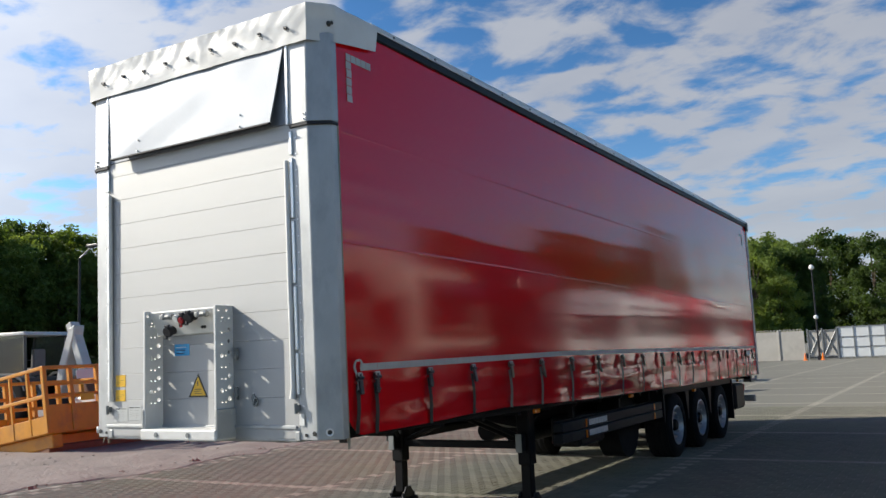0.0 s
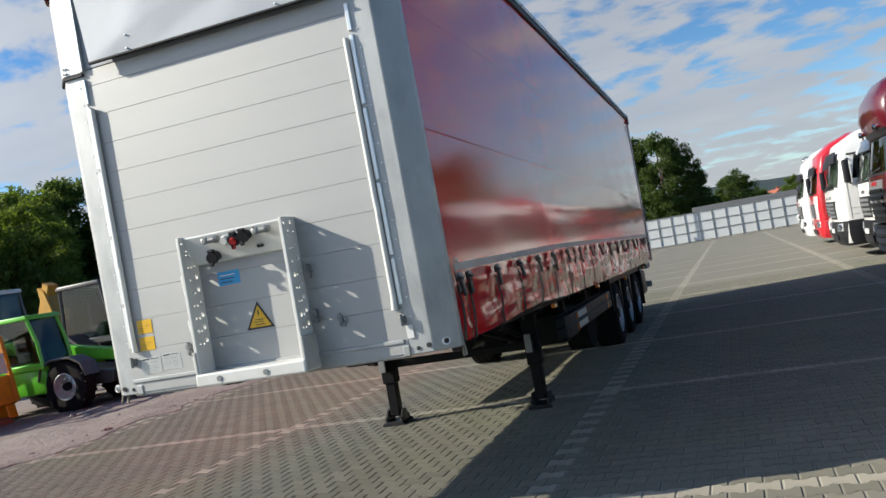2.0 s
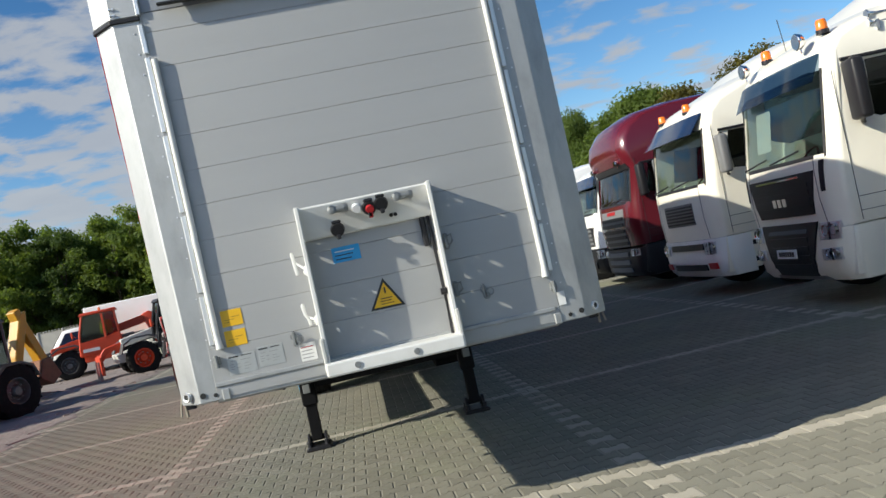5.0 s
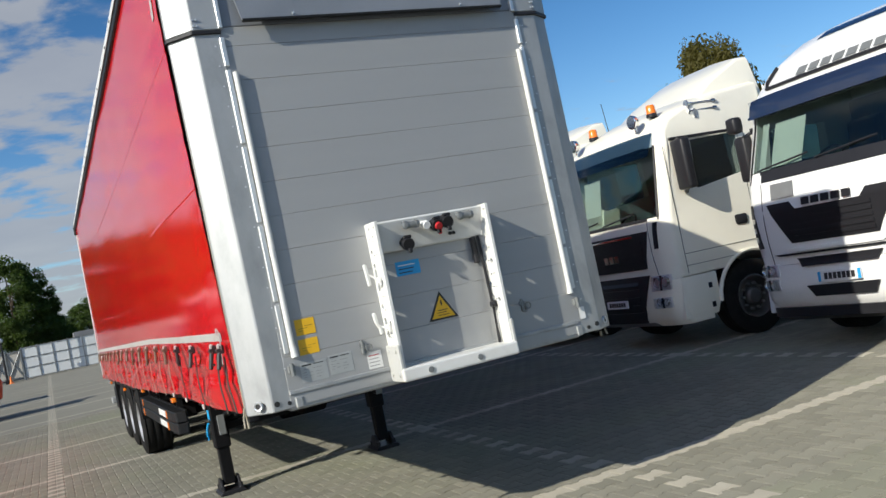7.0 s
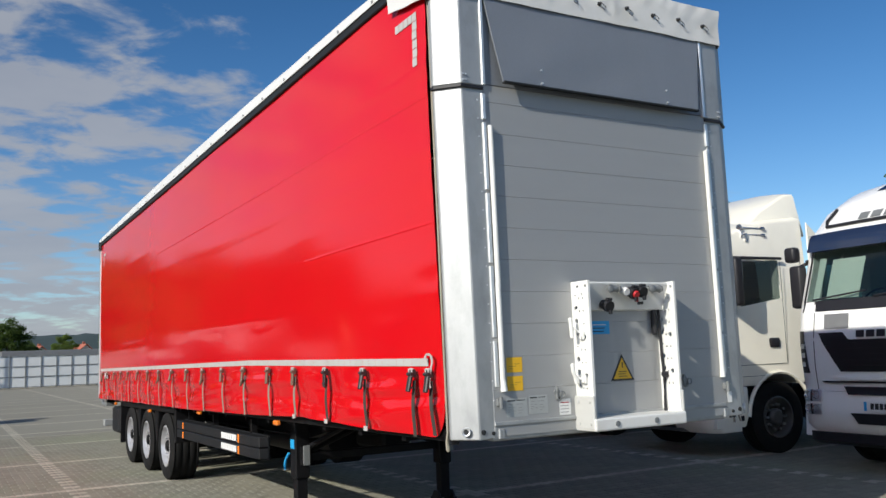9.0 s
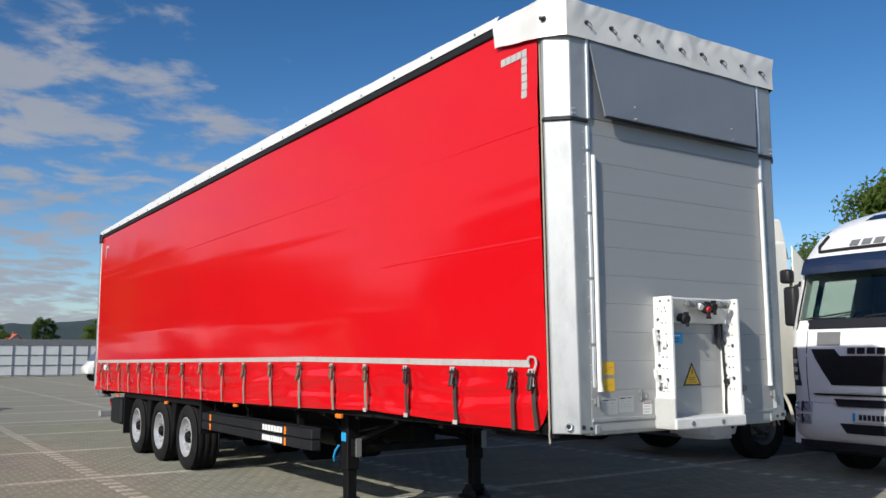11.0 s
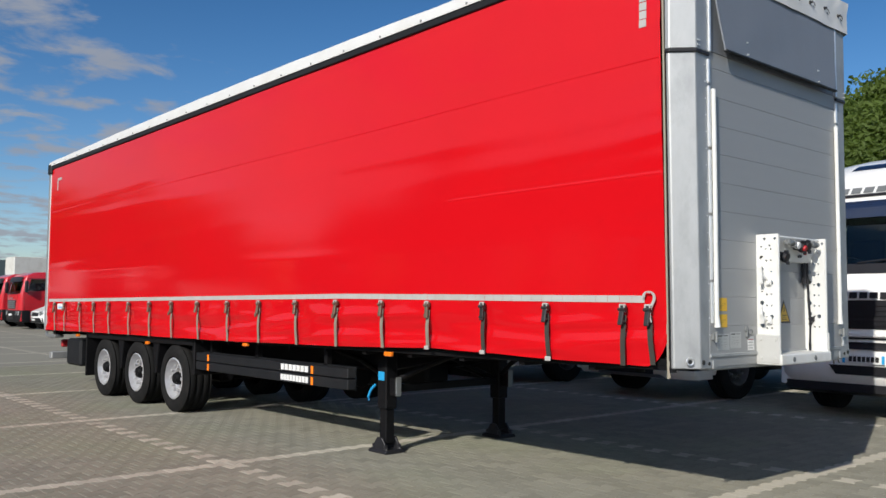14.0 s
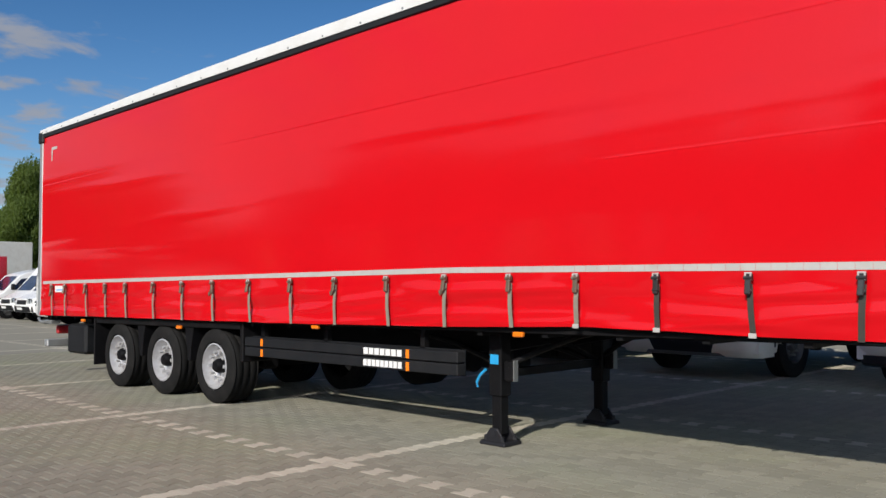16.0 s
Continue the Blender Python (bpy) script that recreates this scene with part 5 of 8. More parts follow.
        ob = self.hull(self.prof, "cab", None, None, cuts, "cab shell")
        # glazing
        b = B()

        def f(u, v):
            z = g[0] - 0.01 + (g[1] - g[0] + 0.02) * v
            y = (-0.90 + 1.80 * u) * w
            p = self.bend(self.fx(z), y, z)
            p.x += 0.022
            return p
        sheet_grid(b, 10, 3, f, 0.004)
        ws = part("windscreen", b, M_GLASS, ob, "clear windscreen", True)
        ws.visible_shadow = False
        for s in (-1, 1):
            b = B()
            cx2 = sum(p[0] for p in window) / len(window)
            cz2 = sum(p[1] for p in window) / len(window)
            pts = [(cx2 + (x - cx2) * 1.03, cz2 + (z - cz2) * 1.03) for x, z in window]
            prism(b, pts, "y", s * w * 0.955 - 0.002, s * w * 0.955 + 0.002)
            sg = part("side_window", b, M_GLASS_DARK, ob, "tinted side window")
            sg.visible_shadow = False
        # inside: dashboard, seats, steering wheel, back wall
        b = B()
        x0 = self.fx(g[0])
        prism(b, [(x0 + 0.10, g[0] - 0.35), (x0 + 0.10, g[0] - 0.03), (x0 + 0.45, g[0] + 0.02), (x0 + 0.62, g[0] - 0.12), (x0 + 0.55, g[0] - 0.5)], "y", -w * 0.86, w * 0.86, 0.02)
        part("dashboard", b, M_DASH, ob)
        for s in (-1, 1):
            b = B()
            box(b, x0 + 0.95, x0 + 1.45, s * 0.6 - 0.26, s * 0.6 + 0.26, g[0] - 0.55, g[0] - 0.35, 0.06, 2)
            prism(b, [(x0 + 1.35, g[0] - 0.4), (x0 + 1.5, g[0] - 0.4), (x0 + 1.62, g[0] + 0.42), (x0 + 1.50, g[0] + 0.44)], "y", s * 0.6 - 0.24, s * 0.6 + 0.24, 0.05, 2)
            part("seat", b, M_SEAT, ob)
        b = B()
        lathe(b, [(0.20, -0.015), (0.215, 0), (0.20, 0.015), (0.185, 0)], "x", 24, (0, 0, 0), True)
        part("steering_wheel", b, M_PLASTIC, ob, "", True, Matrix.Translation((x0 + 0.72, 0.55, g[0] - 0.02)) @ pose(0, 0, 0, 0, 35, 0))
        b = B()
        box(b, max(xs) - 0.32, max(xs) - 0.28, -w * 0.86, w * 0.86, 1.35, g[1] + 0.05)
        part("back_lining", b, M_CURTAIN_IN, ob)
        self.cab = ob
        return ob

    def seals(self):
        w = self.W / 2
        for z0, z1 in ((self.g[0] - 0.035, self.g[0] + 0.01), (self.g[1] - 0.01, self.g[1] + 0.02)):
            self.patch("windscreen_seal", (-0.9 * w, 0.9 * w), (-0.9 * w, 0.9 * w), z0, z1, 0.005, M_PLASTIC, self.cab, 0.02, 10, 1)

    def paper(self, y, z, wd=0.30, ht=0.42):
        b = B()

        def f(u, v):
            zz = z - ht / 2 + ht * v
            return self.bend(self.fx(zz), y - wd / 2 + wd * u, zz) + Vector((0.07, 0, 0))
        sheet_grid(b, 2, 4, f, 0.004)
        part("paper_sheet", b, M_PAPER, self.root, "white paper sheet behind the windscreen")

    def wipers(self, z, mat=M_PLASTIC):
        self.seals()
        for y0, y1 in ((0.95, 0.25), (0.10, -0.62)):
            b = B()
            pts = [self.bend(self.fx(z + 0.05 * k), y0 + (y1 - y0) * k / 4, z + 0.02 * k) + Vector((-0.03, 0, 0)) for k in range(5)]
            tube(b, pts, 0.012, 6)
            part("wiper", b, mat, self.root)

    def mirrors(self, x, z0, z1, wd=0.2, arm=True, mat=M_PLASTIC, sides=(-1, 1), out=0.16):
        w = self.W / 2
        for s in sides:
            b = B()
            y = s * (w + out)
            box(b, x - 0.13, x + 0.02, y - wd / 2, y + wd / 2, z0, z1, 0.045, 3)
            mi = part("mirror_housing", b, mat, self.root, "door mirror housing", True)
            b = B()
            box(b, x + 0.02, x + 0.026, y - wd / 2 + 0.03, y + wd / 2 - 0.03, z0 + 0.05, z1 - 0.05)
            part("mirror_glass", b, M_CHROME, mi)
            if arm:
                for z in (z0 + 0.03, z1 - 0.03):
                    b = B()
                    tube(b, [(x - 0.05, y, z), (x + 0.02, s * (w + 0.02), z + (0.05 if z > z0 + 0.1 else -0.05)), (x + 0.08, s * (w - 0.06), z + (0.06 if z > z0 + 0.1 else -0.06))], 0.022, 8)
                    part("mirror_arm", b, M_PLASTIC, mi)

    def beacon(self, x, y, z):
        b = B()
        cyl(b, (x, y, z), (x, y, z + 0.05), 0.075, 14)
        be = part("beacon_base", b, M_PLASTIC, self.root)
        b = B()
        lathe(b, [(0.068, 0.05), (0.062, 0.15), (0.05, 0.17), (0.01, 0.175)], "z", 16, (x, y, z))
        part("beacon_dome", b, M_ORANGE_LENS, be, "orange flashing beacon", True)

    def spot(self, x, y, z, r=0.09):
        b = B()
        lathe(b, [(r * 0.4, 0.10), (r * 0.85, 0.06), (r, 0.0), (r * 0.92, -0.01)], "x", 18, (x, y, z))
        cyl(b, (x + 0.05, y, z - r - 0.04), (x + 0.05, y, z - r * 0.7), 0.015, 8)
        sp = part("spot_lamp", b, M_CHROME, self.root, "round roof spot lamp", True)
        b = B()
        cyl(b, (x - 0.012, y, z), (x - 0.016, y, z), r * 0.88, 18)
        part("lamp_lens", b, M_LAMP_GLASS, sp)

    def headlamp(self, y0, y1, z0, z1, s):
        h = self.patch("headlamp", (s * y0, s * y1), (s * y0, s * y1), z0, z1, 0.012, M_RAIL, None, 0.06, 4, 2, "clear headlamp")
        for k in range(2):
            y = s * (y0 + (y1 - y0) * (0.3 + 0.45 * k))
            z = z0 + (z1 - z0) * 0.55
            p = self.bend(self.fx(z), y, z)
            b = B()
            r = min(0.075, (z1 - z0) * 0.33)
            lathe(b, [(0.01, 0.02), (r * 0.7, 0.012), (r, -0.012), (r * 1.08, -0.012), (r * 1.1, 0.03)], "x", 16, (p.x - 0.012, y, z))
            part("reflector_bowl", b, M_CHROME, h, "", True)
        ym, yw = s * (y0 + (y1 - y0) * 0.53), (y1 - y0) * 0.05
        self.patch("divider", (ym - yw, ym + yw), (ym - yw, ym + yw), z0, z1, 0.022, M_PLASTIC, h, 0.012, 1, 1)
        cover = self.patch("lamp_cover", (s * y0, s * y1), (s * y0, s * y1), z0, z1, 0.036, M_LAMP_GLASS, h, 0.003, 4, 2)
        cover.visible_shadow = False

    def running_gear(self, rear_x=5.0, rim=M_RIM_GREY, length=6.0, deck=True, arch_x=1.42):
        w = self.W / 2
        for s in (-1, 1):
            wheel(self.root, arch_x, s * (w - 0.20), 0.515, 0.31, s, rim, 0.30, dish=0.10)
            if rear_x:
                wheel(self.root, rear_x, s * (w - 0.32), 0.515, 0.56, s, rim, 0.30, dish=0.2)
            b = B()
            box(b, 0.5, length, s * 0.42 - 0.04, s * 0.42 + 0.04, 0.68, 0.95, 0.01)
            part("frame_rail", b, M_BLACK, self.root)
            if deck:
                b = B()
                box(b, 2.35, 3.9, s * (w - 0.36) - 0.30, s * (w - 0.36) + 0.30, 0.42, 0.98, 0.09, 3)
                part("fuel_tank", b, M_RAIL if s > 0 else M_GUARD, self.root, "", True)
                b = B()
                prism(b, [(rear_x - 0.66, 0.72), (rear_x - 0.50, 1.0), (rear_x - 0.2, 1.13), (rear_x + 0.2, 1.13), (rear_x + 0.5, 1.0), (rear_x + 0.66, 0.72), (rear_x + 0.62, 0.72), (rear_x + 0.46, 0.98), (rear_x + 0.18, 1.10), (rear_x - 0.18, 1.10), (rear_x - 0.46, 0.98), (rear_x - 0.62, 0.72)], "y", s * (w - 0.33) - 0.3, s * (w - 0.33) + 0.3)
                part("mudguard", b, M_PLASTIC, self.root)
        b = B()
        cyl(b, (arch_x, -w + 0.2, 0.515), (arch_x, w - 0.2, 0.515), 0.06, 10)
        part("front_axle", b, M_BLACK, self.root)
        if rear_x:
            b = B()
            cyl(b, (rear_x, -w + 0.3, 0.515), (rear_x, w - 0.3, 0.515), 0.10, 10)
            part("rear_axle", b, M_BLACK, self.root)
        b = B()
        box(b, 0.6, 2.1, -0.55, 0.55, 0.55, 1.25, 0.05)
        part("engine_block", b, M_BLACK, self.root)
        b = B()
        box(b, 0.3, 0.5, -0.9, 0.9, 0.42, 0.7, 0.03)
        part("front_cross_beam", b, M_BLACK, self.root)
        if deck:
            b = B()
            lathe(b, [(0.15, 1.10), (0.42, 1.10), (0.46, 1.06), (0.46, 1.02), (0.15, 1.02)], "z", 20, (rear_x - 0.3, 0, 0), True)
            box(b, rear_x - 1.0, rear_x + 0.4, -0.45, 0.45, 0.95, 1.02)
            part("fifth_wheel", b, M_BLACK, self.root)

    def bars(self, name, y0, y1, z0, z1, n, mat, proud=0.02, gap=0.25, flip=False):
        w = (y1 - y0) / n
        for k in range(n):
            self.patch(name, (y0 + k * w, y0 + (k + 1 - gap) * w), (y0 + k * w, y0 + (k + 1 - gap) * w), z0, z1, proud, mat, None, 0.012, 1, 1)

    def slats(self, y0, y1, z0, z1, n, mat, proud=0.03, parent=None):
        h = (z1 - z0) / n
        for k in range(n):
            self.patch("grille_slat", (y0, y1), (y0, y1), z0 + k * h + h * 0.15, z0 + k * h + h * 0.72, proud, mat, parent, 0.03, 6, 1)

    def side_bits(self, window, handle_x=1.40, door=(0.34, 1.62), zlow=1.02, step=True, step_mat=None, sides=(-1, 1)):
        w = self.W / 2
        for s in sides:
            b = B()
            y = s * (w + 0.0015)
            for x0, x1, z0, z1 in ((door[0], door[0] + 0.008, zlow, 2.75), (door[1], door[1] + 0.008, 1.30, 2.78), (door[0], door[1], 1.28, 1.287), (door[0], door[1], zlow + 0.10, zlow + 0.106)):
                box(b, x0, x1, y - 0.0015, y + 0.0015, z0, z1)
            part("door_gap", b, M_INK, self.cab)
            b = B()
            arc = [(1.42 + 0.645 * math.cos(a), s * (w + 0.004), 0.52 + 0.645 * math.sin(a)) for a in [math.pi * (0.02 + 0.96 * k / 14) for k in range(15)]]
            tube(b, arc, 0.028, 6)
            part("arch_lip", b, self.paint, self.cab, "", True)
            self.patch("corner_joint", (s * 0.925, s * 0.935), (s * 0.90, s * 0.91), 1.0, self.g[0] - 0.02, 0.0025, M_INK, self.cab, 0.004, 1, 8)
            self.patch("pillar_seal", (s * 0.905 * w, s * 0.885 * w), (s * 0.905 * w, s * 0.885 * w), self.g[0], self.g[1], 0.006, M_PLASTIC, self.cab, 0.02, 1, 6)
            b = B()
            box(b, handle_x - 0.10, handle_x + 0.10, s * w - 0.012, s * w + 0.028, 1.52, 1.66, 0.03, 2)
            part("door_handle", b, M_PLASTIC, self.cab, "black door handle", True)
            b = B()
            x0, x1 = min(p[0] for p in window), max(p[0] for p in window)
            z0, z1 = min(p[1] for p in window), max(p[1] for p in window)
            box(b, x0 - 0.05, x1 + 0.03, s * w * 0.992 - 0.02, s * w * 0.992 + 0.012, z1 + 0.01, z1 + 0.05, 0.008)
            part("rain_strip", b, M_PLASTIC, self.cab)
            if step:
                b = B()
                prism(b, [(0.16, 0.42), (0.72, 0.42), (0.80, 0.60), (0.80, 0.98), (0.22, 0.98)], "y", s * (w - 0.22), s * (w - 0.012), 0.02, 2)
                sp = part("step_panel", b, step_mat or self.paint, self.root, "", True)
                for z in (0.50, 0.76):
                    b = B()
                    box(b, 0.30, 0.70, s * (w - 0.03) - 0.02, s * (w - 0.03) + 0.02, z, z + 0.09, 0.01)
                    part("step_recess", b, M_PLASTIC, sp)


M_DASH = material("grey_dashboard", (0.26, 0.26, 0.26), 0.6, var=0.15, scale=8, bump=0.1)
CAB_WINDOW = [(0.50, 2.02), (0.86, 1.98), (1.50, 2.03), (1.52, 2.58), (0.62, 2.60)]


def bumper_profile(f0, low=0.40, top=0.98, back=0.55):
    return [(f0 + 0.10, low), (f0 + 0.01, low + 0.10), (f0 - 0.02, low + 0.30), (f0, top), (back, top), (back, low)]


# --- long-haul unit with the dark visor band, nearest the camera's end of the walk
P = [(0.04, 0.985), (0.0, 1.30), (0.0, 1.62), (0.06, 1.95), (0.36, 2.62), (0.45, 2.95), (0.52, 2.99), (0.86, 3.36), (1.30, 3.60), (1.75, 3.72), (2.30, 3.74), (2.34, 0.985)]
iv = Cab(pose(5.42, 1.67, 0), "white tractor unit with black grille and dark visor band", M_TRUCK_WHITE, P, 2.50, (2.08, 2.74))
iv.shell(CAB_WINDOW)
iv.side_bits(CAB_WINDOW)
iv.bumper(bumper_profile(0.02, 0.48), "bumper", None, None, (), "white front bumper")
iv.patch("screen_band", (-1.12, 1.12), (-1.10, 1.10), 1.955, 2.085, 0.006, M_PLASTIC, label="black band under the windscreen")
iv.patch("visor_band", (-1.16, 1.16), (-1.14, 1.14), 2.745, 2.965, 0.075, M_VISOR, None, 0.07, label="dark blue visor band")
iv.patch("visor_lip", (-1.12, 1.12), (-1.14, 1.14), 2.725, 2.76, 0.11, M_VISOR)
iv.wipers(2.10)
iv.patch("grille", (-0.56, 0.56), (-0.80, 0.80), 1.22, 1.60, 0.010, M_PLASTIC, label="black honeycomb grille")
iv.patch("grille_shoulder", (-0.79, -0.42), (-0.84, -0.50), 1.60, 1.69, 0.010, M_PLASTIC)
iv.patch("grille_shoulder", (0.42, 0.79), (0.50, 0.84), 1.60, 1.69, 0.010, M_PLASTIC)
iv.slats(-0.54, 0.54, 1.25, 1.58, 5, M_PLASTIC, 0.022)
iv.patch("grille_rim", (-0.58, 0.58), (-0.64, 0.64), 1.125, 1.165, 0.02, M_TRUCK_WHITE)
for s in (-1, 1):
    iv.patch("corner_vent", (s * 1.02, s * 1.16), (s * 1.08, s * 1.20), 1.20, 1.72, 0.012, M_PLASTIC, None, 0.02, 3, 4, "black corner air vent")
    for k in range(3):
        iv.patch("vent_gap", (s * 1.06, s * 1.14), (s * 1.06, s * 1.14), 1.50 - 0.11 * k, 1.56 - 0.11 * k, 0.018, M_CHROME, None, 0.01, 1, 1)
    iv.headlamp(0.86, 1.17, 0.86, 1.0, s)
    iv.headlamp(0.88, 1.15, 0.70, 0.83, s)
iv.bars("badge_bar", -0.33, 0.33, 1.625, 1.705, 5, M_PLASTIC, 0.03)
iv.patch("lower_line", (-0.80, 0.80), (-0.85, 0.85), 1.085, 1.108, 0.02, M_PLASTIC)
iv.patch("air_slot", (-0.48, 0.48), (-0.54, 0.54), 0.95, 1.045, 0.03, M_PLASTIC, label="black air slot")
iv.patch("air_slot", (-0.38, 0.38), (-0.46, 0.46), 0.61, 0.735, 0.03, M_PLASTIC, label="black air slot")
iv.patch("number_plate", (-0.27, 0.27), (-0.27, 0.27), 0.765, 0.88, 0.035, M_LABEL, label="white number plate with blue ends")
for y0, y1 in ((-0.27, -0.235), (0.235, 0.27)):
    iv.patch("plate_end", (y0, y1), (y0, y1), 0.77, 0.875, 0.04, M_BLUE, None, 0.006, 1, 1)
iv.bars("plate_bar", -0.20, 0.20, 0.79, 0.858, 7, M_INK, 0.039)
iv.patch("grey_plate", (0.42, 0.76), (0.42, 0.76), 1.735, 1.915, 0.006, M_GREY_PLASTIC, label="grey square plate")
iv.hull([(0.16, 0.33), (0.06, 0.38), (0.06, 0.485), (0.6, 0.485), (0.6, 0.33)], "lower_bumper", M_PLASTIC, 2.4)
# roof air dam outline, lettering and hatch
b = B()
loop = [iv.bend(iv.fx(z), y, z) + Vector((-0.02, 0, 0.01)) for y, z in ((1.02, 3.33), (1.06, 3.16), (1.0, 3.06), (0.5, 3.05), (0, 3.05), (-0.5, 3.05), (-1.0, 3.06), (-1.06, 3.16), (-1.02, 3.33))]
tube(b, loop, 0.022, 8)
part("roof_trim", b, M_PLASTIC, iv.root, "dark roof trim tube", True)
iv.bars("badge_bar", -0.62, 0.62, 3.10, 3.19, 7, M_STEEL_GREY, 0.012)
iv.patch("roof_hatch", (-0.62, 0.62), (-0.58, 0.58), 3.50, 3.585, 0.012, M_VISOR, label="dark roof window")
for s in (-1, 1):
    b = B()
    box(b, 0.42, 0.55, s * 1.08 - 0.09, s * 1.08 + 0.09, 2.90, 2.95, 0.015)
    part("marker_lamp", b, M_LAMP_GLASS, iv.root)
iv.mirrors(0.46, 2.02, 2.58, 0.19, out=0.09)
iv.mirrors(0.36, 2.62, 2.82, 0.17, False, out=0.08)
iv.paper(0.60, 2.36, 0.46, 0.50)
iv.paper(0.98, 2.36, 0.10, 0.56)
iv.running_gear()

# --- big white unit with the black split grille
P = [(0.06, 0.985), (0.02, 1.35), (0.03, 1.68), (0.06, 1.86), (0.22, 2.72), (0.28, 2.98), (0.44, 3.18), (0.90, 3.36), (1.50, 3.50), (2.22, 3.58), (2.26, 0.985)]
HIGH_WINDOW = [(0.52, 2.24), (0.82, 2.12), (1.64, 2.24), (1.62, 2.80), (0.60, 2.78)]
mn = Cab(pose(5.30, 5.42, 0, 0, 0, -3), "cream-white tractor unit with black grille and orange beacons", M_CREAM, P, 2.46, (1.84, 2.78))
mn.shell(HIGH_WINDOW)
mn.side_bits(HIGH_WINDOW)
mn.bumper(bumper_profile(0.03, 0.36), "bumper", None, None, (), "cream front bumper")
mn.patch("grille", (-0.74, 0.74), (-0.90, 0.90), 1.17, 1.68, 0.012, M_PLASTIC, label="black upper grille")
mn.slats(-0.74, 0.74, 1.24, 1.58, 4, M_PLASTIC, 0.022)
mn.patch("grille_trim", (-0.6, 0.6), (-0.6, 0.6), 1.625, 1.65, 0.035, M_CHROME)
mn.bars("badge_bar", -0.20, 0.20, 1.31, 1.41, 3, M_CHROME, 0.034)
mn.patch("lower_grille", (-0.50, 0.50), (-0.76, 0.76), 0.42, 1.08, 0.03, M_PLASTIC, label="black lower grille")
mn.slats(-0.52, 0.52, 0.50, 1.05, 5, M_PLASTIC, 0.040)
mn.patch("number_plate", (-0.26, 0.26), (-0.26, 0.26), 0.66, 0.77, 0.07, M_LABEL, label="white number plate")
mn.bars("plate_bar", -0.21, 0.21, 0.685, 0.745, 7, M_INK, 0.074)
for s in (-1, 1):
    mn.patch("corner_slit", (s * 0.99, s * 1.05), (s * 1.02, s * 1.08), 1.42, 1.78, 0.012, M_PLASTIC)
    mn.headlamp(0.80, 1.12, 0.86, 1.06, s)
    mn.headlamp(0.80, 1.10, 0.62, 0.76, s)
# grey strip: shade on the pale bumper foot, put into the colour
mn.patch("bumper_strip", (-0.70, 0.70), (-0.62, 0.62), 0.365, 0.42, 0.02, M_GREY_PLASTIC)
b = B()


def visor(u, v):
    y = -1.10 + 2.2 * u
    p = mn.bend(mn.fx(2.98) - 0.02, y, 2.98)
    q = mn.bend(mn.fx(2.66) - 0.12, y, 2.66)
    return p.lerp(q, v)


sheet_grid(b, 10, 3, visor, 0.008)
part("sun_visor", b, M_SMOKED, mn.root, "smoked sun visor", True)
mn.wipers(1.86)
mn.mirrors(0.56, 2.12, 2.80, 0.27, True, M_PLASTIC)
mn.paper(0.50, 2.30, 0.46, 0.52)
for y in (0.58, -0.92):
    mn.beacon(0.52, y, 3.20)
for y in (0.74, -0.84):
    mn.spot(0.22, y, 3.18, 0.10)
for s in (-1, 1):
    b = B()
    for z in (3.12, 3.22):
        lathe(b, [(0.05, 0.0), (0.055, 0.012), (0.025, 0.06), (0.014, 0.12), (0.014, 0.42), (0.03, 0.46), (0.03, 0.50)], "x", 12, (0.92, s * 1.16, z + 0.06))
    box(b, 1.0, 1.04, s * 1.15 - 0.05, s * 1.15 + 0.05, 3.08, 3.2)
    part("air_horn", b, M_CHROME, mn.root, "chrome roof air horns", True)
mn.hull([(0.98, 3.24), (1.55, 3.66), (2.10, 3.93), (2.30, 3.95), (2.40, 3.25)], "roof_spoiler", None, 2.2, (), "cream roof spoiler")
for s in (-1, 1):
    b = B()
    prism(b, [(2.26, 1.05), (2.70, 1.05), (2.62, 3.1), (2.26, 3.4)], "y", s * 1.22 - 0.012, s * 1.22 + 0.012, 0.006)
    part("side_fairing", b, M_CREAM, mn.root)
b = B()
tube(b, [(0.8, 0.55, 3.2), (0.78, 0.56, 3.5), (0.76, 0.56, 3.75)], 0.006, 5)
part("aerial", b, M_PLASTIC, mn.root)
mn.running_gear()

# --- older white unit, its visor tinted blue
P = [(0.05, 0.985), (0.02, 1.35), (0.03, 1.80), (0.17, 2.66), (0.26, 2.95), (0.50, 3.18), (1.2, 3.46), (2.2, 3.62), (2.26, 0.985)]
m2 = Cab(pose(5.42, 9.12, 0), "older cream tractor unit with blue visor and beacons", M_CREAM, P, 2.44, (1.86, 2.70))
m2.shell(CAB_WINDOW)
m2.side_bits(CAB_WINDOW)
m2.bumper(bumper_profile(0.03, 0.36), "bumper", M_TRUCK_WHITE, None, (), "white front bumper")
m2.patch("grille", (-0.60, 0.60), (-0.60, 0.60), 1.24, 1.60, 0.010, M_GREY_PLASTIC, label="grey slatted grille")
m2.slats(-0.58, 0.58, 1.26, 1.58, 6, M_PLASTIC, 0.020)
for z0, z1 in ((0.82, 0.92), (0.48, 0.58)):
    m2.patch("air_slot", (-0.72, 0.60), (-0.72, 0.60), z0, z1, 0.03, M_PLASTIC)
m2.patch("number_plate", (-0.26, 0.26), (-0.26, 0.26), 0.40, 0.47, 0.035, M_LABEL, label="white number plate")
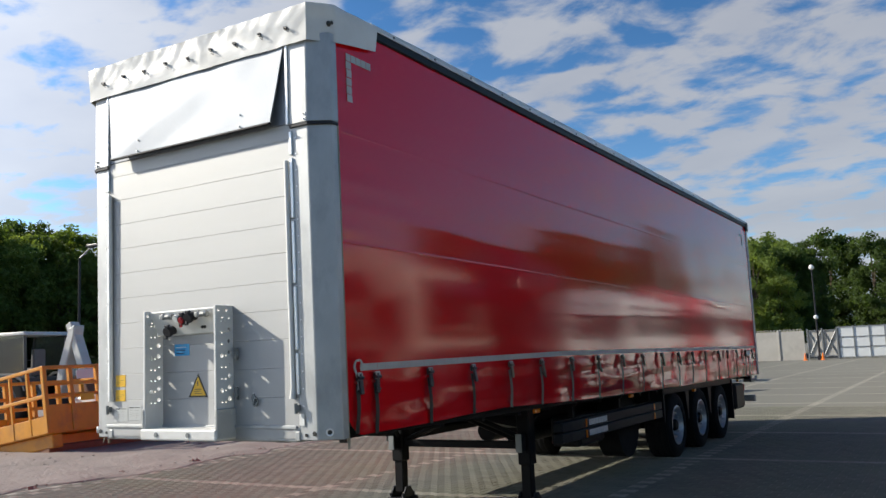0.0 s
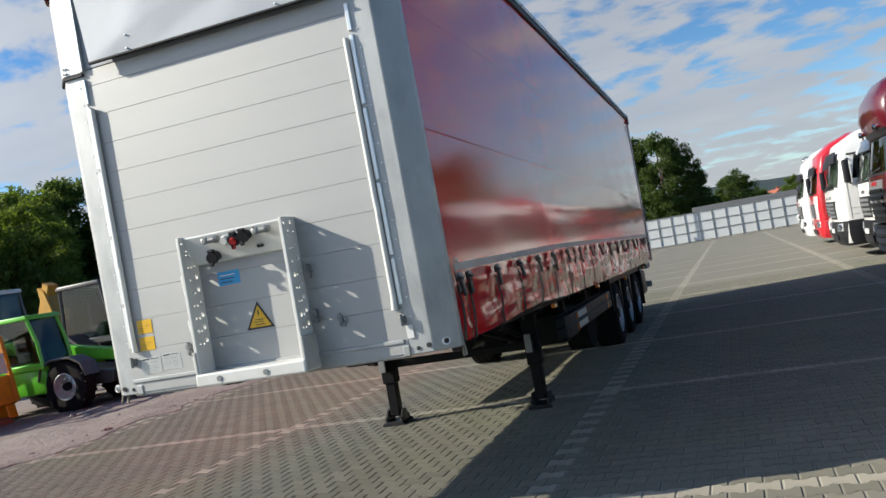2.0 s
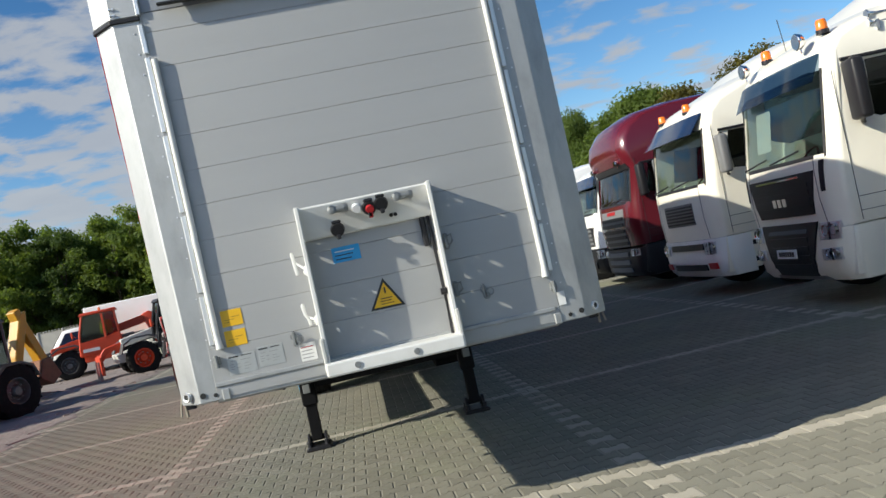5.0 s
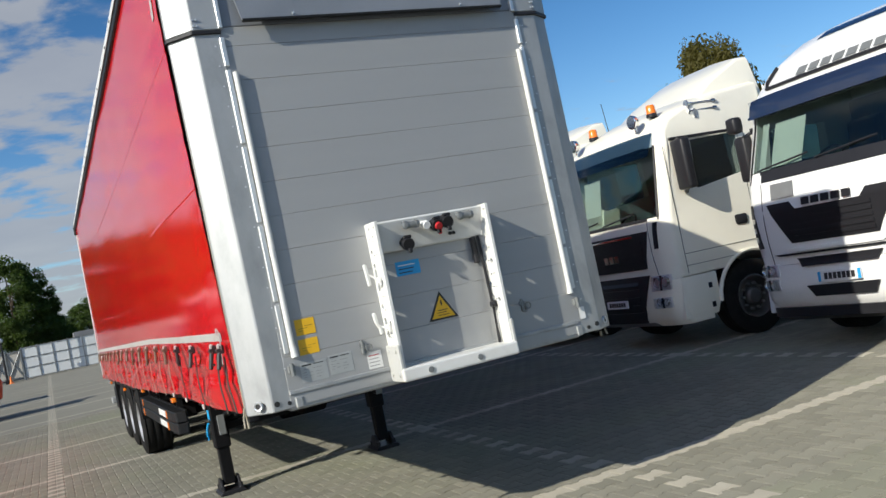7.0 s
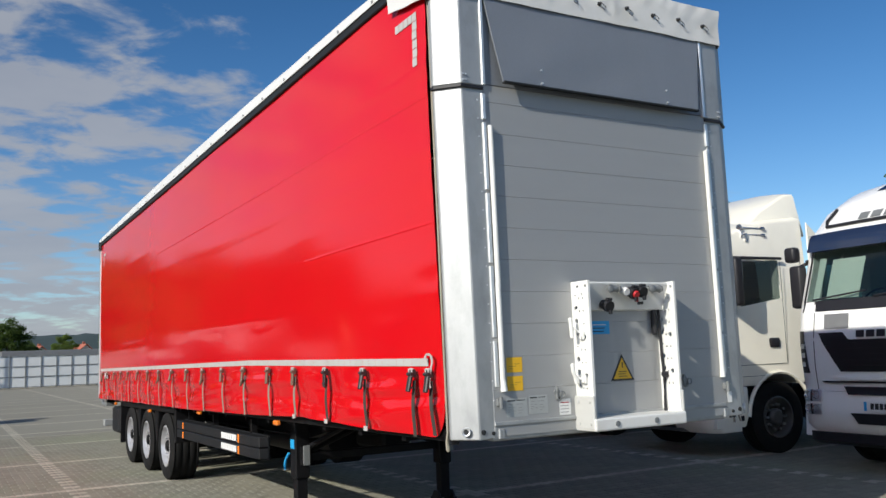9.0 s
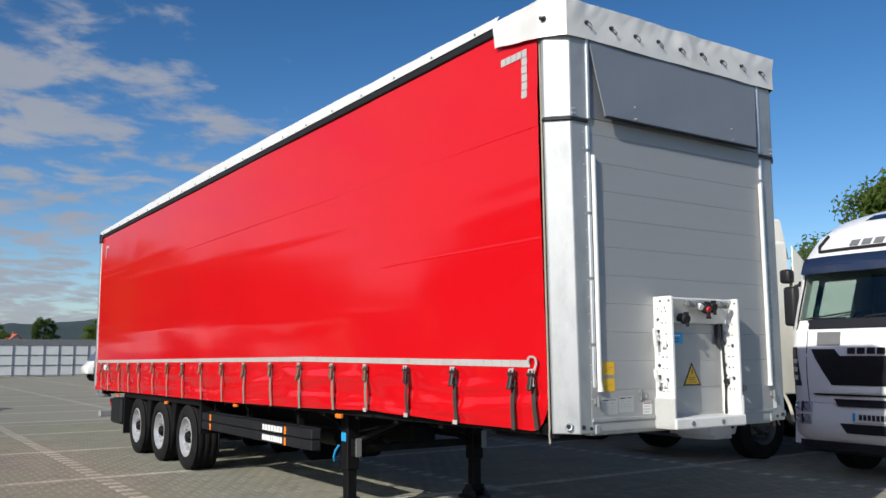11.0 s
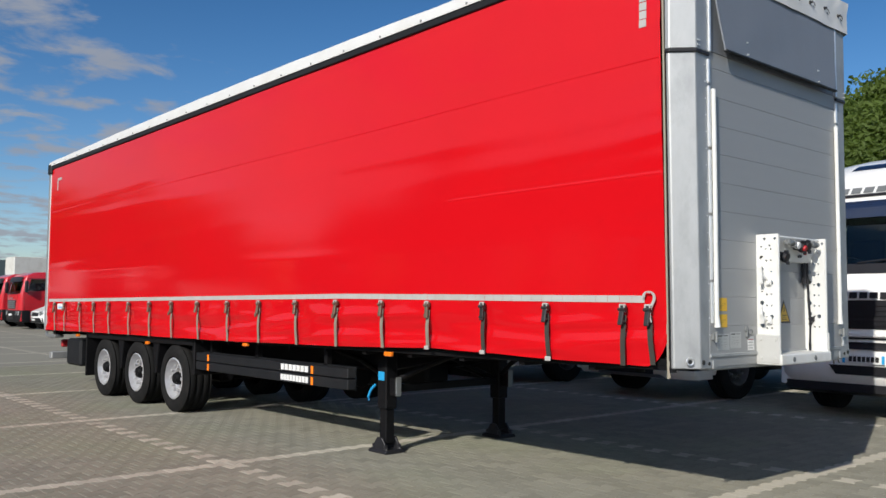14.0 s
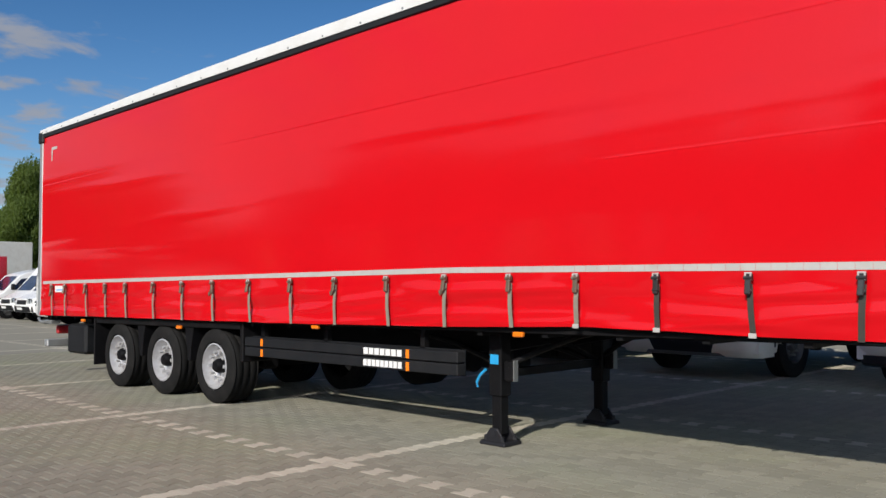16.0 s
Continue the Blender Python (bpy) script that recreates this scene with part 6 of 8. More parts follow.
for s in (-1, 1):
    m2.headlamp(0.78, 1.06, 0.74, 0.94, s)
    m2.patch("fog_lamp", (s * 0.80, s * 1.04), (s * 0.80, s * 1.04), 0.50, 0.60, 0.03, M_REDPART)
b = B()


def visor2(u, v):
    y = -1.08 + 2.16 * u
    return m2.bend(m2.fx(2.96) - 0.02, y, 2.97).lerp(m2.bend(m2.fx(2.68) - 0.20, y, 2.66), v)


sheet_grid(b, 10, 3, visor2, 0.01)
part("sun_visor", b, M_VISOR, m2.root, "dark blue sun visor", True)
m2.wipers(1.88)
m2.mirrors(0.44, 1.95, 2.55, 0.22, True, M_GREY_PLASTIC)
for y in (0.82, -0.30):
    m2.beacon(0.42, y, 3.05)
m2.hull([(1.0, 3.24), (1.55, 3.66), (2.10, 3.88), (2.30, 3.90), (2.40, 3.25)], "roof_spoiler", None, 2.2)
m2.running_gear()

# --- dark red unit with the tall dome roof
P = [(0.05, 0.985), (0.0, 1.4), (0.05, 1.86), (0.20, 2.58), (0.10, 2.74), (0.04, 2.98), (0.10, 3.28), (0.30, 3.54), (0.70, 3.72), (1.4, 3.82), (2.3, 3.84), (2.34, 0.985)]
sc = Cab(pose(5.55, 13.2, 0), "dark red tractor unit with a tall dome roof", M_DARKRED, P, 2.46, (1.90, 2.56))
sc.shell(CAB_WINDOW)
sc.side_bits(CAB_WINDOW, step_mat=M_PLASTIC)
sc.bumper(bumper_profile(0.02, 0.34, 0.94), "bumper", M_PLASTIC, None, (), "black front bumper")
sc.patch("grille", (-0.70, 0.70), (-0.76, 0.76), 0.98, 1.78, 0.010, M_GREY_PLASTIC, label="black slatted grille")
sc.slats(-0.70, 0.70, 1.0, 1.66, 5, M_PLASTIC, 0.032)
sc.bars("badge_bar", -0.28, 0.28, 1.69, 1.76, 6, M_REDPART, 0.02)
sc.slats(-0.66, 0.66, 0.42, 0.92, 3, M_GREY_PLASTIC, 0.036)
for s in (-1, 1):
    sc.headlamp(0.80, 1.12, 0.78, 0.92, s)
    sc.spot(0.06, s * 0.85, 2.72, 0.06)
sc.patch("visor_band", (-1.10, 1.10), (-1.08, 1.08), 2.56, 2.68, 0.02, M_PLASTIC)
sc.wipers(1.92)
sc.mirrors(0.42, 1.95, 2.60, 0.22)
sc.running_gear()


def plain_unit(x, y, label, paint, P, bumper, visor_mat, glass=(1.85, 2.52), grille=M_PLASTIC, spots=False, stripes=None, badge=M_CHROME, beacons=(), high=0.0):
    c = Cab(pose(x, y, 0), label, paint, P, 2.44, glass)
    c.shell(CAB_WINDOW)
    c.side_bits(CAB_WINDOW)
    c.bumper(bumper_profile(0.02, 0.36), "bumper", bumper)
    c.patch("grille", (-0.62, 0.62), (-0.80, 0.80), 1.05, 1.52, 0.010, grille, label="dark grille")
    c.slats(-0.60, 0.60, 1.08, 1.50, 4, M_GREY_PLASTIC, 0.02)
    c.bars("badge_bar", -0.26, 0.26, 1.58, 1.65, 4, badge, 0.012)
    c.patch("air_slot", (-0.6, 0.6), (-0.6, 0.6), 0.50, 0.66, 0.03, M_PLASTIC)
    c.patch("number_plate", (-0.26, 0.26), (-0.26, 0.26), 0.70, 0.81, 0.04, M_LABEL, label="white number plate")
    for s in (-1, 1):
        c.headlamp(0.76, 1.10, 0.74, 0.94, s)
    if visor_mat:
        c.patch("sun_visor", (-1.08, 1.08), (-1.06, 1.06), glass[1] - 0.04, glass[1] + 0.22, 0.10, visor_mat, label="dark sun visor")
    if stripes:
        for k in range(4):
            for s in (-1, 1):
                c.patch("stripe", (s * (0.55 + 0.14 * k), s * (0.62 + 0.14 * k)), (s * (0.70 + 0.12 * k), s * (0.77 + 0.12 * k)), 0.99, 1.78, 0.008, stripes, None, 0.012, 1, 4)
    if spots:
        for y2 in (-0.75, -0.25, 0.25, 0.75):
            c.spot(0.5, y2, P[4][1] + 0.16, 0.09)
    for y2 in beacons:
        c.beacon(0.8, y2, P[5][1] - 0.05)
    c.wipers(glass[0] + 0.02)
    c.mirrors(0.42, 1.92, 2.5, 0.22)
    c.running_gear()
    return c


LOWCAB = [(0.05, 0.985), (0.02, 1.35), (0.04, 1.82), (0.22, 2.55), (0.36, 2.80), (0.8, 2.98), (1.6, 3.02), (2.2, 3.02), (2.24, 0.985)]
MIDCAB = [(0.05, 0.985), (0.02, 1.35), (0.04, 1.82), (0.22, 2.60), (0.34, 2.95), (0.8, 3.2), (1.5, 3.34), (2.2, 3.36), (2.24, 0.985)]
TALLCAB = [(0.05, 0.985), (0.02, 1.35), (0.04, 1.82), (0.23, 2.62), (0.36, 3.10), (0.8, 3.45), (1.4, 3.68), (2.2, 3.74), (2.26, 0.985)]
plain_unit(5.75, 16.3, "low white tractor unit with dark visor", M_TRUCK_WHITE, LOWCAB, M_GUARD, M_VISOR)
plain_unit(5.45, 20.0, "tall white construction unit with black bumper", M_TRUCK_WHITE, MIDCAB, M_PLASTIC, M_PLASTIC)
plain_unit(5.75, 23.6, "white tractor unit with dark visor", M_TRUCK_WHITE, MIDCAB, M_TRUCK_WHITE, M_PLASTIC, beacons=(0.5,))
plain_unit(5.60, 27.2, "red tractor unit with white diagonal stripes", M_TRUCK_RED, TALLCAB, M_TRUCK_RED, M_PLASTIC, stripes=M_TRUCK_WHITE)
plain_unit(5.50, 31.2, "tall white tractor unit with roof spot lamps", M_TRUCK_WHITE, TALLCAB, M_TRUCK_WHITE, M_PLASTIC, spots=True)
plain_unit(6.6, 46.0, "small red lorry cab with dark visor", M_TRUCK_RED, LOWCAB, M_GUARD, M_PLASTIC)
plain_unit(6.8, 50.5, "small red lorry cab with dark visor", M_TRUCK_RED, LOWCAB, M_GUARD, M_PLASTIC)

# --- white panel vans beyond the tractor units
VAN = [(0.05, 0.42), (0.0, 0.62), (0.06, 0.98), (0.72, 1.22), (1.45, 1.98), (1.75, 2.12), (2.6, 2.30), (5.0, 2.32), (5.2, 2.2), (5.25, 0.42)]


def van(x, y, label, tall=0.0):
    pr = [(px, pz + (tall if pz > 2.0 else 0)) for px, pz in VAN]
    c = Cab(pose(x, y, 0), label, M_TRUCK_WHITE, pr, 1.98, (1.30, 1.90), 0.12, "parked panel vans", "panel_van", "van")
    w = c.W / 2
    cuts = []
    for ax in (0.95, 4.2):
        a = B()
        cyl(a, (ax, -w - 0.3, 0.35), (ax, w + 0.3, 0.35), 0.42, 20)
        cuts.append(a)
    c.cab = c.hull(pr, "body", None, None, cuts, "white van body")
    c.patch("windscreen", (-0.82, 0.82), (-0.76, 0.76), 1.30, 1.96, 0.012, M_VISOR, label="dark windscreen")
    c.patch("grille", (-0.5, 0.5), (-0.52, 0.52), 0.74, 0.92, 0.012, M_PLASTIC)
    c.patch("bumper", (-0.92, 0.92), (-0.92, 0.92), 0.43, 0.66, 0.03, M_GUARD, label="dark bumper")
    c.patch("number_plate", (-0.26, 0.26), (-0.26, 0.26), 0.52, 0.62, 0.045, M_LABEL)
    for s in (-1, 1):
        c.headlamp(0.62, 0.90, 0.78, 0.98, s)
        b = B()
        prism(b, [(1.05, 1.32), (1.95, 1.32), (1.95, 1.86), (1.52, 1.84)], "y", s * w - 0.004, s * w + 0.004)
        part("side_window", b, M_VISOR, c.cab, "dark side window")
        for ax in (0.95, 4.2):
            wheel(c.root, ax, s * (w - 0.14), 0.35, 0.22, s, M_RIM_GREY, 0.20)
    c.mirrors(1.15, 1.32, 1.60, 0.16, False)
    return c


van(6.2, 35.6, "white panel van parked beside the tractor units")
van(6.6, 38.6, "white panel van with raised roof", 0.25)
van(6.5, 41.6, "white panel van parked beside the tractor units")

# ---------------------------------------------------------------- machines on the gravel


def cab_frame(parent, x0, x1, y0, y1, z0, z1, mat, roof_mat, lean=0.25, glass=M_GLASS_DARK):
    """A glazed operator's cab: posts, roof, panes and a seat."""
    b = B()
    for x, s in ((x0, 1), (x1, -1)):
        for y in (y0, y1):
            tube(b, [(x, y, z0), (x + s * lean * 0.2, y, z0 + 0.5 * (z1 - z0)), (x + s * lean * (0.8 if s < 0 else 0.3), y, z1)], 0.045, 6)
    box(b, x0 - 0.03, x1 + 0.03, y0 - 0.03, y1 + 0.03, z0 - 0.05, z0 + 0.12, 0.03)
    c = part("cab_frame", b, mat, parent, "glazed operator's cab", True)
    b = B()
    prism(b, [(x0 - 0.05, z1 - 0.02), (x0 + 0.05, z1 + 0.09), (x1 - lean * 0.7, z1 + 0.09), (x1 - lean * 0.5, z1 - 0.02)], "y", y0 - 0.08, y1 + 0.08, 0.03, 2)
    part("cab_roof", b, roof_mat, c, "", True)
    for y in (y0, y1):
        b = B()
        prism(b, [(x0, z0 + 0.1), (x1, z0 + 0.1), (x1 - lean * 0.8, z1), (x0 + 0.06, z1)], "y", y - 0.004, y + 0.004)
        g = part("cab_pane", b, glass, c)
        g.visible_shadow = False
    b = B()
    prism(b, [(x1 - 0.004, z0 + 0.1), (x1 + 0.004, z0 + 0.1), (x1 - lean * 0.8 + 0.004, z1), (x1 - lean * 0.8 - 0.004, z1)], "y", y0, y1)
    g = part("cab_pane", b, glass, c)
    g.visible_shadow = False
    b = B()
    ym = (y0 + y1) / 2
    box(b, x0 + 0.35, x0 + 0.8, ym - 0.24, ym + 0.24, z0 + 0.15, z0 + 0.4, 0.05, 2)
    box(b, x0 + 0.28, x0 + 0.42, ym - 0.22, ym + 0.22, z0 + 0.35, z0 + 0.95, 0.05, 2)
    part("seat", b, M_SEAT, c)
    b = B()
    cyl(b, (x0 + 1.0, ym, z0 + 0.2), (x0 + 0.92, ym, z0 + 0.62), 0.03, 8)
    lathe(b, [(0.15, 0), (0.17, 0.012), (0.15, 0.024), (0.14, 0.012)], "z", 16, (x0 + 0.92, ym, z0 + 0.62), True)
    part("steering_column", b, M_PLASTIC, c)
    return c


def big_tyre(parent, x, y, r, w, s, rim, rr):
    t = wheel(parent, x, y, r, w, s, rim, rr, dish=0.08, nuts=8)
    b = B()
    for i in range(18):
        a = 2 * math.pi * i / 18
        for q in (-1, 1):
            m = Matrix.Rotation(-a, 4, "Y") @ Matrix.Translation((r - 0.005, q * w * 0.22, 0)) @ Matrix.Rotation(q * 0.6, 4, "X")
            box(b, -0.02, 0.022, -w * 0.27, w * 0.27, -0.03, 0.03, 0, 1, m)
    tagged(part("tread", b, M_RUBBER, t), "", "", "", "stuff")
    return t


def telehandler(m, label, body, boom_mat, rim, frame_mat, roof_mat, chassis, carriage, flip=1, wb=1.45, door=None):
    """Facing +x: front wheels at x 1.4, rear at -1.4, cab on the +y or -y side."""
    t = thing("telehandler", m, label, "machine", "machines on the gravel")
    for x in (wb, -wb):
        for s in (-1, 1):
            big_tyre(t, x, s * 0.92, 0.54 if door else 0.60, 0.40, s, rim, 0.32)
            b = B()
            prism(b, [(x - 0.72, 0.80), (x - 0.60, 1.12), (x - 0.3, 1.28), (x + 0.3, 1.28), (x + 0.60, 1.12), (x + 0.72, 0.80), (x + 0.66, 0.80), (x + 0.55, 1.08), (x + 0.27, 1.23), (x - 0.27, 1.23), (x - 0.55, 1.08), (x - 0.66, 0.80)], "y", s * 0.92 - 0.24, s * 0.92 + 0.24, 0.01)
            part("mudguard", b, M_GREY_MACH, t)
    b = B()
    prism(b, [(-2.2, 0.62), (2.1, 0.50), (2.2, 0.80), (0.9, 0.98), (-2.3, 1.0)], "y", -0.55, 0.55, 0.03)
    part("chassis", b, chassis, t)
    b = B()
    prism(b, [(-0.75, 0.50), (0.75, 0.50), (0.80, 1.0), (0.55, 1.18), (-0.80, 1.15)], "y", -1.12 * flip, -0.45 * flip, 0.05, 2)
    part("battery_side_box", b, body, t, "", True)
    b = B()
    prism(b, [(-0.80, 0.55), (0.70, 0.55), (0.95, 1.05), (0.6, 1.35), (-0.85, 1.30)], "y", 0.45 * flip, 1.12 * flip, 0.06, 2)
    part("engine_bonnet", b, body, t, "", True)
    b = B()
    prism(b, [(-2.3, 0.75), (-1.95, 0.72), (-1.6, 1.9), (-1.9, 2.0), (-2.25, 1.7)], "y", -0.40, 0.45, 0.05, 2)
    part("boom_tower", b, body, t, "", True)
    b = B()
    prism(b, [(-2.05, 1.62), (-2.05, 1.95), (1.9, 1.28), (1.9, 1.0)], "y", -0.10, 0.20, 0.02)
    bm_ = part("boom", b, boom_mat, t, "telescopic boom")
    b = B()
    prism(b, [(1.6, 1.06), (1.6, 1.26), (2.45, 1.10), (2.75, 0.75), (2.6, 0.62), (2.35, 0.92)], "y", -0.04, 0.14, 0.02)
    part("boom_head", b, carriage if door else boom_mat, bm_)
    b = B()
    cyl(b, (-1.2, 0.05, 1.25), (0.4, 0.05, 1.15), 0.06, 10)
    cyl(b, (0.4, 0.05, 1.15), (1.3, 0.05, 1.10), 0.035, 10)
    part("lift_ram", b, M_STEEL_GREY, bm_)
    b = B()
    box(b, 2.62, 2.72, -0.62, 0.62, 0.22, 0.85, 0.01)
    box(b, 2.60, 2.66, -0.60, 0.60, 0.80, 0.9, 0.01)
    fc = part("fork_carriage", b, carriage, t, "fork carriage with two forks")
    for s in (-1, 1):
        b = B()
        prism(b, [(2.7, 0.05), (3.85, 0.04), (3.85, 0.06), (2.78, 0.12), (2.78, 0.7), (2.7, 0.7)], "y", s * 0.36 - 0.06, s * 0.36 + 0.06)
        part("fork", b, M_STEEL_GREY, fc)
    lo = 0.80 if door else 1.12
    cf = cab_frame(t, -0.70 if door else -0.55, 0.85 if door else 0.75, min(-1.14 * flip, -0.22 * flip), max(-1.14 * flip, -0.22 * flip), lo, 2.30, frame_mat, roof_mat, 0.35)
    if door:
        b = B()
        prism(b, [(-0.66, 0.84), (0.80, 0.80), (0.86, 1.0), (0.80, 1.28), (-0.1, 1.34), (-0.66, 1.45)], "y", -1.19 * flip - 0.02, -1.19 * flip + 0.02, 0.01)
        part("cab_door", b, door, cf, "black lower door panel")
        b = B()
        box(b, -0.18, -0.10, -1.19 * flip - 0.03, -1.19 * flip + 0.03, 1.3, 2.25, 0.01)
        part("door_pillar", b, door, cf)
        b = B()
        box(b, 0.15, 0.75, -1.215 * flip - 0.004, -1.215 * flip + 0.004, 0.90, 1.02)
        part("badge_bar", b, M_LABEL, cf)
        b = B()
        box(b, -0.45, 0.0, -0.75 * flip - 0.2, -0.75 * flip + 0.2, 1.45, 2.0, 0.08, 2)
        part("jacket", b, M_HIVIS, cf, "bright yellow work jacket on the seat", True)
        b = B()
        lathe(b, [(0.05, 0.0), (0.05, 0.08), (0.03, 0.11), (0.01, 0.115)], "z", 12, (-0.1, -0.7 * flip, 2.39))
        part("beacon_dome", b, M_ORANGE_LENS, cf, "orange beacon", True)
        b = B()
        box(b, 0.98, 1.05, -1.42 * flip - 0.09, -1.42 * flip + 0.09, 1.50, 1.76, 0.03, 2)
        cyl(b, (0.9, -1.16 * flip, 1.55), (1.0, -1.4 * flip, 1.6), 0.015, 6)
        part("mirror", b, M_TELE_RED, cf, "red mirror", True)
    for s in (-1, 1):
        b = B()
        cyl(b, (-2.30, s * 0.75, 1.0), (-2.40, s * 0.75, 1.0), 0.07, 10)
        part("tail_lamp", b, M_REDPART, t)
    return t


telehandler(pose(-11.35, 10.25, 0.0) @ Matrix.Scale(0.88, 4), "lime green telehandler with dark cab", M_GREEN, M_GREEN, M_RIM, M_GREEN, M_GREEN, M_GREY_MACH, M_GREY_MACH, 1, 1.22)
white_tele = telehandler(pose(-6.19, 24.23, 0.0, 0, 0, 203) @ Matrix.Scale(0.93, 4), "white and orange-red telehandler with black cab", M_PALE_MACH, M_PALE_MACH, M_TELE_RED, M_PLASTIC, M_PLASTIC, M_PALE_MACH, M_TELE_RED, -1, 1.39, M_PLASTIC)
b = B()
prism(b, [(-2.62, 0.66), (-2.72, 1.20), (-2.60, 1.46), (-2.38, 1.50), (-2.22, 1.30), (-2.26, 1.05), (-2.34, 0.95), (-2.35, 0.66)], "y", -0.30, 1.02, 0.07, 3)
part("engine_cover", b, M_TELE_RED, white_tele, "orange-red engine cover", True)
b = B()
prism(b, [(-2.35, 1.00), (-2.30, 1.48), (-1.85, 1.56), (-1.05, 1.42), (-0.72, 1.30), (-0.72, 1.22), (-1.40, 1.24), (-2.0, 1.10)], "y", 0.30, 1.08, 0.06, 3)
part("rear_bonnet", b, M_PALE_MACH, white_tele, "white rear bonnet", True)
b = B()
lathe(b, [(0.02, 0.48), (0.24, 0.42), (0.40, 0.25), (0.46, 0.0), (0.46, -0.25)], "z", 16, (-2.05, 0.02, 1.62))
part("boom_pivot_cover", b, M_PALE_MACH, white_tele, "rounded white cover over the boom pivot", True)
telehandler(pose(-10.3, 30.4, 0.0, 0, 0, 196), "red telehandler with dark cab window", M_TELE_RED, M_TELE_RED, M_RIM_GREY, M_TELE_RED, M_TELE_RED, M_GREY_MACH, M_GREY_MACH, -1, 1.3, M_TELE_RED)

# tilted lifting cage
TIP = Matrix.Translation((-11.0, 6.3, 0.42)) @ pose(0, 0, 0, 0, -9, 3)
cage = thing("access_platform", TIP, "orange steel access platform cage with railings", "machine", "machines on the gravel")
CW, CD, CH = 2.1, 2.6, 1.36
b = B()
box(b, -CW, 0, 0, CD, -0.02, 0.06, 0.01)
for x in (-CW, 0):
    box(b, x - 0.02, x + 0.02, 0, CD, 0.0, 0.56, 0.004)
for y in (0, CD):
    box(b, -CW, 0, y - 0.02, y + 0.02, 0.0, 0.34, 0.004)
part("cage_floor", b, M_ORANGE, cage, "orange floor tray with side sheets")
for x in (-CW, 0):
    for y in (0, 0.62, 1.30, 1.95, CD):
        b = B()
        box(b, x - 0.045, x + 0.045, y - 0.045, y + 0.045, 0.0, CH, 0.008)
        part("cage_post", b, M_ORANGE, cage)
for y in (0, CD):
    for x in (-1.55, -1.05, -0.5):
        b = B()
        box(b, x - 0.03, x + 0.03, y - 0.03, y + 0.03, 0.0, CH, 0.006)
        part("cage_post", b, M_ORANGE, cage)
for z in (0.78, 1.02, CH):
    for x in (-CW, 0):
        b = B()
        box(b, x - 0.035, x + 0.035, 0, CD, z - 0.07, z, 0.008)
        part("cage_rail", b, M_ORANGE, cage)
for z in (0.78, CH):
    for y in (0, CD):
        b = B()
        box(b, -CW, 0, y - 0.035, y + 0.035, z - 0.07, z, 0.008)
        part("cage_rail", b, M_ORANGE, cage)
for y0, y1, z0, z1, mt in ((0.75, 1.18, 1.06, 1.25, M_PAPER), (0.8, 1.15, 0.60, 0.74, M_YELLOW), (1.42, 1.85, 0.62, 0.98, M_PALE_MACH), (1.98, 2.52, 0.60, 1.02, M_PALE_MACH)):
    b = B()
    box(b, 0.048, 0.054, y0, y1, z0, z1)
    part("notice_board", b, mt, cage, "notice board on the cage")
b = B()
box(b, -1.7, -0.8, 1.9, 2.45, 0.06, 0.85, 0.05, 2)
part("control_box", b, M_PALE_MACH, cage, "pale control box in the cage")
b = B()
for k in range(3):
    box(b, -CW + 0.2 + 0.65 * k, -CW + 0.5 + 0.65 * k, 0.2, 2.4, -0.24, -0.02, 0.02)
box(b, -CW + 0.05, -0.02, 0.1, 0.35, -0.30, -0.02, 0.02)
box(b, -CW + 0.05, -0.02, 2.3, 2.55, -0.30, -0.02, 0.02)
part("cage_base", b, M_ORANGE, cage)
# dark slab added for the shadow and base structure below the cage
b = B()
prism(b, [(-12.8, 0.0), (-11.1, 0.0), (-11.1, 0.16), (-12.8, 0.12)], "y", 6.4, 8.7, 0.02)
part("timber_skid", b, M_RUST, cage, "dark slab added for the shaded base under the cage", False, TIP.inverted())


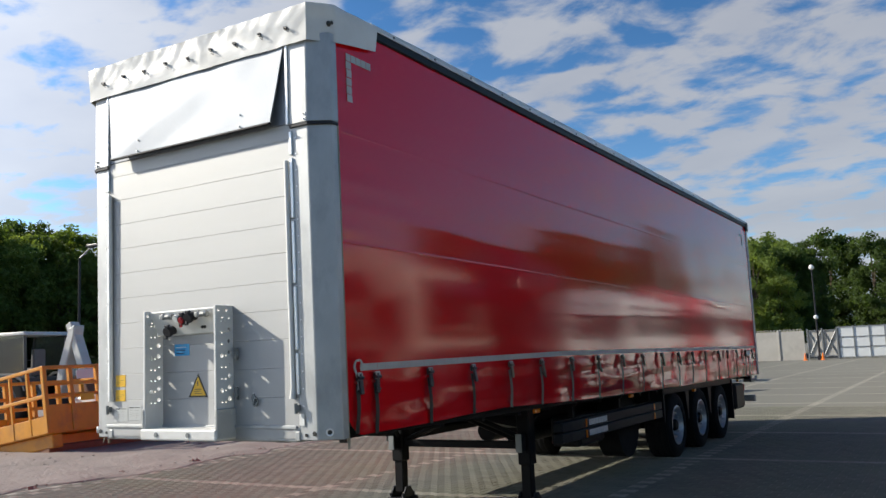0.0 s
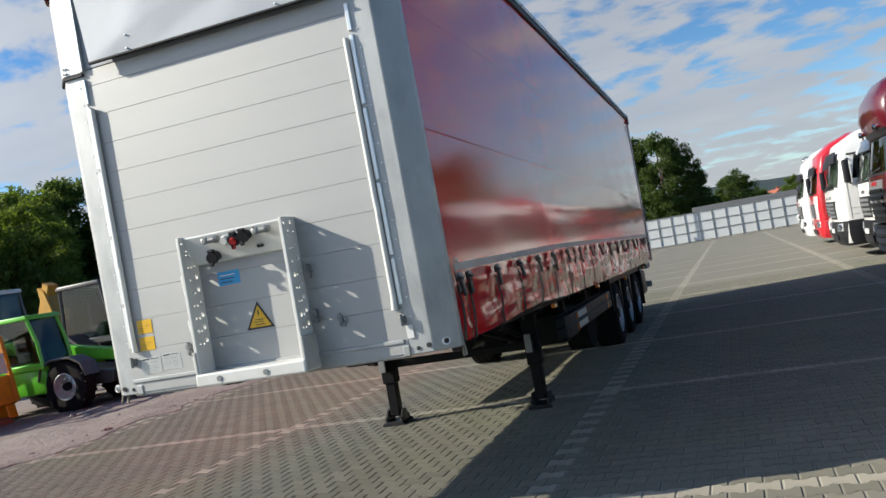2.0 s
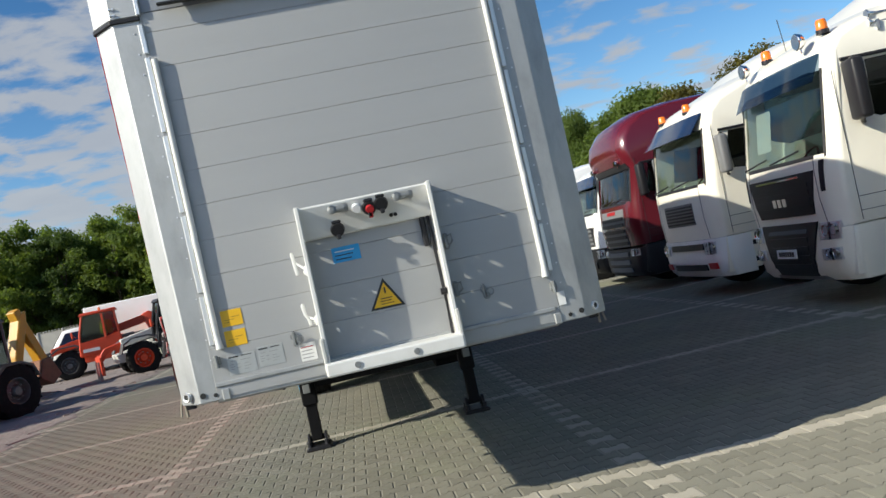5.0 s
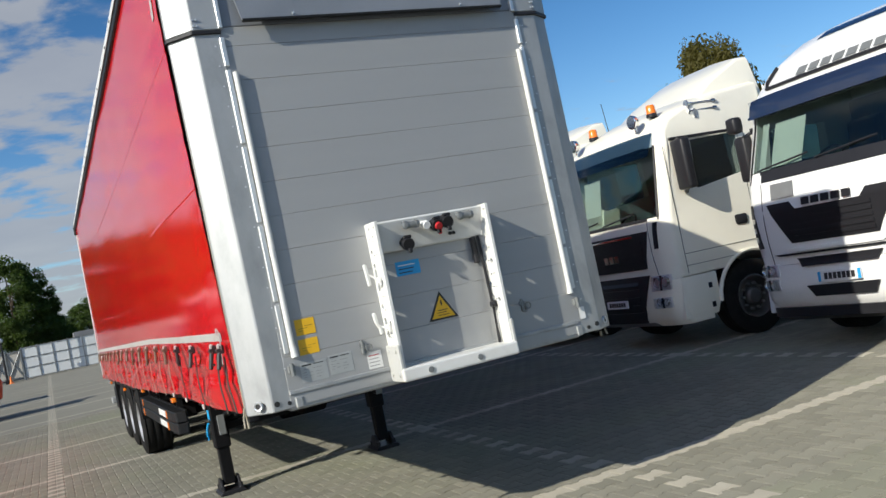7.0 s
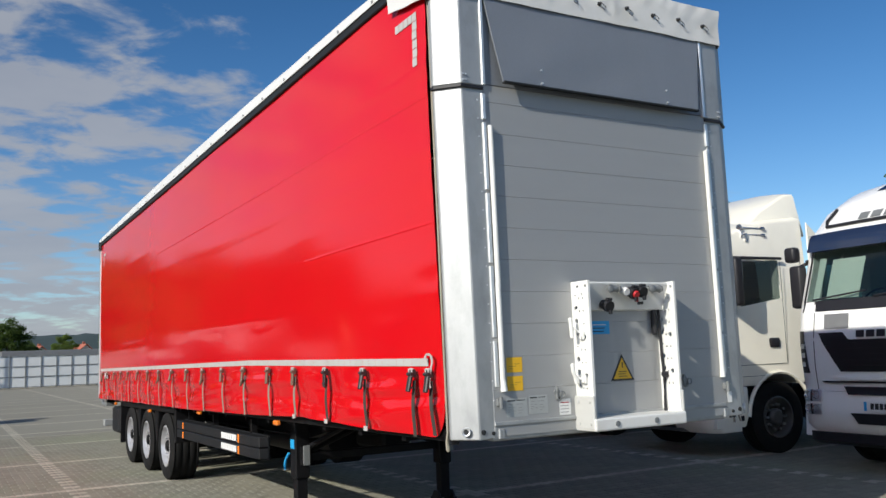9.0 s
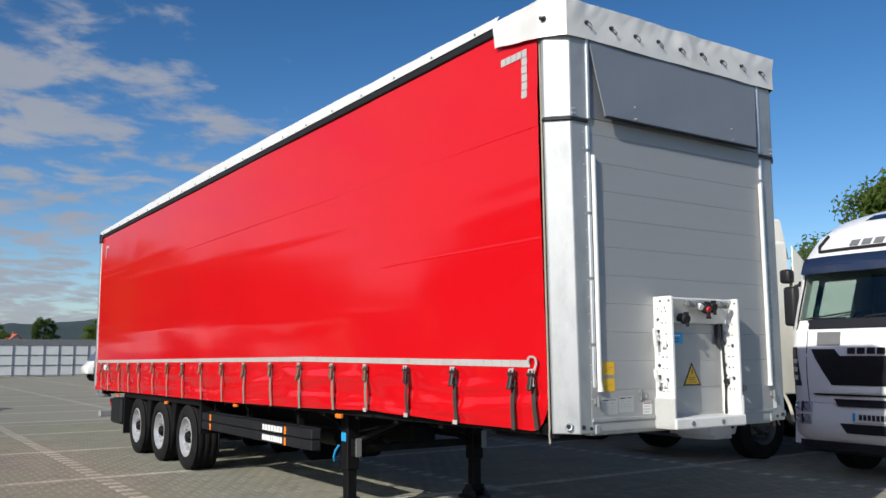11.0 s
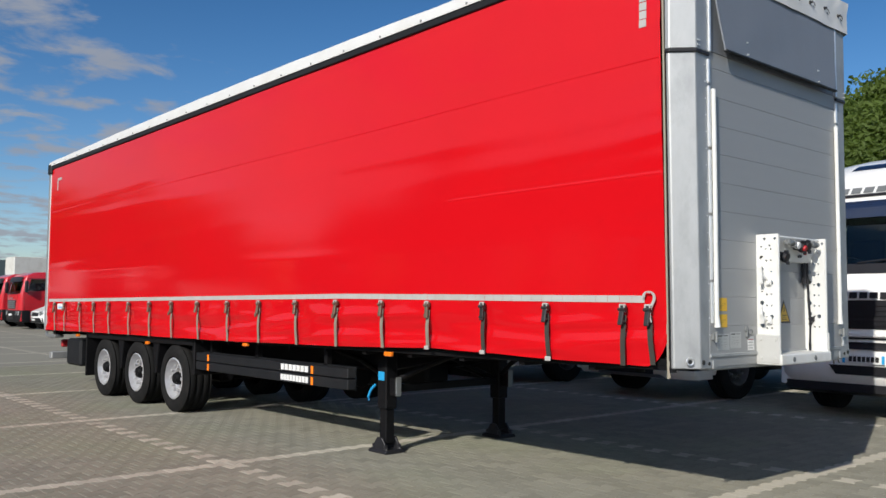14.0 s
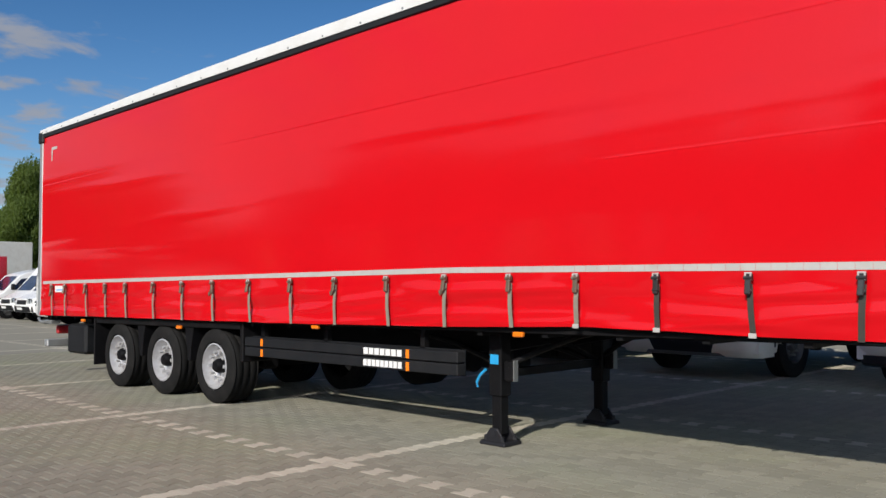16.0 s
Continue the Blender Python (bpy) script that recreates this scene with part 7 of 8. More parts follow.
def backhoe(m, label, body, cabmat, arm_mat, roof, bucket=None, loader=None, nose=None, half=1.15):
    """A digger-loader facing +x with its front arms and bucket lowered."""
    t = thing("backhoe_loader", m, label, "machine", "machines on the gravel")
    for s in (-1, 1):
        big_tyre(t, -1.0, s * 0.95, 0.72, 0.48, s, M_RIM_GREY, 0.36)
        big_tyre(t, 1.35, s * 0.85, 0.50, 0.34, s, M_RIM_GREY, 0.26)
        b = B()
        prism(b, [(0.35, 1.45), (0.62, 1.62), (1.9, 1.12), (2.55, 0.42), (2.42, 0.30), (1.75, 0.92), (0.45, 1.25)], "y", s * 0.55 - 0.06, s * 0.55 + 0.06, 0.02)
        part("loader_arm", b, loader or body, t, "bent loader arm")
        b = B()
        cyl(b, (0.5, s * 0.40, 0.85), (1.2, s * 0.40, 1.0), 0.06, 10)
        cyl(b, (1.2, s * 0.40, 1.0), (1.85, s * 0.40, 1.1), 0.035, 10)
        part("loader_ram", b, M_CHROME, t)
        b = B()
        prism(b, [(-1.75, 1.0), (-1.6, 1.35), (-1.2, 1.5), (-0.7, 1.5), (-0.25, 1.15), (-0.3, 1.1), (-0.75, 1.42), (-1.2, 1.42), (-1.55, 1.28), (-1.68, 1.0)], "y", s * 0.95 - 0.26, s * 0.95 + 0.26, 0.01)
        part("rear_mudguard", b, cabmat, t)
    b = B()
    prism(b, [(0.15, 0.65), (1.95, 0.62), (2.0, 1.15), (1.85, 1.32), (0.15, 1.5)], "y", -0.42, 0.42, 0.06, 2)
    part("bonnet", b, body, t, "", True)
    if nose:
        b = B()
        prism(b, [(1.86, 0.60), (2.10, 0.62), (2.16, 1.05), (2.04, 1.30), (1.70, 1.40), (1.74, 0.95)], "y", -0.45, 0.45, 0.06, 2)
        part("nose", b, nose, t, "yellow bonnet nose", True)
        for s in (-1, 1):
            b = B()
            prism(b, [(0.72, 0.80), (0.82, 1.10), (1.08, 1.26), (1.55, 1.26), (1.85, 1.08), (1.95, 0.80), (1.88, 0.80), (1.80, 1.02), (1.52, 1.19), (1.10, 1.19), (0.88, 1.04), (0.80, 0.80)], "y", s * 0.85 - 0.20, s * 0.85 + 0.20, 0.01)
            part("front_mudguard", b, cabmat, t)
            b = B()
            for k, (a, c) in enumerate(((0.35, 1.05), (0.55, 0.95))):
                box(b, a, c, s * 0.424 - 0.006, s * 0.424 + 0.006, 1.26 - 0.14 * k, 1.34 - 0.14 * k)
            part("badge_bar", b, M_LABEL, t)
    b = B()
    box(b, -1.7, 1.7, -0.40, 0.40, 0.45, 0.80, 0.04)
    part("chassis", b, cabmat, t)
    b = B()
    prism(b, [(2.30, 0.08), (3.15, 0.03), (3.18, 0.06), (2.48, 0.16), (2.42, 0.72), (2.58, 0.90), (2.54, 0.93), (2.30, 0.78)], "y", -half, half, 0.01)
    part("front_bucket", b, bucket or M_RUST, t, "worn front bucket")
    for k in range(7):
        b = B()
        y = (k - 3) * 0.304 * half
        prism(b, [(3.1, 0.02), (3.34, 0.02), (3.12, 0.08)], "y", y - 0.04, y + 0.04)
        part("bucket_tooth", b, M_STEEL_GREY, t)
    cab_frame(t, -1.25, 0.25, -0.75, 0.75, 1.25, 2.62, cabmat, roof, 0.2)
    b = B()
    prism(b, [(-2.0, 0.7), (-1.75, 0.7), (-1.9, 1.6), (-2.3, 2.75), (-2.55, 2.85), (-2.5, 2.5), (-2.15, 1.5)], "y", -0.20, 0.20, 0.03)
    part("digger_boom", b, arm_mat, t, "raised digger boom")
    b = B()
    prism(b, [(-2.35, 2.95), (-2.15, 2.85), (-2.72, 1.35), (-3.0, 1.35)], "y", -0.17, 0.17, 0.02)
    cyl(b, (-2.3, 0.0, 2.55), (-2.7, 0, 1.7), 0.05, 8)
    part("dipper_arm", b, arm_mat, t)
    b = B()
    prism(b, [(-2.95, 1.4), (-2.65, 1.35), (-2.5, 0.85), (-2.9, 0.6), (-3.25, 0.85)], "y", -0.3, 0.3, 0.02)
    part("digger_bucket", b, M_RUST, t)
    return t


backhoe(pose(-11.35, 12.75, 0.03, 0, 0, -4), "yellow backhoe loader with grey cab and lowered bucket", M_YEL_MACH, M_GREY_MACH, M_YEL_MACH, M_GREY_MACH, M_BROWN_ARM, half=0.30)
grey = backhoe(pose(-9.63, 16.0, 0.0, 0, 0, 240) @ Matrix.Scale(0.88, 4), "dark grey loader with yellow nose and rusty bucket", M_GREY_MACH, M_GREY_MACH, M_YEL_MACH, M_GREY_MACH, M_RUST, M_YEL_MACH, M_YEL_MACH, 0.6)
for y, z, h in ((0.50, 1.75, 0.5), (0.15, 1.85, 0.42)):
    b = B()
    prism(b, [(y - 0.13, z), (y + 0.13, z), (y + 0.16, z + 0.25 * h), (y + 0.12, z + h), (y - 0.08, z + h * 1.04), (y - 0.17, z + 0.5 * h)], "x", -0.10, 0.02, 0.03, 2)
    part("jacket", b, M_PINK, grey, "pink work jacket hung in the cab", True)
backhoe(pose(-14.4, 17.4, 0.03, 0, 0, 182), "weathered yellow backhoe loader with folded digger boom", M_GREY_MACH, M_GREY_MACH, M_YEL_MACH, M_GREY_MACH, M_RUST)
backhoe(pose(-12.6, 21.0, 0.03, 0, 0, 4), "dark grey and yellow backhoe loader", M_GREY_MACH, M_GREY_MACH, M_YEL_MACH, M_GREY_MACH)
backhoe(pose(-22.0, 12.6, 0.03, 0, 0, 188) @ Matrix.Scale(1.08, 4), "blue-grey loader tractor with pale roof and raised arm", M_GREY_MACH, M_GREY_MACH, M_PALE_MACH, M_PALE_MACH)
backhoe(pose(-19.4, 16.6, 0.03, 0, 0, -4) @ Matrix.Scale(1.22, 4), "weathered loader tractor with rust-orange arm", M_GREY_MACH, M_GREY_MACH, M_BROWN_ARM, M_PALE_MACH)


# red pickup and white box lorry farther along the strip
def box_lorry(m, label, cabmat, boxmat, length=4.5, top=2.75):
    t = thing("box_lorry", m, label, "lorry", "lorries on the gravel")
    b = B()
    prism(b, [(0.05, 0.5), (0.0, 0.9), (0.35, 1.25), (0.85, 1.9), (1.7, 1.95), (1.7, 0.5)], "y", -0.95, 0.95, 0.08, 2)
    part("cab", b, cabmat, t, "", True)
    for s in (-1, 1):
        b = B()
        prism(b, [(0.60, 1.28), (1.5, 1.28), (1.5, 1.78), (0.95, 1.78)], "y", s * 0.952 - 0.004, s * 0.952 + 0.004)
        part("side_window", b, M_VISOR, t)
        for x in (0.75, 1.8 + length * 0.65):
            wheel(t, x, s * 0.82, 0.36, 0.24, s, M_RIM_GREY, 0.2)
    b = B()
    prism(b, [(0.38, 1.30), (0.84, 1.86), (0.81, 1.88), (0.35, 1.32)], "y", -0.82, 0.82)
    part("windscreen", b, M_VISOR, t)
    b = B()
    box(b, 1.8, 1.8 + length, -1.0, 1.0, 0.8, top, 0.03)
    part("load_box", b, boxmat, t, "plain box body")
    b = B()
    box(b, 0.4, 1.7 + length, -0.4, 0.4, 0.45, 0.8)
    part("frame", b, M_BLACK, t)
    return t


box_lorry(pose(-12.9, 32.0, 0, 0, 0, 4), "white box lorry parked by the trees", M_TRUCK_WHITE, M_TRUCK_WHITE, 4.2, 2.62)
box_lorry(pose(7.0, 34.5 + 20.5, 0), "white box van with tall load body", M_TRUCK_WHITE, M_PALE_MACH, 4.6, 4.2)

# ---------------------------------------------------------------- yard boundary
FY = 71.0
wall = tagged(new("concrete_fence"), "weathered concrete panel fence at the yard end", "fence", "", "structure")
for k in range(24):
    x = -6.5 - 2.06 * (k + 1)
    b = B()
    box(b, x + 0.08, x + 2.0, FY - 0.03, FY + 0.03, 0.0, 2.35, 0.01)
    for z in (0.5, 1.0, 1.5):
        box(b, x + 0.08, x + 2.0, FY - 0.035, FY + 0.035, z, z + 0.02)
    part("panel", b, M_CONCRETE, wall)
    b = B()
    box(b, x - 0.08, x + 0.08, FY - 0.09, FY + 0.09, 0, 2.5, 0.015)
    part("post", b, M_CONCRETE, wall)
    b = B()
    for q in range(7):
        xx = x + 0.2 + q * 0.26
        lathe(b, [(0.05, -0.03), (0.09, -0.03), (0.09, 0.03), (0.05, 0.03)], "y", 8, (xx, FY, 2.44), True)
    tagged(part("pierced_top", b, M_CONCRETE, wall), "", "", "", "stuff")
gate = thing("yard_gate", pose(0, FY - 0.05, 0), "grey steel gate with diagonal braces", "gate")
for x in (-6.3, -5.2, -4.1):
    b = B()
    box(b, x - 0.05, x + 0.05, -0.05, 0.05, 0.0, 2.5)
    part("gate_post", b, M_STEEL_GREY, gate)
for x0, x1 in ((-6.25, -5.25), (-5.15, -4.15)):
    b = B()
    for z in (0.25, 2.3):
        box(b, x0, x1, -0.03, 0.03, z, z + 0.07)
    tube(b, [(x0, 0, 0.3), (x1, 0, 2.3)], 0.04, 6)
    tube(b, [(x0, 0, 2.3), (x1, 0, 0.3)], 0.04, 6)
    part("gate_frame", b, M_STEEL_GREY, gate)
    b = B()
    box(b, x0, x1, 0.05, 0.06, 0.2, 2.35)
    part("gate_sheet", b, M_CONCRETE, gate)
sheets = tagged(new("sheet_fence"), "pale sheet metal fence in a grey steel grid", "fence", "", "structure")
for k in range(34):
    x = -4.0 + 1.12 * k
    b = B()
    box(b, x, x + 1.12, FY, FY + 0.02, 0.08, 2.55)
    part("panel", b, M_SHEET, sheets)
    b = B()
    box(b, x - 0.035, x + 0.035, FY - 0.06, FY - 0.002, 0.0, 2.6)
    part("post", b, M_STEEL_GREY, sheets)
for z in (0.10, 0.9, 1.7, 2.5):
    b = B()
    box(b, -4.0, 34.0, FY - 0.05, FY - 0.004, z, z + 0.06)
    part("rail", b, M_STEEL_GREY, sheets)
b = B()
box(b, 0.0, 34.0, FY + 2.5, FY + 6.0, 2.3, 3.0, 0.03)
shed = tagged(part("shed_roof", b, M_GREY_PLASTIC), "long dark flat shed roof behind the fence", "shed")
b = B()
box(b, 0.2, 33.8, FY + 2.7, FY + 5.8, 0.0, 2.3)
part("shed_wall", b, M_PLASTER, shed)


def street_lamp(x, y, h, arm, label):
    t = thing("street_lamp", pose(x, y, 0), label, "street lamp", "yard lamps")
    b = B()
    cyl(b, (0, 0, 0), (0, 0, h), 0.12 if arm else 0.085, 10, 0.08 if arm else 0.05)
    box(b, -0.14, 0.14, -0.14, 0.14, 0, 0.35, 0.02)
    part("pole", b, M_PLASTIC, t, "", True)
    b = B()
    if arm:
        tube(b, [(0, 0, h), (0.5 * arm, 0, h + 0.25), (1.5 * arm, 0, h + 0.75)], 0.05, 8)
        part("arm", b, M_STEEL_GREY, t)
        b = B()
        box(b, min(0.9 * arm, 2.1 * arm), max(0.9 * arm, 2.1 * arm), -0.2, 0.2, h + 0.62, h + 0.82, 0.05, 2, None)
        part("lamp_head", b, M_PLASTIC, t)
    else:
        lathe(b, [(0.05, 0), (0.19, 0.1), (0.2, 0.28), (0.08, 0.42), (0.01, 0.44)], "z", 14, (0, 0, h))
        part("globe", b, M_LABEL, t, "white globe lamp", True)
        b = B()
        lathe(b, [(0.05, 0), (0.17, 0.08), (0.18, 0.22), (0.08, 0.34), (0.05, 0.36)], "z", 14, (0, 0, h * 0.45))
        part("globe", b, M_LABEL, t, "white globe lamp", True)
    return t


street_lamp(-5.25, 69.0, 7.1, 0, "thin yard lamp with white globe")
street_lamp(-47, 33.0, 9.4, 1, "yard lamp with angled head")
for x in (-6.3, -5.0):
    c = thing("traffic_cone", pose(x, 68.9, 0), "orange and white traffic cone", "traffic cone", "cones by the fence")
    b = B()
    box(b, -0.18, 0.18, -0.18, 0.18, 0, 0.03)
    part("base", b, M_ORANGE_LENS, c)
    b = B()
    lathe(b, [(0.13, 0.03), (0.085, 0.28), (0.08, 0.28), (0.06, 0.42), (0.03, 0.6), (0.01, 0.6)], "z", 12)
    part("cone", b, M_ORANGE_LENS, c, "", True)
roller = thing("small_roller", pose(-11.4, 66, 0), "small yellow road roller by the fence", "machine")
b = B()
prism(b, [(-0.9, 0.5), (0.9, 0.5), (0.95, 1.1), (0.3, 1.3), (-0.9, 1.25)], "y", -0.5, 0.5, 0.06, 2)
part("body", b, M_YEL_MACH, roller, "", True)
for x in (-0.7, 0.75):
    b = B()
    cyl(b, (x, -0.55, 0.38), (x, 0.55, 0.38), 0.38, 20)
    part("drum", b, M_STEEL_GREY, roller, "", True)
b = B()
tube(b, [(-0.6, -0.45, 1.2), (-0.6, -0.45, 1.9), (-0.6, 0.45, 1.9), (-0.6, 0.45, 1.2)], 0.04)
part("roll_bar", b, M_PLASTIC, roller)

# houses beyond the fence
for x, y, w, d, h in ((14.0, 215, 7, 9, 3.2), (24.5, 222, 8, 8, 3.2), (-4.5, 235, 7, 8, 3.0)):
    t = thing("house", pose(x, y, 0, 0, 0, 12), "small house with a red tiled roof", "house", "houses beyond the fence")
    b = B()
    prism(b, [(-w / 2, 0), (w / 2, 0), (w / 2, h), (0, h + w * 0.42), (-w / 2, h)], "y", -d / 2, d / 2)
    part("wall", b, M_PLASTER, t)
    b = B()
    for s in (-1, 1):
        prism(b, [(0, h + w * 0.42 + 0.12), (0, h + w * 0.42 + 0.30), (s * (w / 2 + 0.5), h - 0.25), (s * (w / 2 + 0.5), h - 0.42)], "y", -d / 2 - 0.4, d / 2 + 0.4)
    part("roof", b, M_ROOF_TILE, t, "red tiled gable roof")
    for xx in (-1.6, 1.6):
        b = B()
        box(b, xx - 0.5, xx + 0.5, -d / 2 - 0.03, -d / 2 + 0.02, 1.0, 2.3)
        part("window", b, M_VISOR, t)
    b = B()
    box(b, 0.8, 1.4, 0.5, 1.1, h + w * 0.3, h + w * 0.42 + 0.9)
    part("chimney", b, M_ROOF_TILE, t)

# wooded hills on the skyline
b = B()


def hill(u, v):
    a = radians(-110 + 230 * u)
    d = 620 + 240 * v
    h = (33 + 9 * wave(u * 9, 0.3) + 5 * wave(u * 31, 0.7)) * math.sin(min(1.0, v * 1.6) * math.pi / 2)
    h += 1.6 * wave(u * 260, v * 9) * min(1, v * 4)
    return Vector((d * math.sin(a), d * math.cos(a), h - 0.5))


sheet_grid(b, 420, 6, hill)
tagged(part("hills", b, M_HILL, None, "", True), "low dark wooded hills on the skyline", "backdrop", "", "structure")

# ---------------------------------------------------------------- trees


def crown_mesh(seed, h, r, clumps, per, leaf, base=0.28, squash=1.0):
    g = np.random.default_rng(seed)
    cs, rs = [], []
    while len(cs) < clumps:
        d = g.normal(size=3)
        d /= np.linalg.norm(d)
        k = g.uniform(0.25, 1.0) ** 0.45
        lob = 1 + 0.22 * math.sin(3 * math.atan2(d[1], d[0]) + seed) + 0.12 * math.sin(5 * d[2] + seed)
        z = h * (base + (1 - base) / 2) + d[2] * k * h * (1 - base) / 2 * squash
        rad = r * (1.0 - 0.35 * max(0, (z / h - 0.7) / 0.3))
        cs.append((d[0] * k * rad * lob, d[1] * k * rad * lob, z))
        rs.append(g.uniform(0.10, 0.22) * r + 0.25)
    cs, rs = np.array(cs), np.array(rs)
    n = clumps * per
    d = g.normal(size=(n, 3))
    d /= np.linalg.norm(d, axis=1)[:, None]
    ci = np.repeat(np.arange(clumps), per)
    p = cs[ci] + d * (rs[ci] * g.uniform(0.35, 1.1, n))[:, None] * np.array([1.15, 1.15, 0.8])
    nrm = d + g.normal(size=(n, 3)) * 0.7 + np.array([0, 0, 0.35])
    nrm /= np.linalg.norm(nrm, axis=1)[:, None]
    t = np.cross(nrm, g.normal(size=(n, 3)))
    t /= np.linalg.norm(t, axis=1)[:, None]
    bt = np.cross(nrm, t)
    s = leaf * g.uniform(0.6, 1.3, n)[:, None]
    fold = nrm * s * 0.18
    v = np.stack([p - t * s, p - bt * s * 0.5 + fold, p + t * s, p + bt * s * 0.5 + fold], axis=1).reshape(-1, 3)
    f = np.arange(n * 4).reshape(-1, 4)
    me = bpy.data.meshes.new("crown")
    me.from_pydata(v.tolist(), [], f.tolist())
    return me, cs


def tree(seed, h, r, clumps, per, leaf, mat, label, base=0.28):
    t = thing("tree", pose(0, 0, -50), label, "tree", "trees round the yard")
    me, cs = crown_mesh(seed, h, r, clumps, per, leaf, base)
    me.materials.append(mat)
    c = new("crown", me)
    c.parent = t
    g = random.Random(seed)
    b = B()
    tube(b, [(0, 0, -0.2), (0.05, 0.02, h * 0.2), (-0.05, 0.08, h * 0.45), (0.05, 0, h * 0.8)], 0.2, 8, [h * 0.024, h * 0.018, h * 0.013, h * 0.004])
    for k in range(9):
        e = cs[g.randrange(len(cs))]
        z0 = h * g.uniform(0.22, 0.55)
        tube(b, [(0, 0, z0), (e[0] * 0.45, e[1] * 0.45, z0 + (e[2] - z0) * 0.6), (e[0], e[1], e[2])], 0.1, 5, [h * 0.009, h * 0.006, h * 0.002])
    part("trunk", b, M_BARK, t, "", True)
    return t


KINDS = [tree(11, 15, 4.6, 110, 150, 0.22, M_LEAF[0], "leafy green broadleaf tree at the yard edge", 0.14),
         tree(23, 16.5, 4.2, 110, 150, 0.22, M_LEAF[1], "tall dark green tree at the yard edge", 0.12),
         tree(37, 14, 3.6, 120, 150, 0.17, M_LEAF[2], "light green birch-like tree", 0.10),
         tree(41, 12, 4.8, 110, 150, 0.22, M_LEAF[1], "broad dark green tree at the yard edge", 0.10)]
TALL = (15.0, 16.5, 14.0, 12.0)
BIG = [tree(53, 11.5, 5.0, 420, 230, 0.17, M_LEAF[0], "full round oak tree behind the parked trucks", 0.15),
       tree(59, 10.0, 3.6, 260, 180, 0.14, M_LEAF[3], "yellowing broadleaf tree behind the parked trucks", 0.2)]
g = random.Random(8)


def plant(src, x, y, s=1.0, wide=1.0):
    return copy_thing(src, pose(x, y, 0, 0, 0, g.uniform(0, 360)) @ Matrix.Diagonal((wide * s * g.uniform(0.92, 1.08), wide * s * g.uniform(0.92, 1.08), s, 1)))


# height of the tree line along the far fence
LINE = [(-200, 14.0), (-55.5, 13.6), (-54, 8.2), (-40, 8.2), (-38.5, 13.5), (-22, 13.0), (-17, 12.2), (-14, 13.0), (-10, 12.0), (-7.5, 12.2), (-5.5, 11.8), (-3.6, 9.5), (-2, 8.0)]


def line_height(x):
    return float(np.interp(x, [p[0] for p in LINE], [p[1] for p in LINE]))


for row, (dy, n) in enumerate(((0, 17), (7, 15), (15, 12))):
    for k in range(n):
        x = -9.0 - 4.6 * k - 2.0 * (row % 2) + g.uniform(-0.8, 0.8)
        kind = (1, 1, 2, 0, 1, 0)[(k + 2 * row) % 6] if x < -8.5 else (1, 3)[k % 2]
        y = 80 + dy + g.uniform(-1.5, 1.5) + 0.10 * abs(x)
        plant(KINDS[kind], x, y, line_height(x * 85 / (y + 5)) * g.uniform(0.90, 1.0) * (y + 5) / 85 / TALL[kind] * (1.0 if row == 0 else 0.93), 1.0 if x < -9 else 0.85)
# far mass: the dark leaf kind carries its back-lit shade in the colour
for x, y, s, w, kind in ((-11.5, 132, 1.12, 1.0, 1), (-5.6, 128, 1.02, 1.0, 1), (-3.0, 131, 0.84, 0.85, 1), (-0.9, 133, 0.62, 0.8, 1), (0.9, 134, 0.36, 1.1, 1), (-17, 134, 1.1, 1.0, 0)):
    plant(KINDS[kind], x, y, s, w)
for x, y, h, w in ((-11.2, 76.5, 11.0, 0.85), (-13.6, 77.5, 9.0, 0.85), (-9.3, 77.0, 8.4, 0.8), (-16.4, 78.0, 9.5, 0.9)):
    plant(KINDS[2], x, y, h / 14.0, w * 1.1)
for row in range(2):
    for k in range(17):
        a = k / 16
        x, y = -78 + 8 * row * -1 + 22 * max(0, a - 0.6) + g.uniform(-2, 2), 2 + 84 * a + g.uniform(-2, 2)
        plant(KINDS[(2, 0, 2, 1, 0, 3)[(k + row) % 6]], x, y, (0.95 + 0.25 * g.random()) * (1.2 if y > 66 else 1.0))
for x, y, s, k in ((-74.5, 46, 1.12, 2), (-73.5, 49.8, 1.08, 0), (-71, 53, 1.12, 2), (-68, 57.5, 1.05, 0), (-66, 61, 1.12, 2), (-64, 65, 1.05, 0), (-76, 42.5, 1.1, 0), (-22, 88, 1.0, 2), (4.6, 150, 0.78, 3), (8.2, 158, 0.5, 3), (9.5, 172, 0.4, 0), (15, 170, 0.5, 0), (25, 180, 0.6, 1), (33, 170, 0.6, 0)):
    plant(KINDS[k], x, y, s)
for x, y, s, k in ((38.2, 13.7, 0.97, 0), (42.6, 14.4, 1.20, 0), (23.2, 39.0, 0.88, 1), (17.6, 36.5, 0.72, 1), (21.8, 52.5, 0.84, 0), (36, 108, 1.0, 1), (62, 12, 0.9, 0), (46, 6, 1.0, 0), (50, -8, 1.1, 0)):
    plant(BIG[k], x, y, s)
plant(BIG[1], 29.3, 27.0, 1.03, 0.66)
plant(BIG[0], 35.6, 15.6, 0.86)
plant(BIG[0], 31.5, 104, 1.38, 0.55)
plant(BIG[1], 35.5, 100, 0.85, 0.6)
for t in KINDS + BIG:
    for o in list(t.children_recursive) + [t]:
        bpy.data.objects.remove(o)

# ---------------------------------------------------------------- block paving, piece by piece


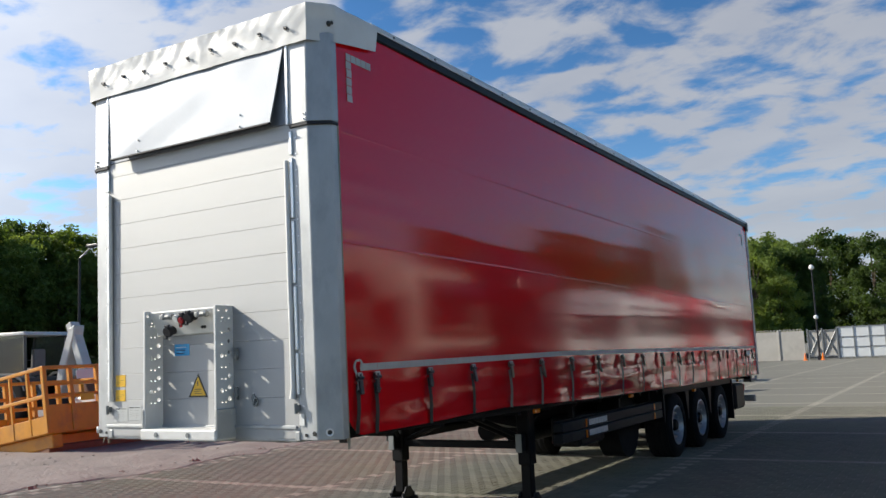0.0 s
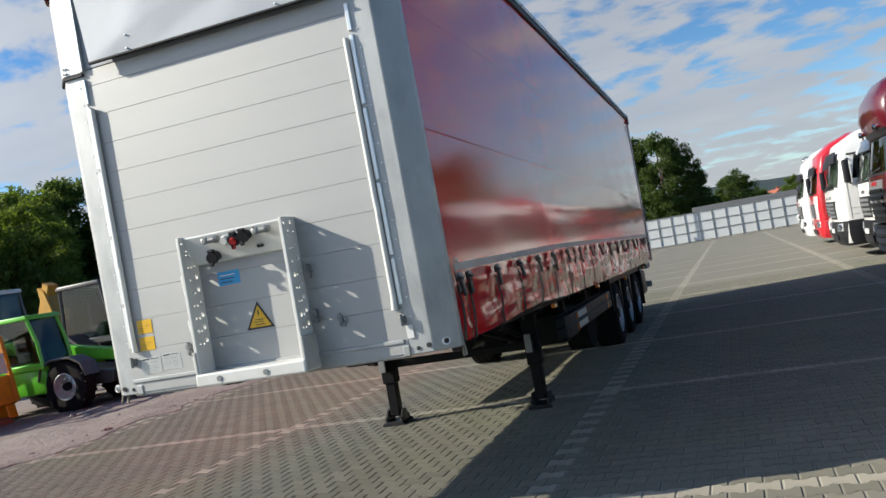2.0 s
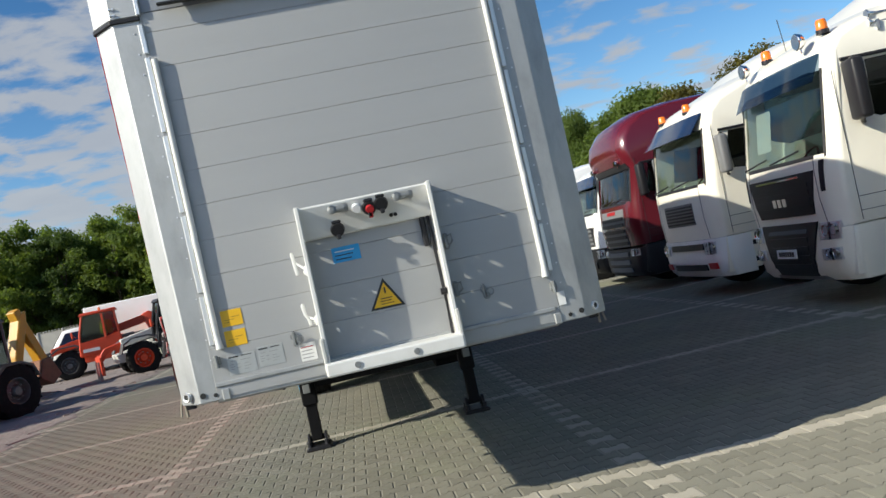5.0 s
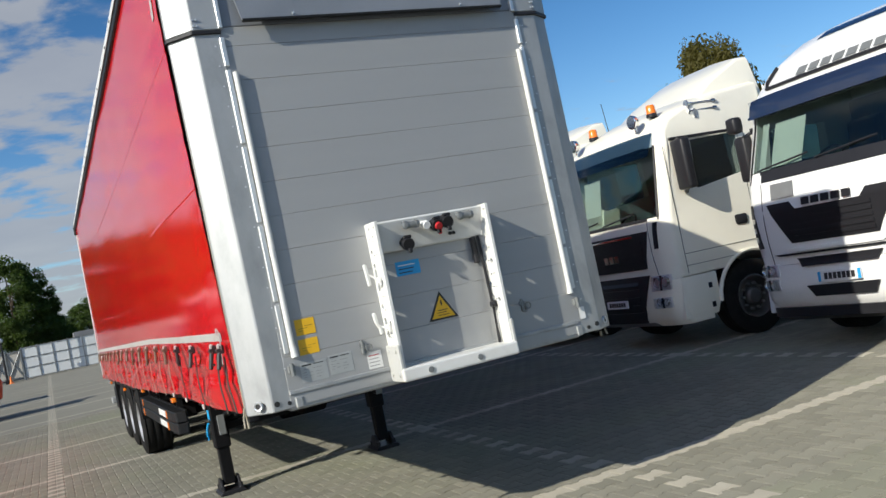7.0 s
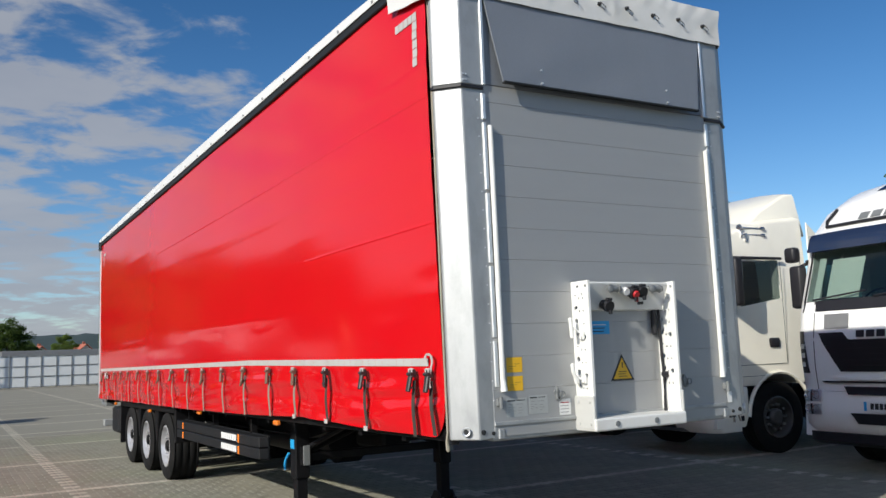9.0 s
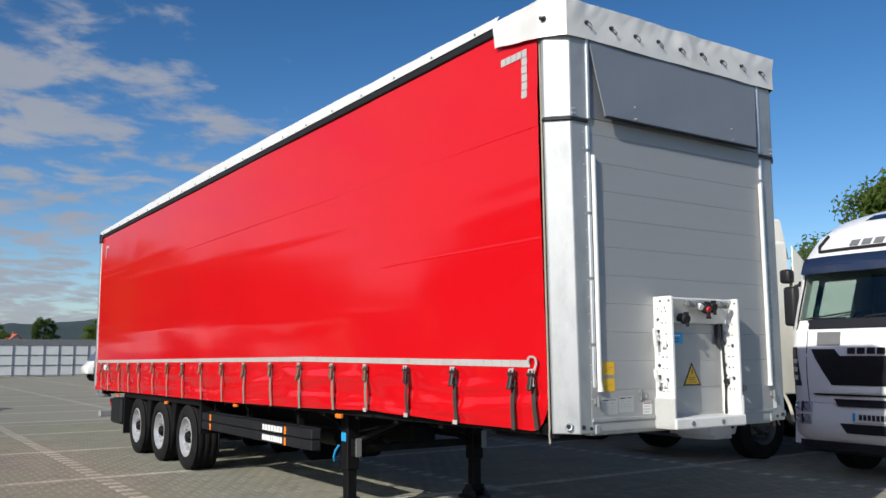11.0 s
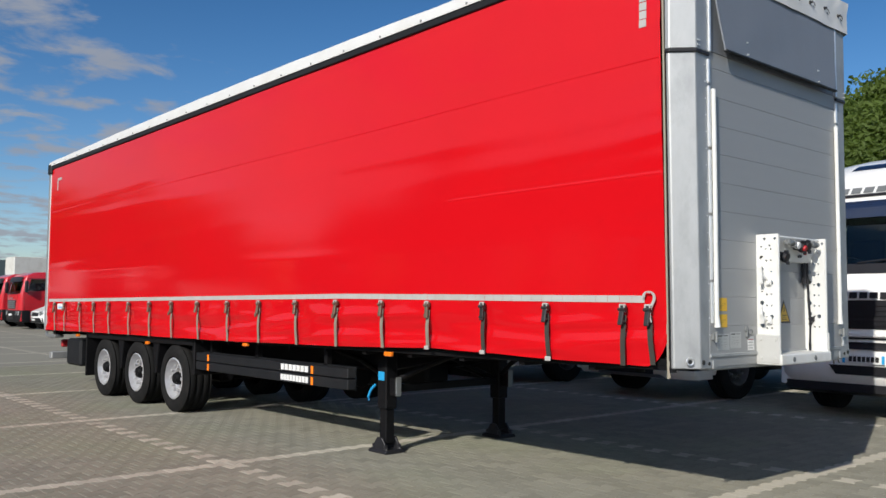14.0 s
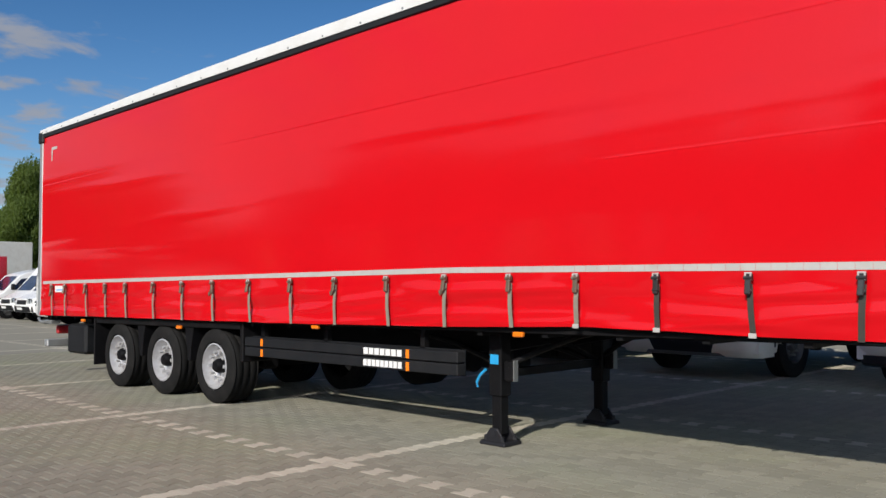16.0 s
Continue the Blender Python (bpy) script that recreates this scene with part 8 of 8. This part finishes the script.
def bone(inset, z):
    """Outline of one bone-shaped block, wide at its ends along x."""
    L, W, a, t = PX / 2 - inset, PY / 2, 0.016, 0.012
    pts = [(L, W + a), (L / 2 + t, W + a), (L / 2 - t, W - a), (-L / 2 + t, W - a), (-L / 2 - t, W + a), (-L, W + a)]
    pts = [(x, y - inset) for x, y in pts]
    return [(x, y, z) for x, y in pts] + [(-x, -y, z) for x, y in pts]


TOP, FOOT = bone(0.0105, 0.0), bone(0.0030, -0.0058)
NB = len(TOP)
FACES = [tuple(range(NB))[::-1]] + [(i, (i + 1) % NB, NB + (i + 1) % NB, NB + i) for i in range(NB)]
near_me = bpy.data.meshes.new("paver")
near_me.from_pydata(TOP + FOOT, [], FACES)
near_me.materials.append(M_PAVER)
sand_me = bpy.data.meshes.new("paver_sand")
sand_me.from_pydata(TOP + FOOT, [], FACES)
sand_me.materials.append(M_PAVER_SAND)
for me in (near_me, sand_me):
    bb = bmesh.new()
    bb.from_mesh(me)
    bmesh.ops.recalc_face_normals(bb, faces=bb.faces)
    bb.normal_update()
    if max(f.normal.z for f in bb.faces if len(f.verts) > 4) < 0:
        bmesh.ops.reverse_faces(bb, faces=bb.faces)
    bb.to_mesh(me)
    bb.free()
rng = np.random.default_rng(5)
grid = {M_PAVERS: [], M_PAVER_SAND: []}
rows = range(int(round((Y0 - 0.5) / PY)) + 1, int(round((Y1 - 0.5) / PY)))
cols = range(int((X0 - 1.45) / PX) + 1, int((X1 - 1.45) / PX))
count = 0
for j in rows:
    for i in cols:
        x, y = 1.45 + i * PX + (j % 2) * PX / 2, 0.5 + j * PY
        sand = j % 23 == 0 or (j % 2 == 0 and i % 19 == 0)
        dz, rx, ry = abs(rng.normal(0, 0.0004)), rng.normal(0, 0.002), rng.normal(0, 0.002)
        if 0.0 < x < 4.1 and -0.75 < y < 1.65 and count < 300:
            ob = new("paver", sand_me if sand else near_me)
            ob.parent = ground
            ob.matrix_basis = Matrix.LocRotScale((x, y, dz), Euler((rx, ry, 0)), None)
            count += 1
        else:
            grid[M_PAVER_SAND if sand else M_PAVERS].append((x, y, dz, rx, ry))
shape = np.array(TOP + FOOT)
for mat, cells in grid.items():
    c = np.array(cells)
    n = len(c)
    v = shape[None, :, :] + np.concatenate([c[:, None, :2], c[:, None, 2:3]], axis=2)
    v[:, :, 2] += shape[None, :, 1] * c[:, None, 3] - shape[None, :, 0] * c[:, None, 4]
    v = v.reshape(-1, 3)
    nv = 2 * NB
    top = (np.arange(n)[:, None] * nv + np.arange(NB)[None, ::-1])
    i = np.arange(NB)
    quad = np.stack([i, (i + 1) % NB, NB + (i + 1) % NB, NB + i], axis=1)
    quads = (np.arange(n)[:, None, None] * nv + quad[None]).reshape(-1, 4)
    me = bpy.data.meshes.new("pavers")
    me.vertices.add(len(v))
    me.vertices.foreach_set("co", v.ravel())
    loops = np.concatenate([top.ravel(), quads.ravel()])
    me.loops.add(len(loops))
    me.loops.foreach_set("vertex_index", loops.astype(np.int32))
    sizes = np.concatenate([np.full(n, NB), np.full(len(quads), 4)])
    starts = np.concatenate([[0], np.cumsum(sizes)[:-1]])
    me.polygons.add(len(sizes))
    me.polygons.foreach_set("loop_start", starts.astype(np.int32))
    me.polygons.foreach_set("loop_total", sizes.astype(np.int32))
    me.update(calc_edges=True)
    me.validate()
    me.shade_flat()
    me.materials.append(mat)
    ob = new("pavers", me)
    ob.parent = ground
    tagged(ob, "sand-coloured line blocks" if mat is M_PAVER_SAND else "grey bone-shaped paving blocks", "", "", "stuff")
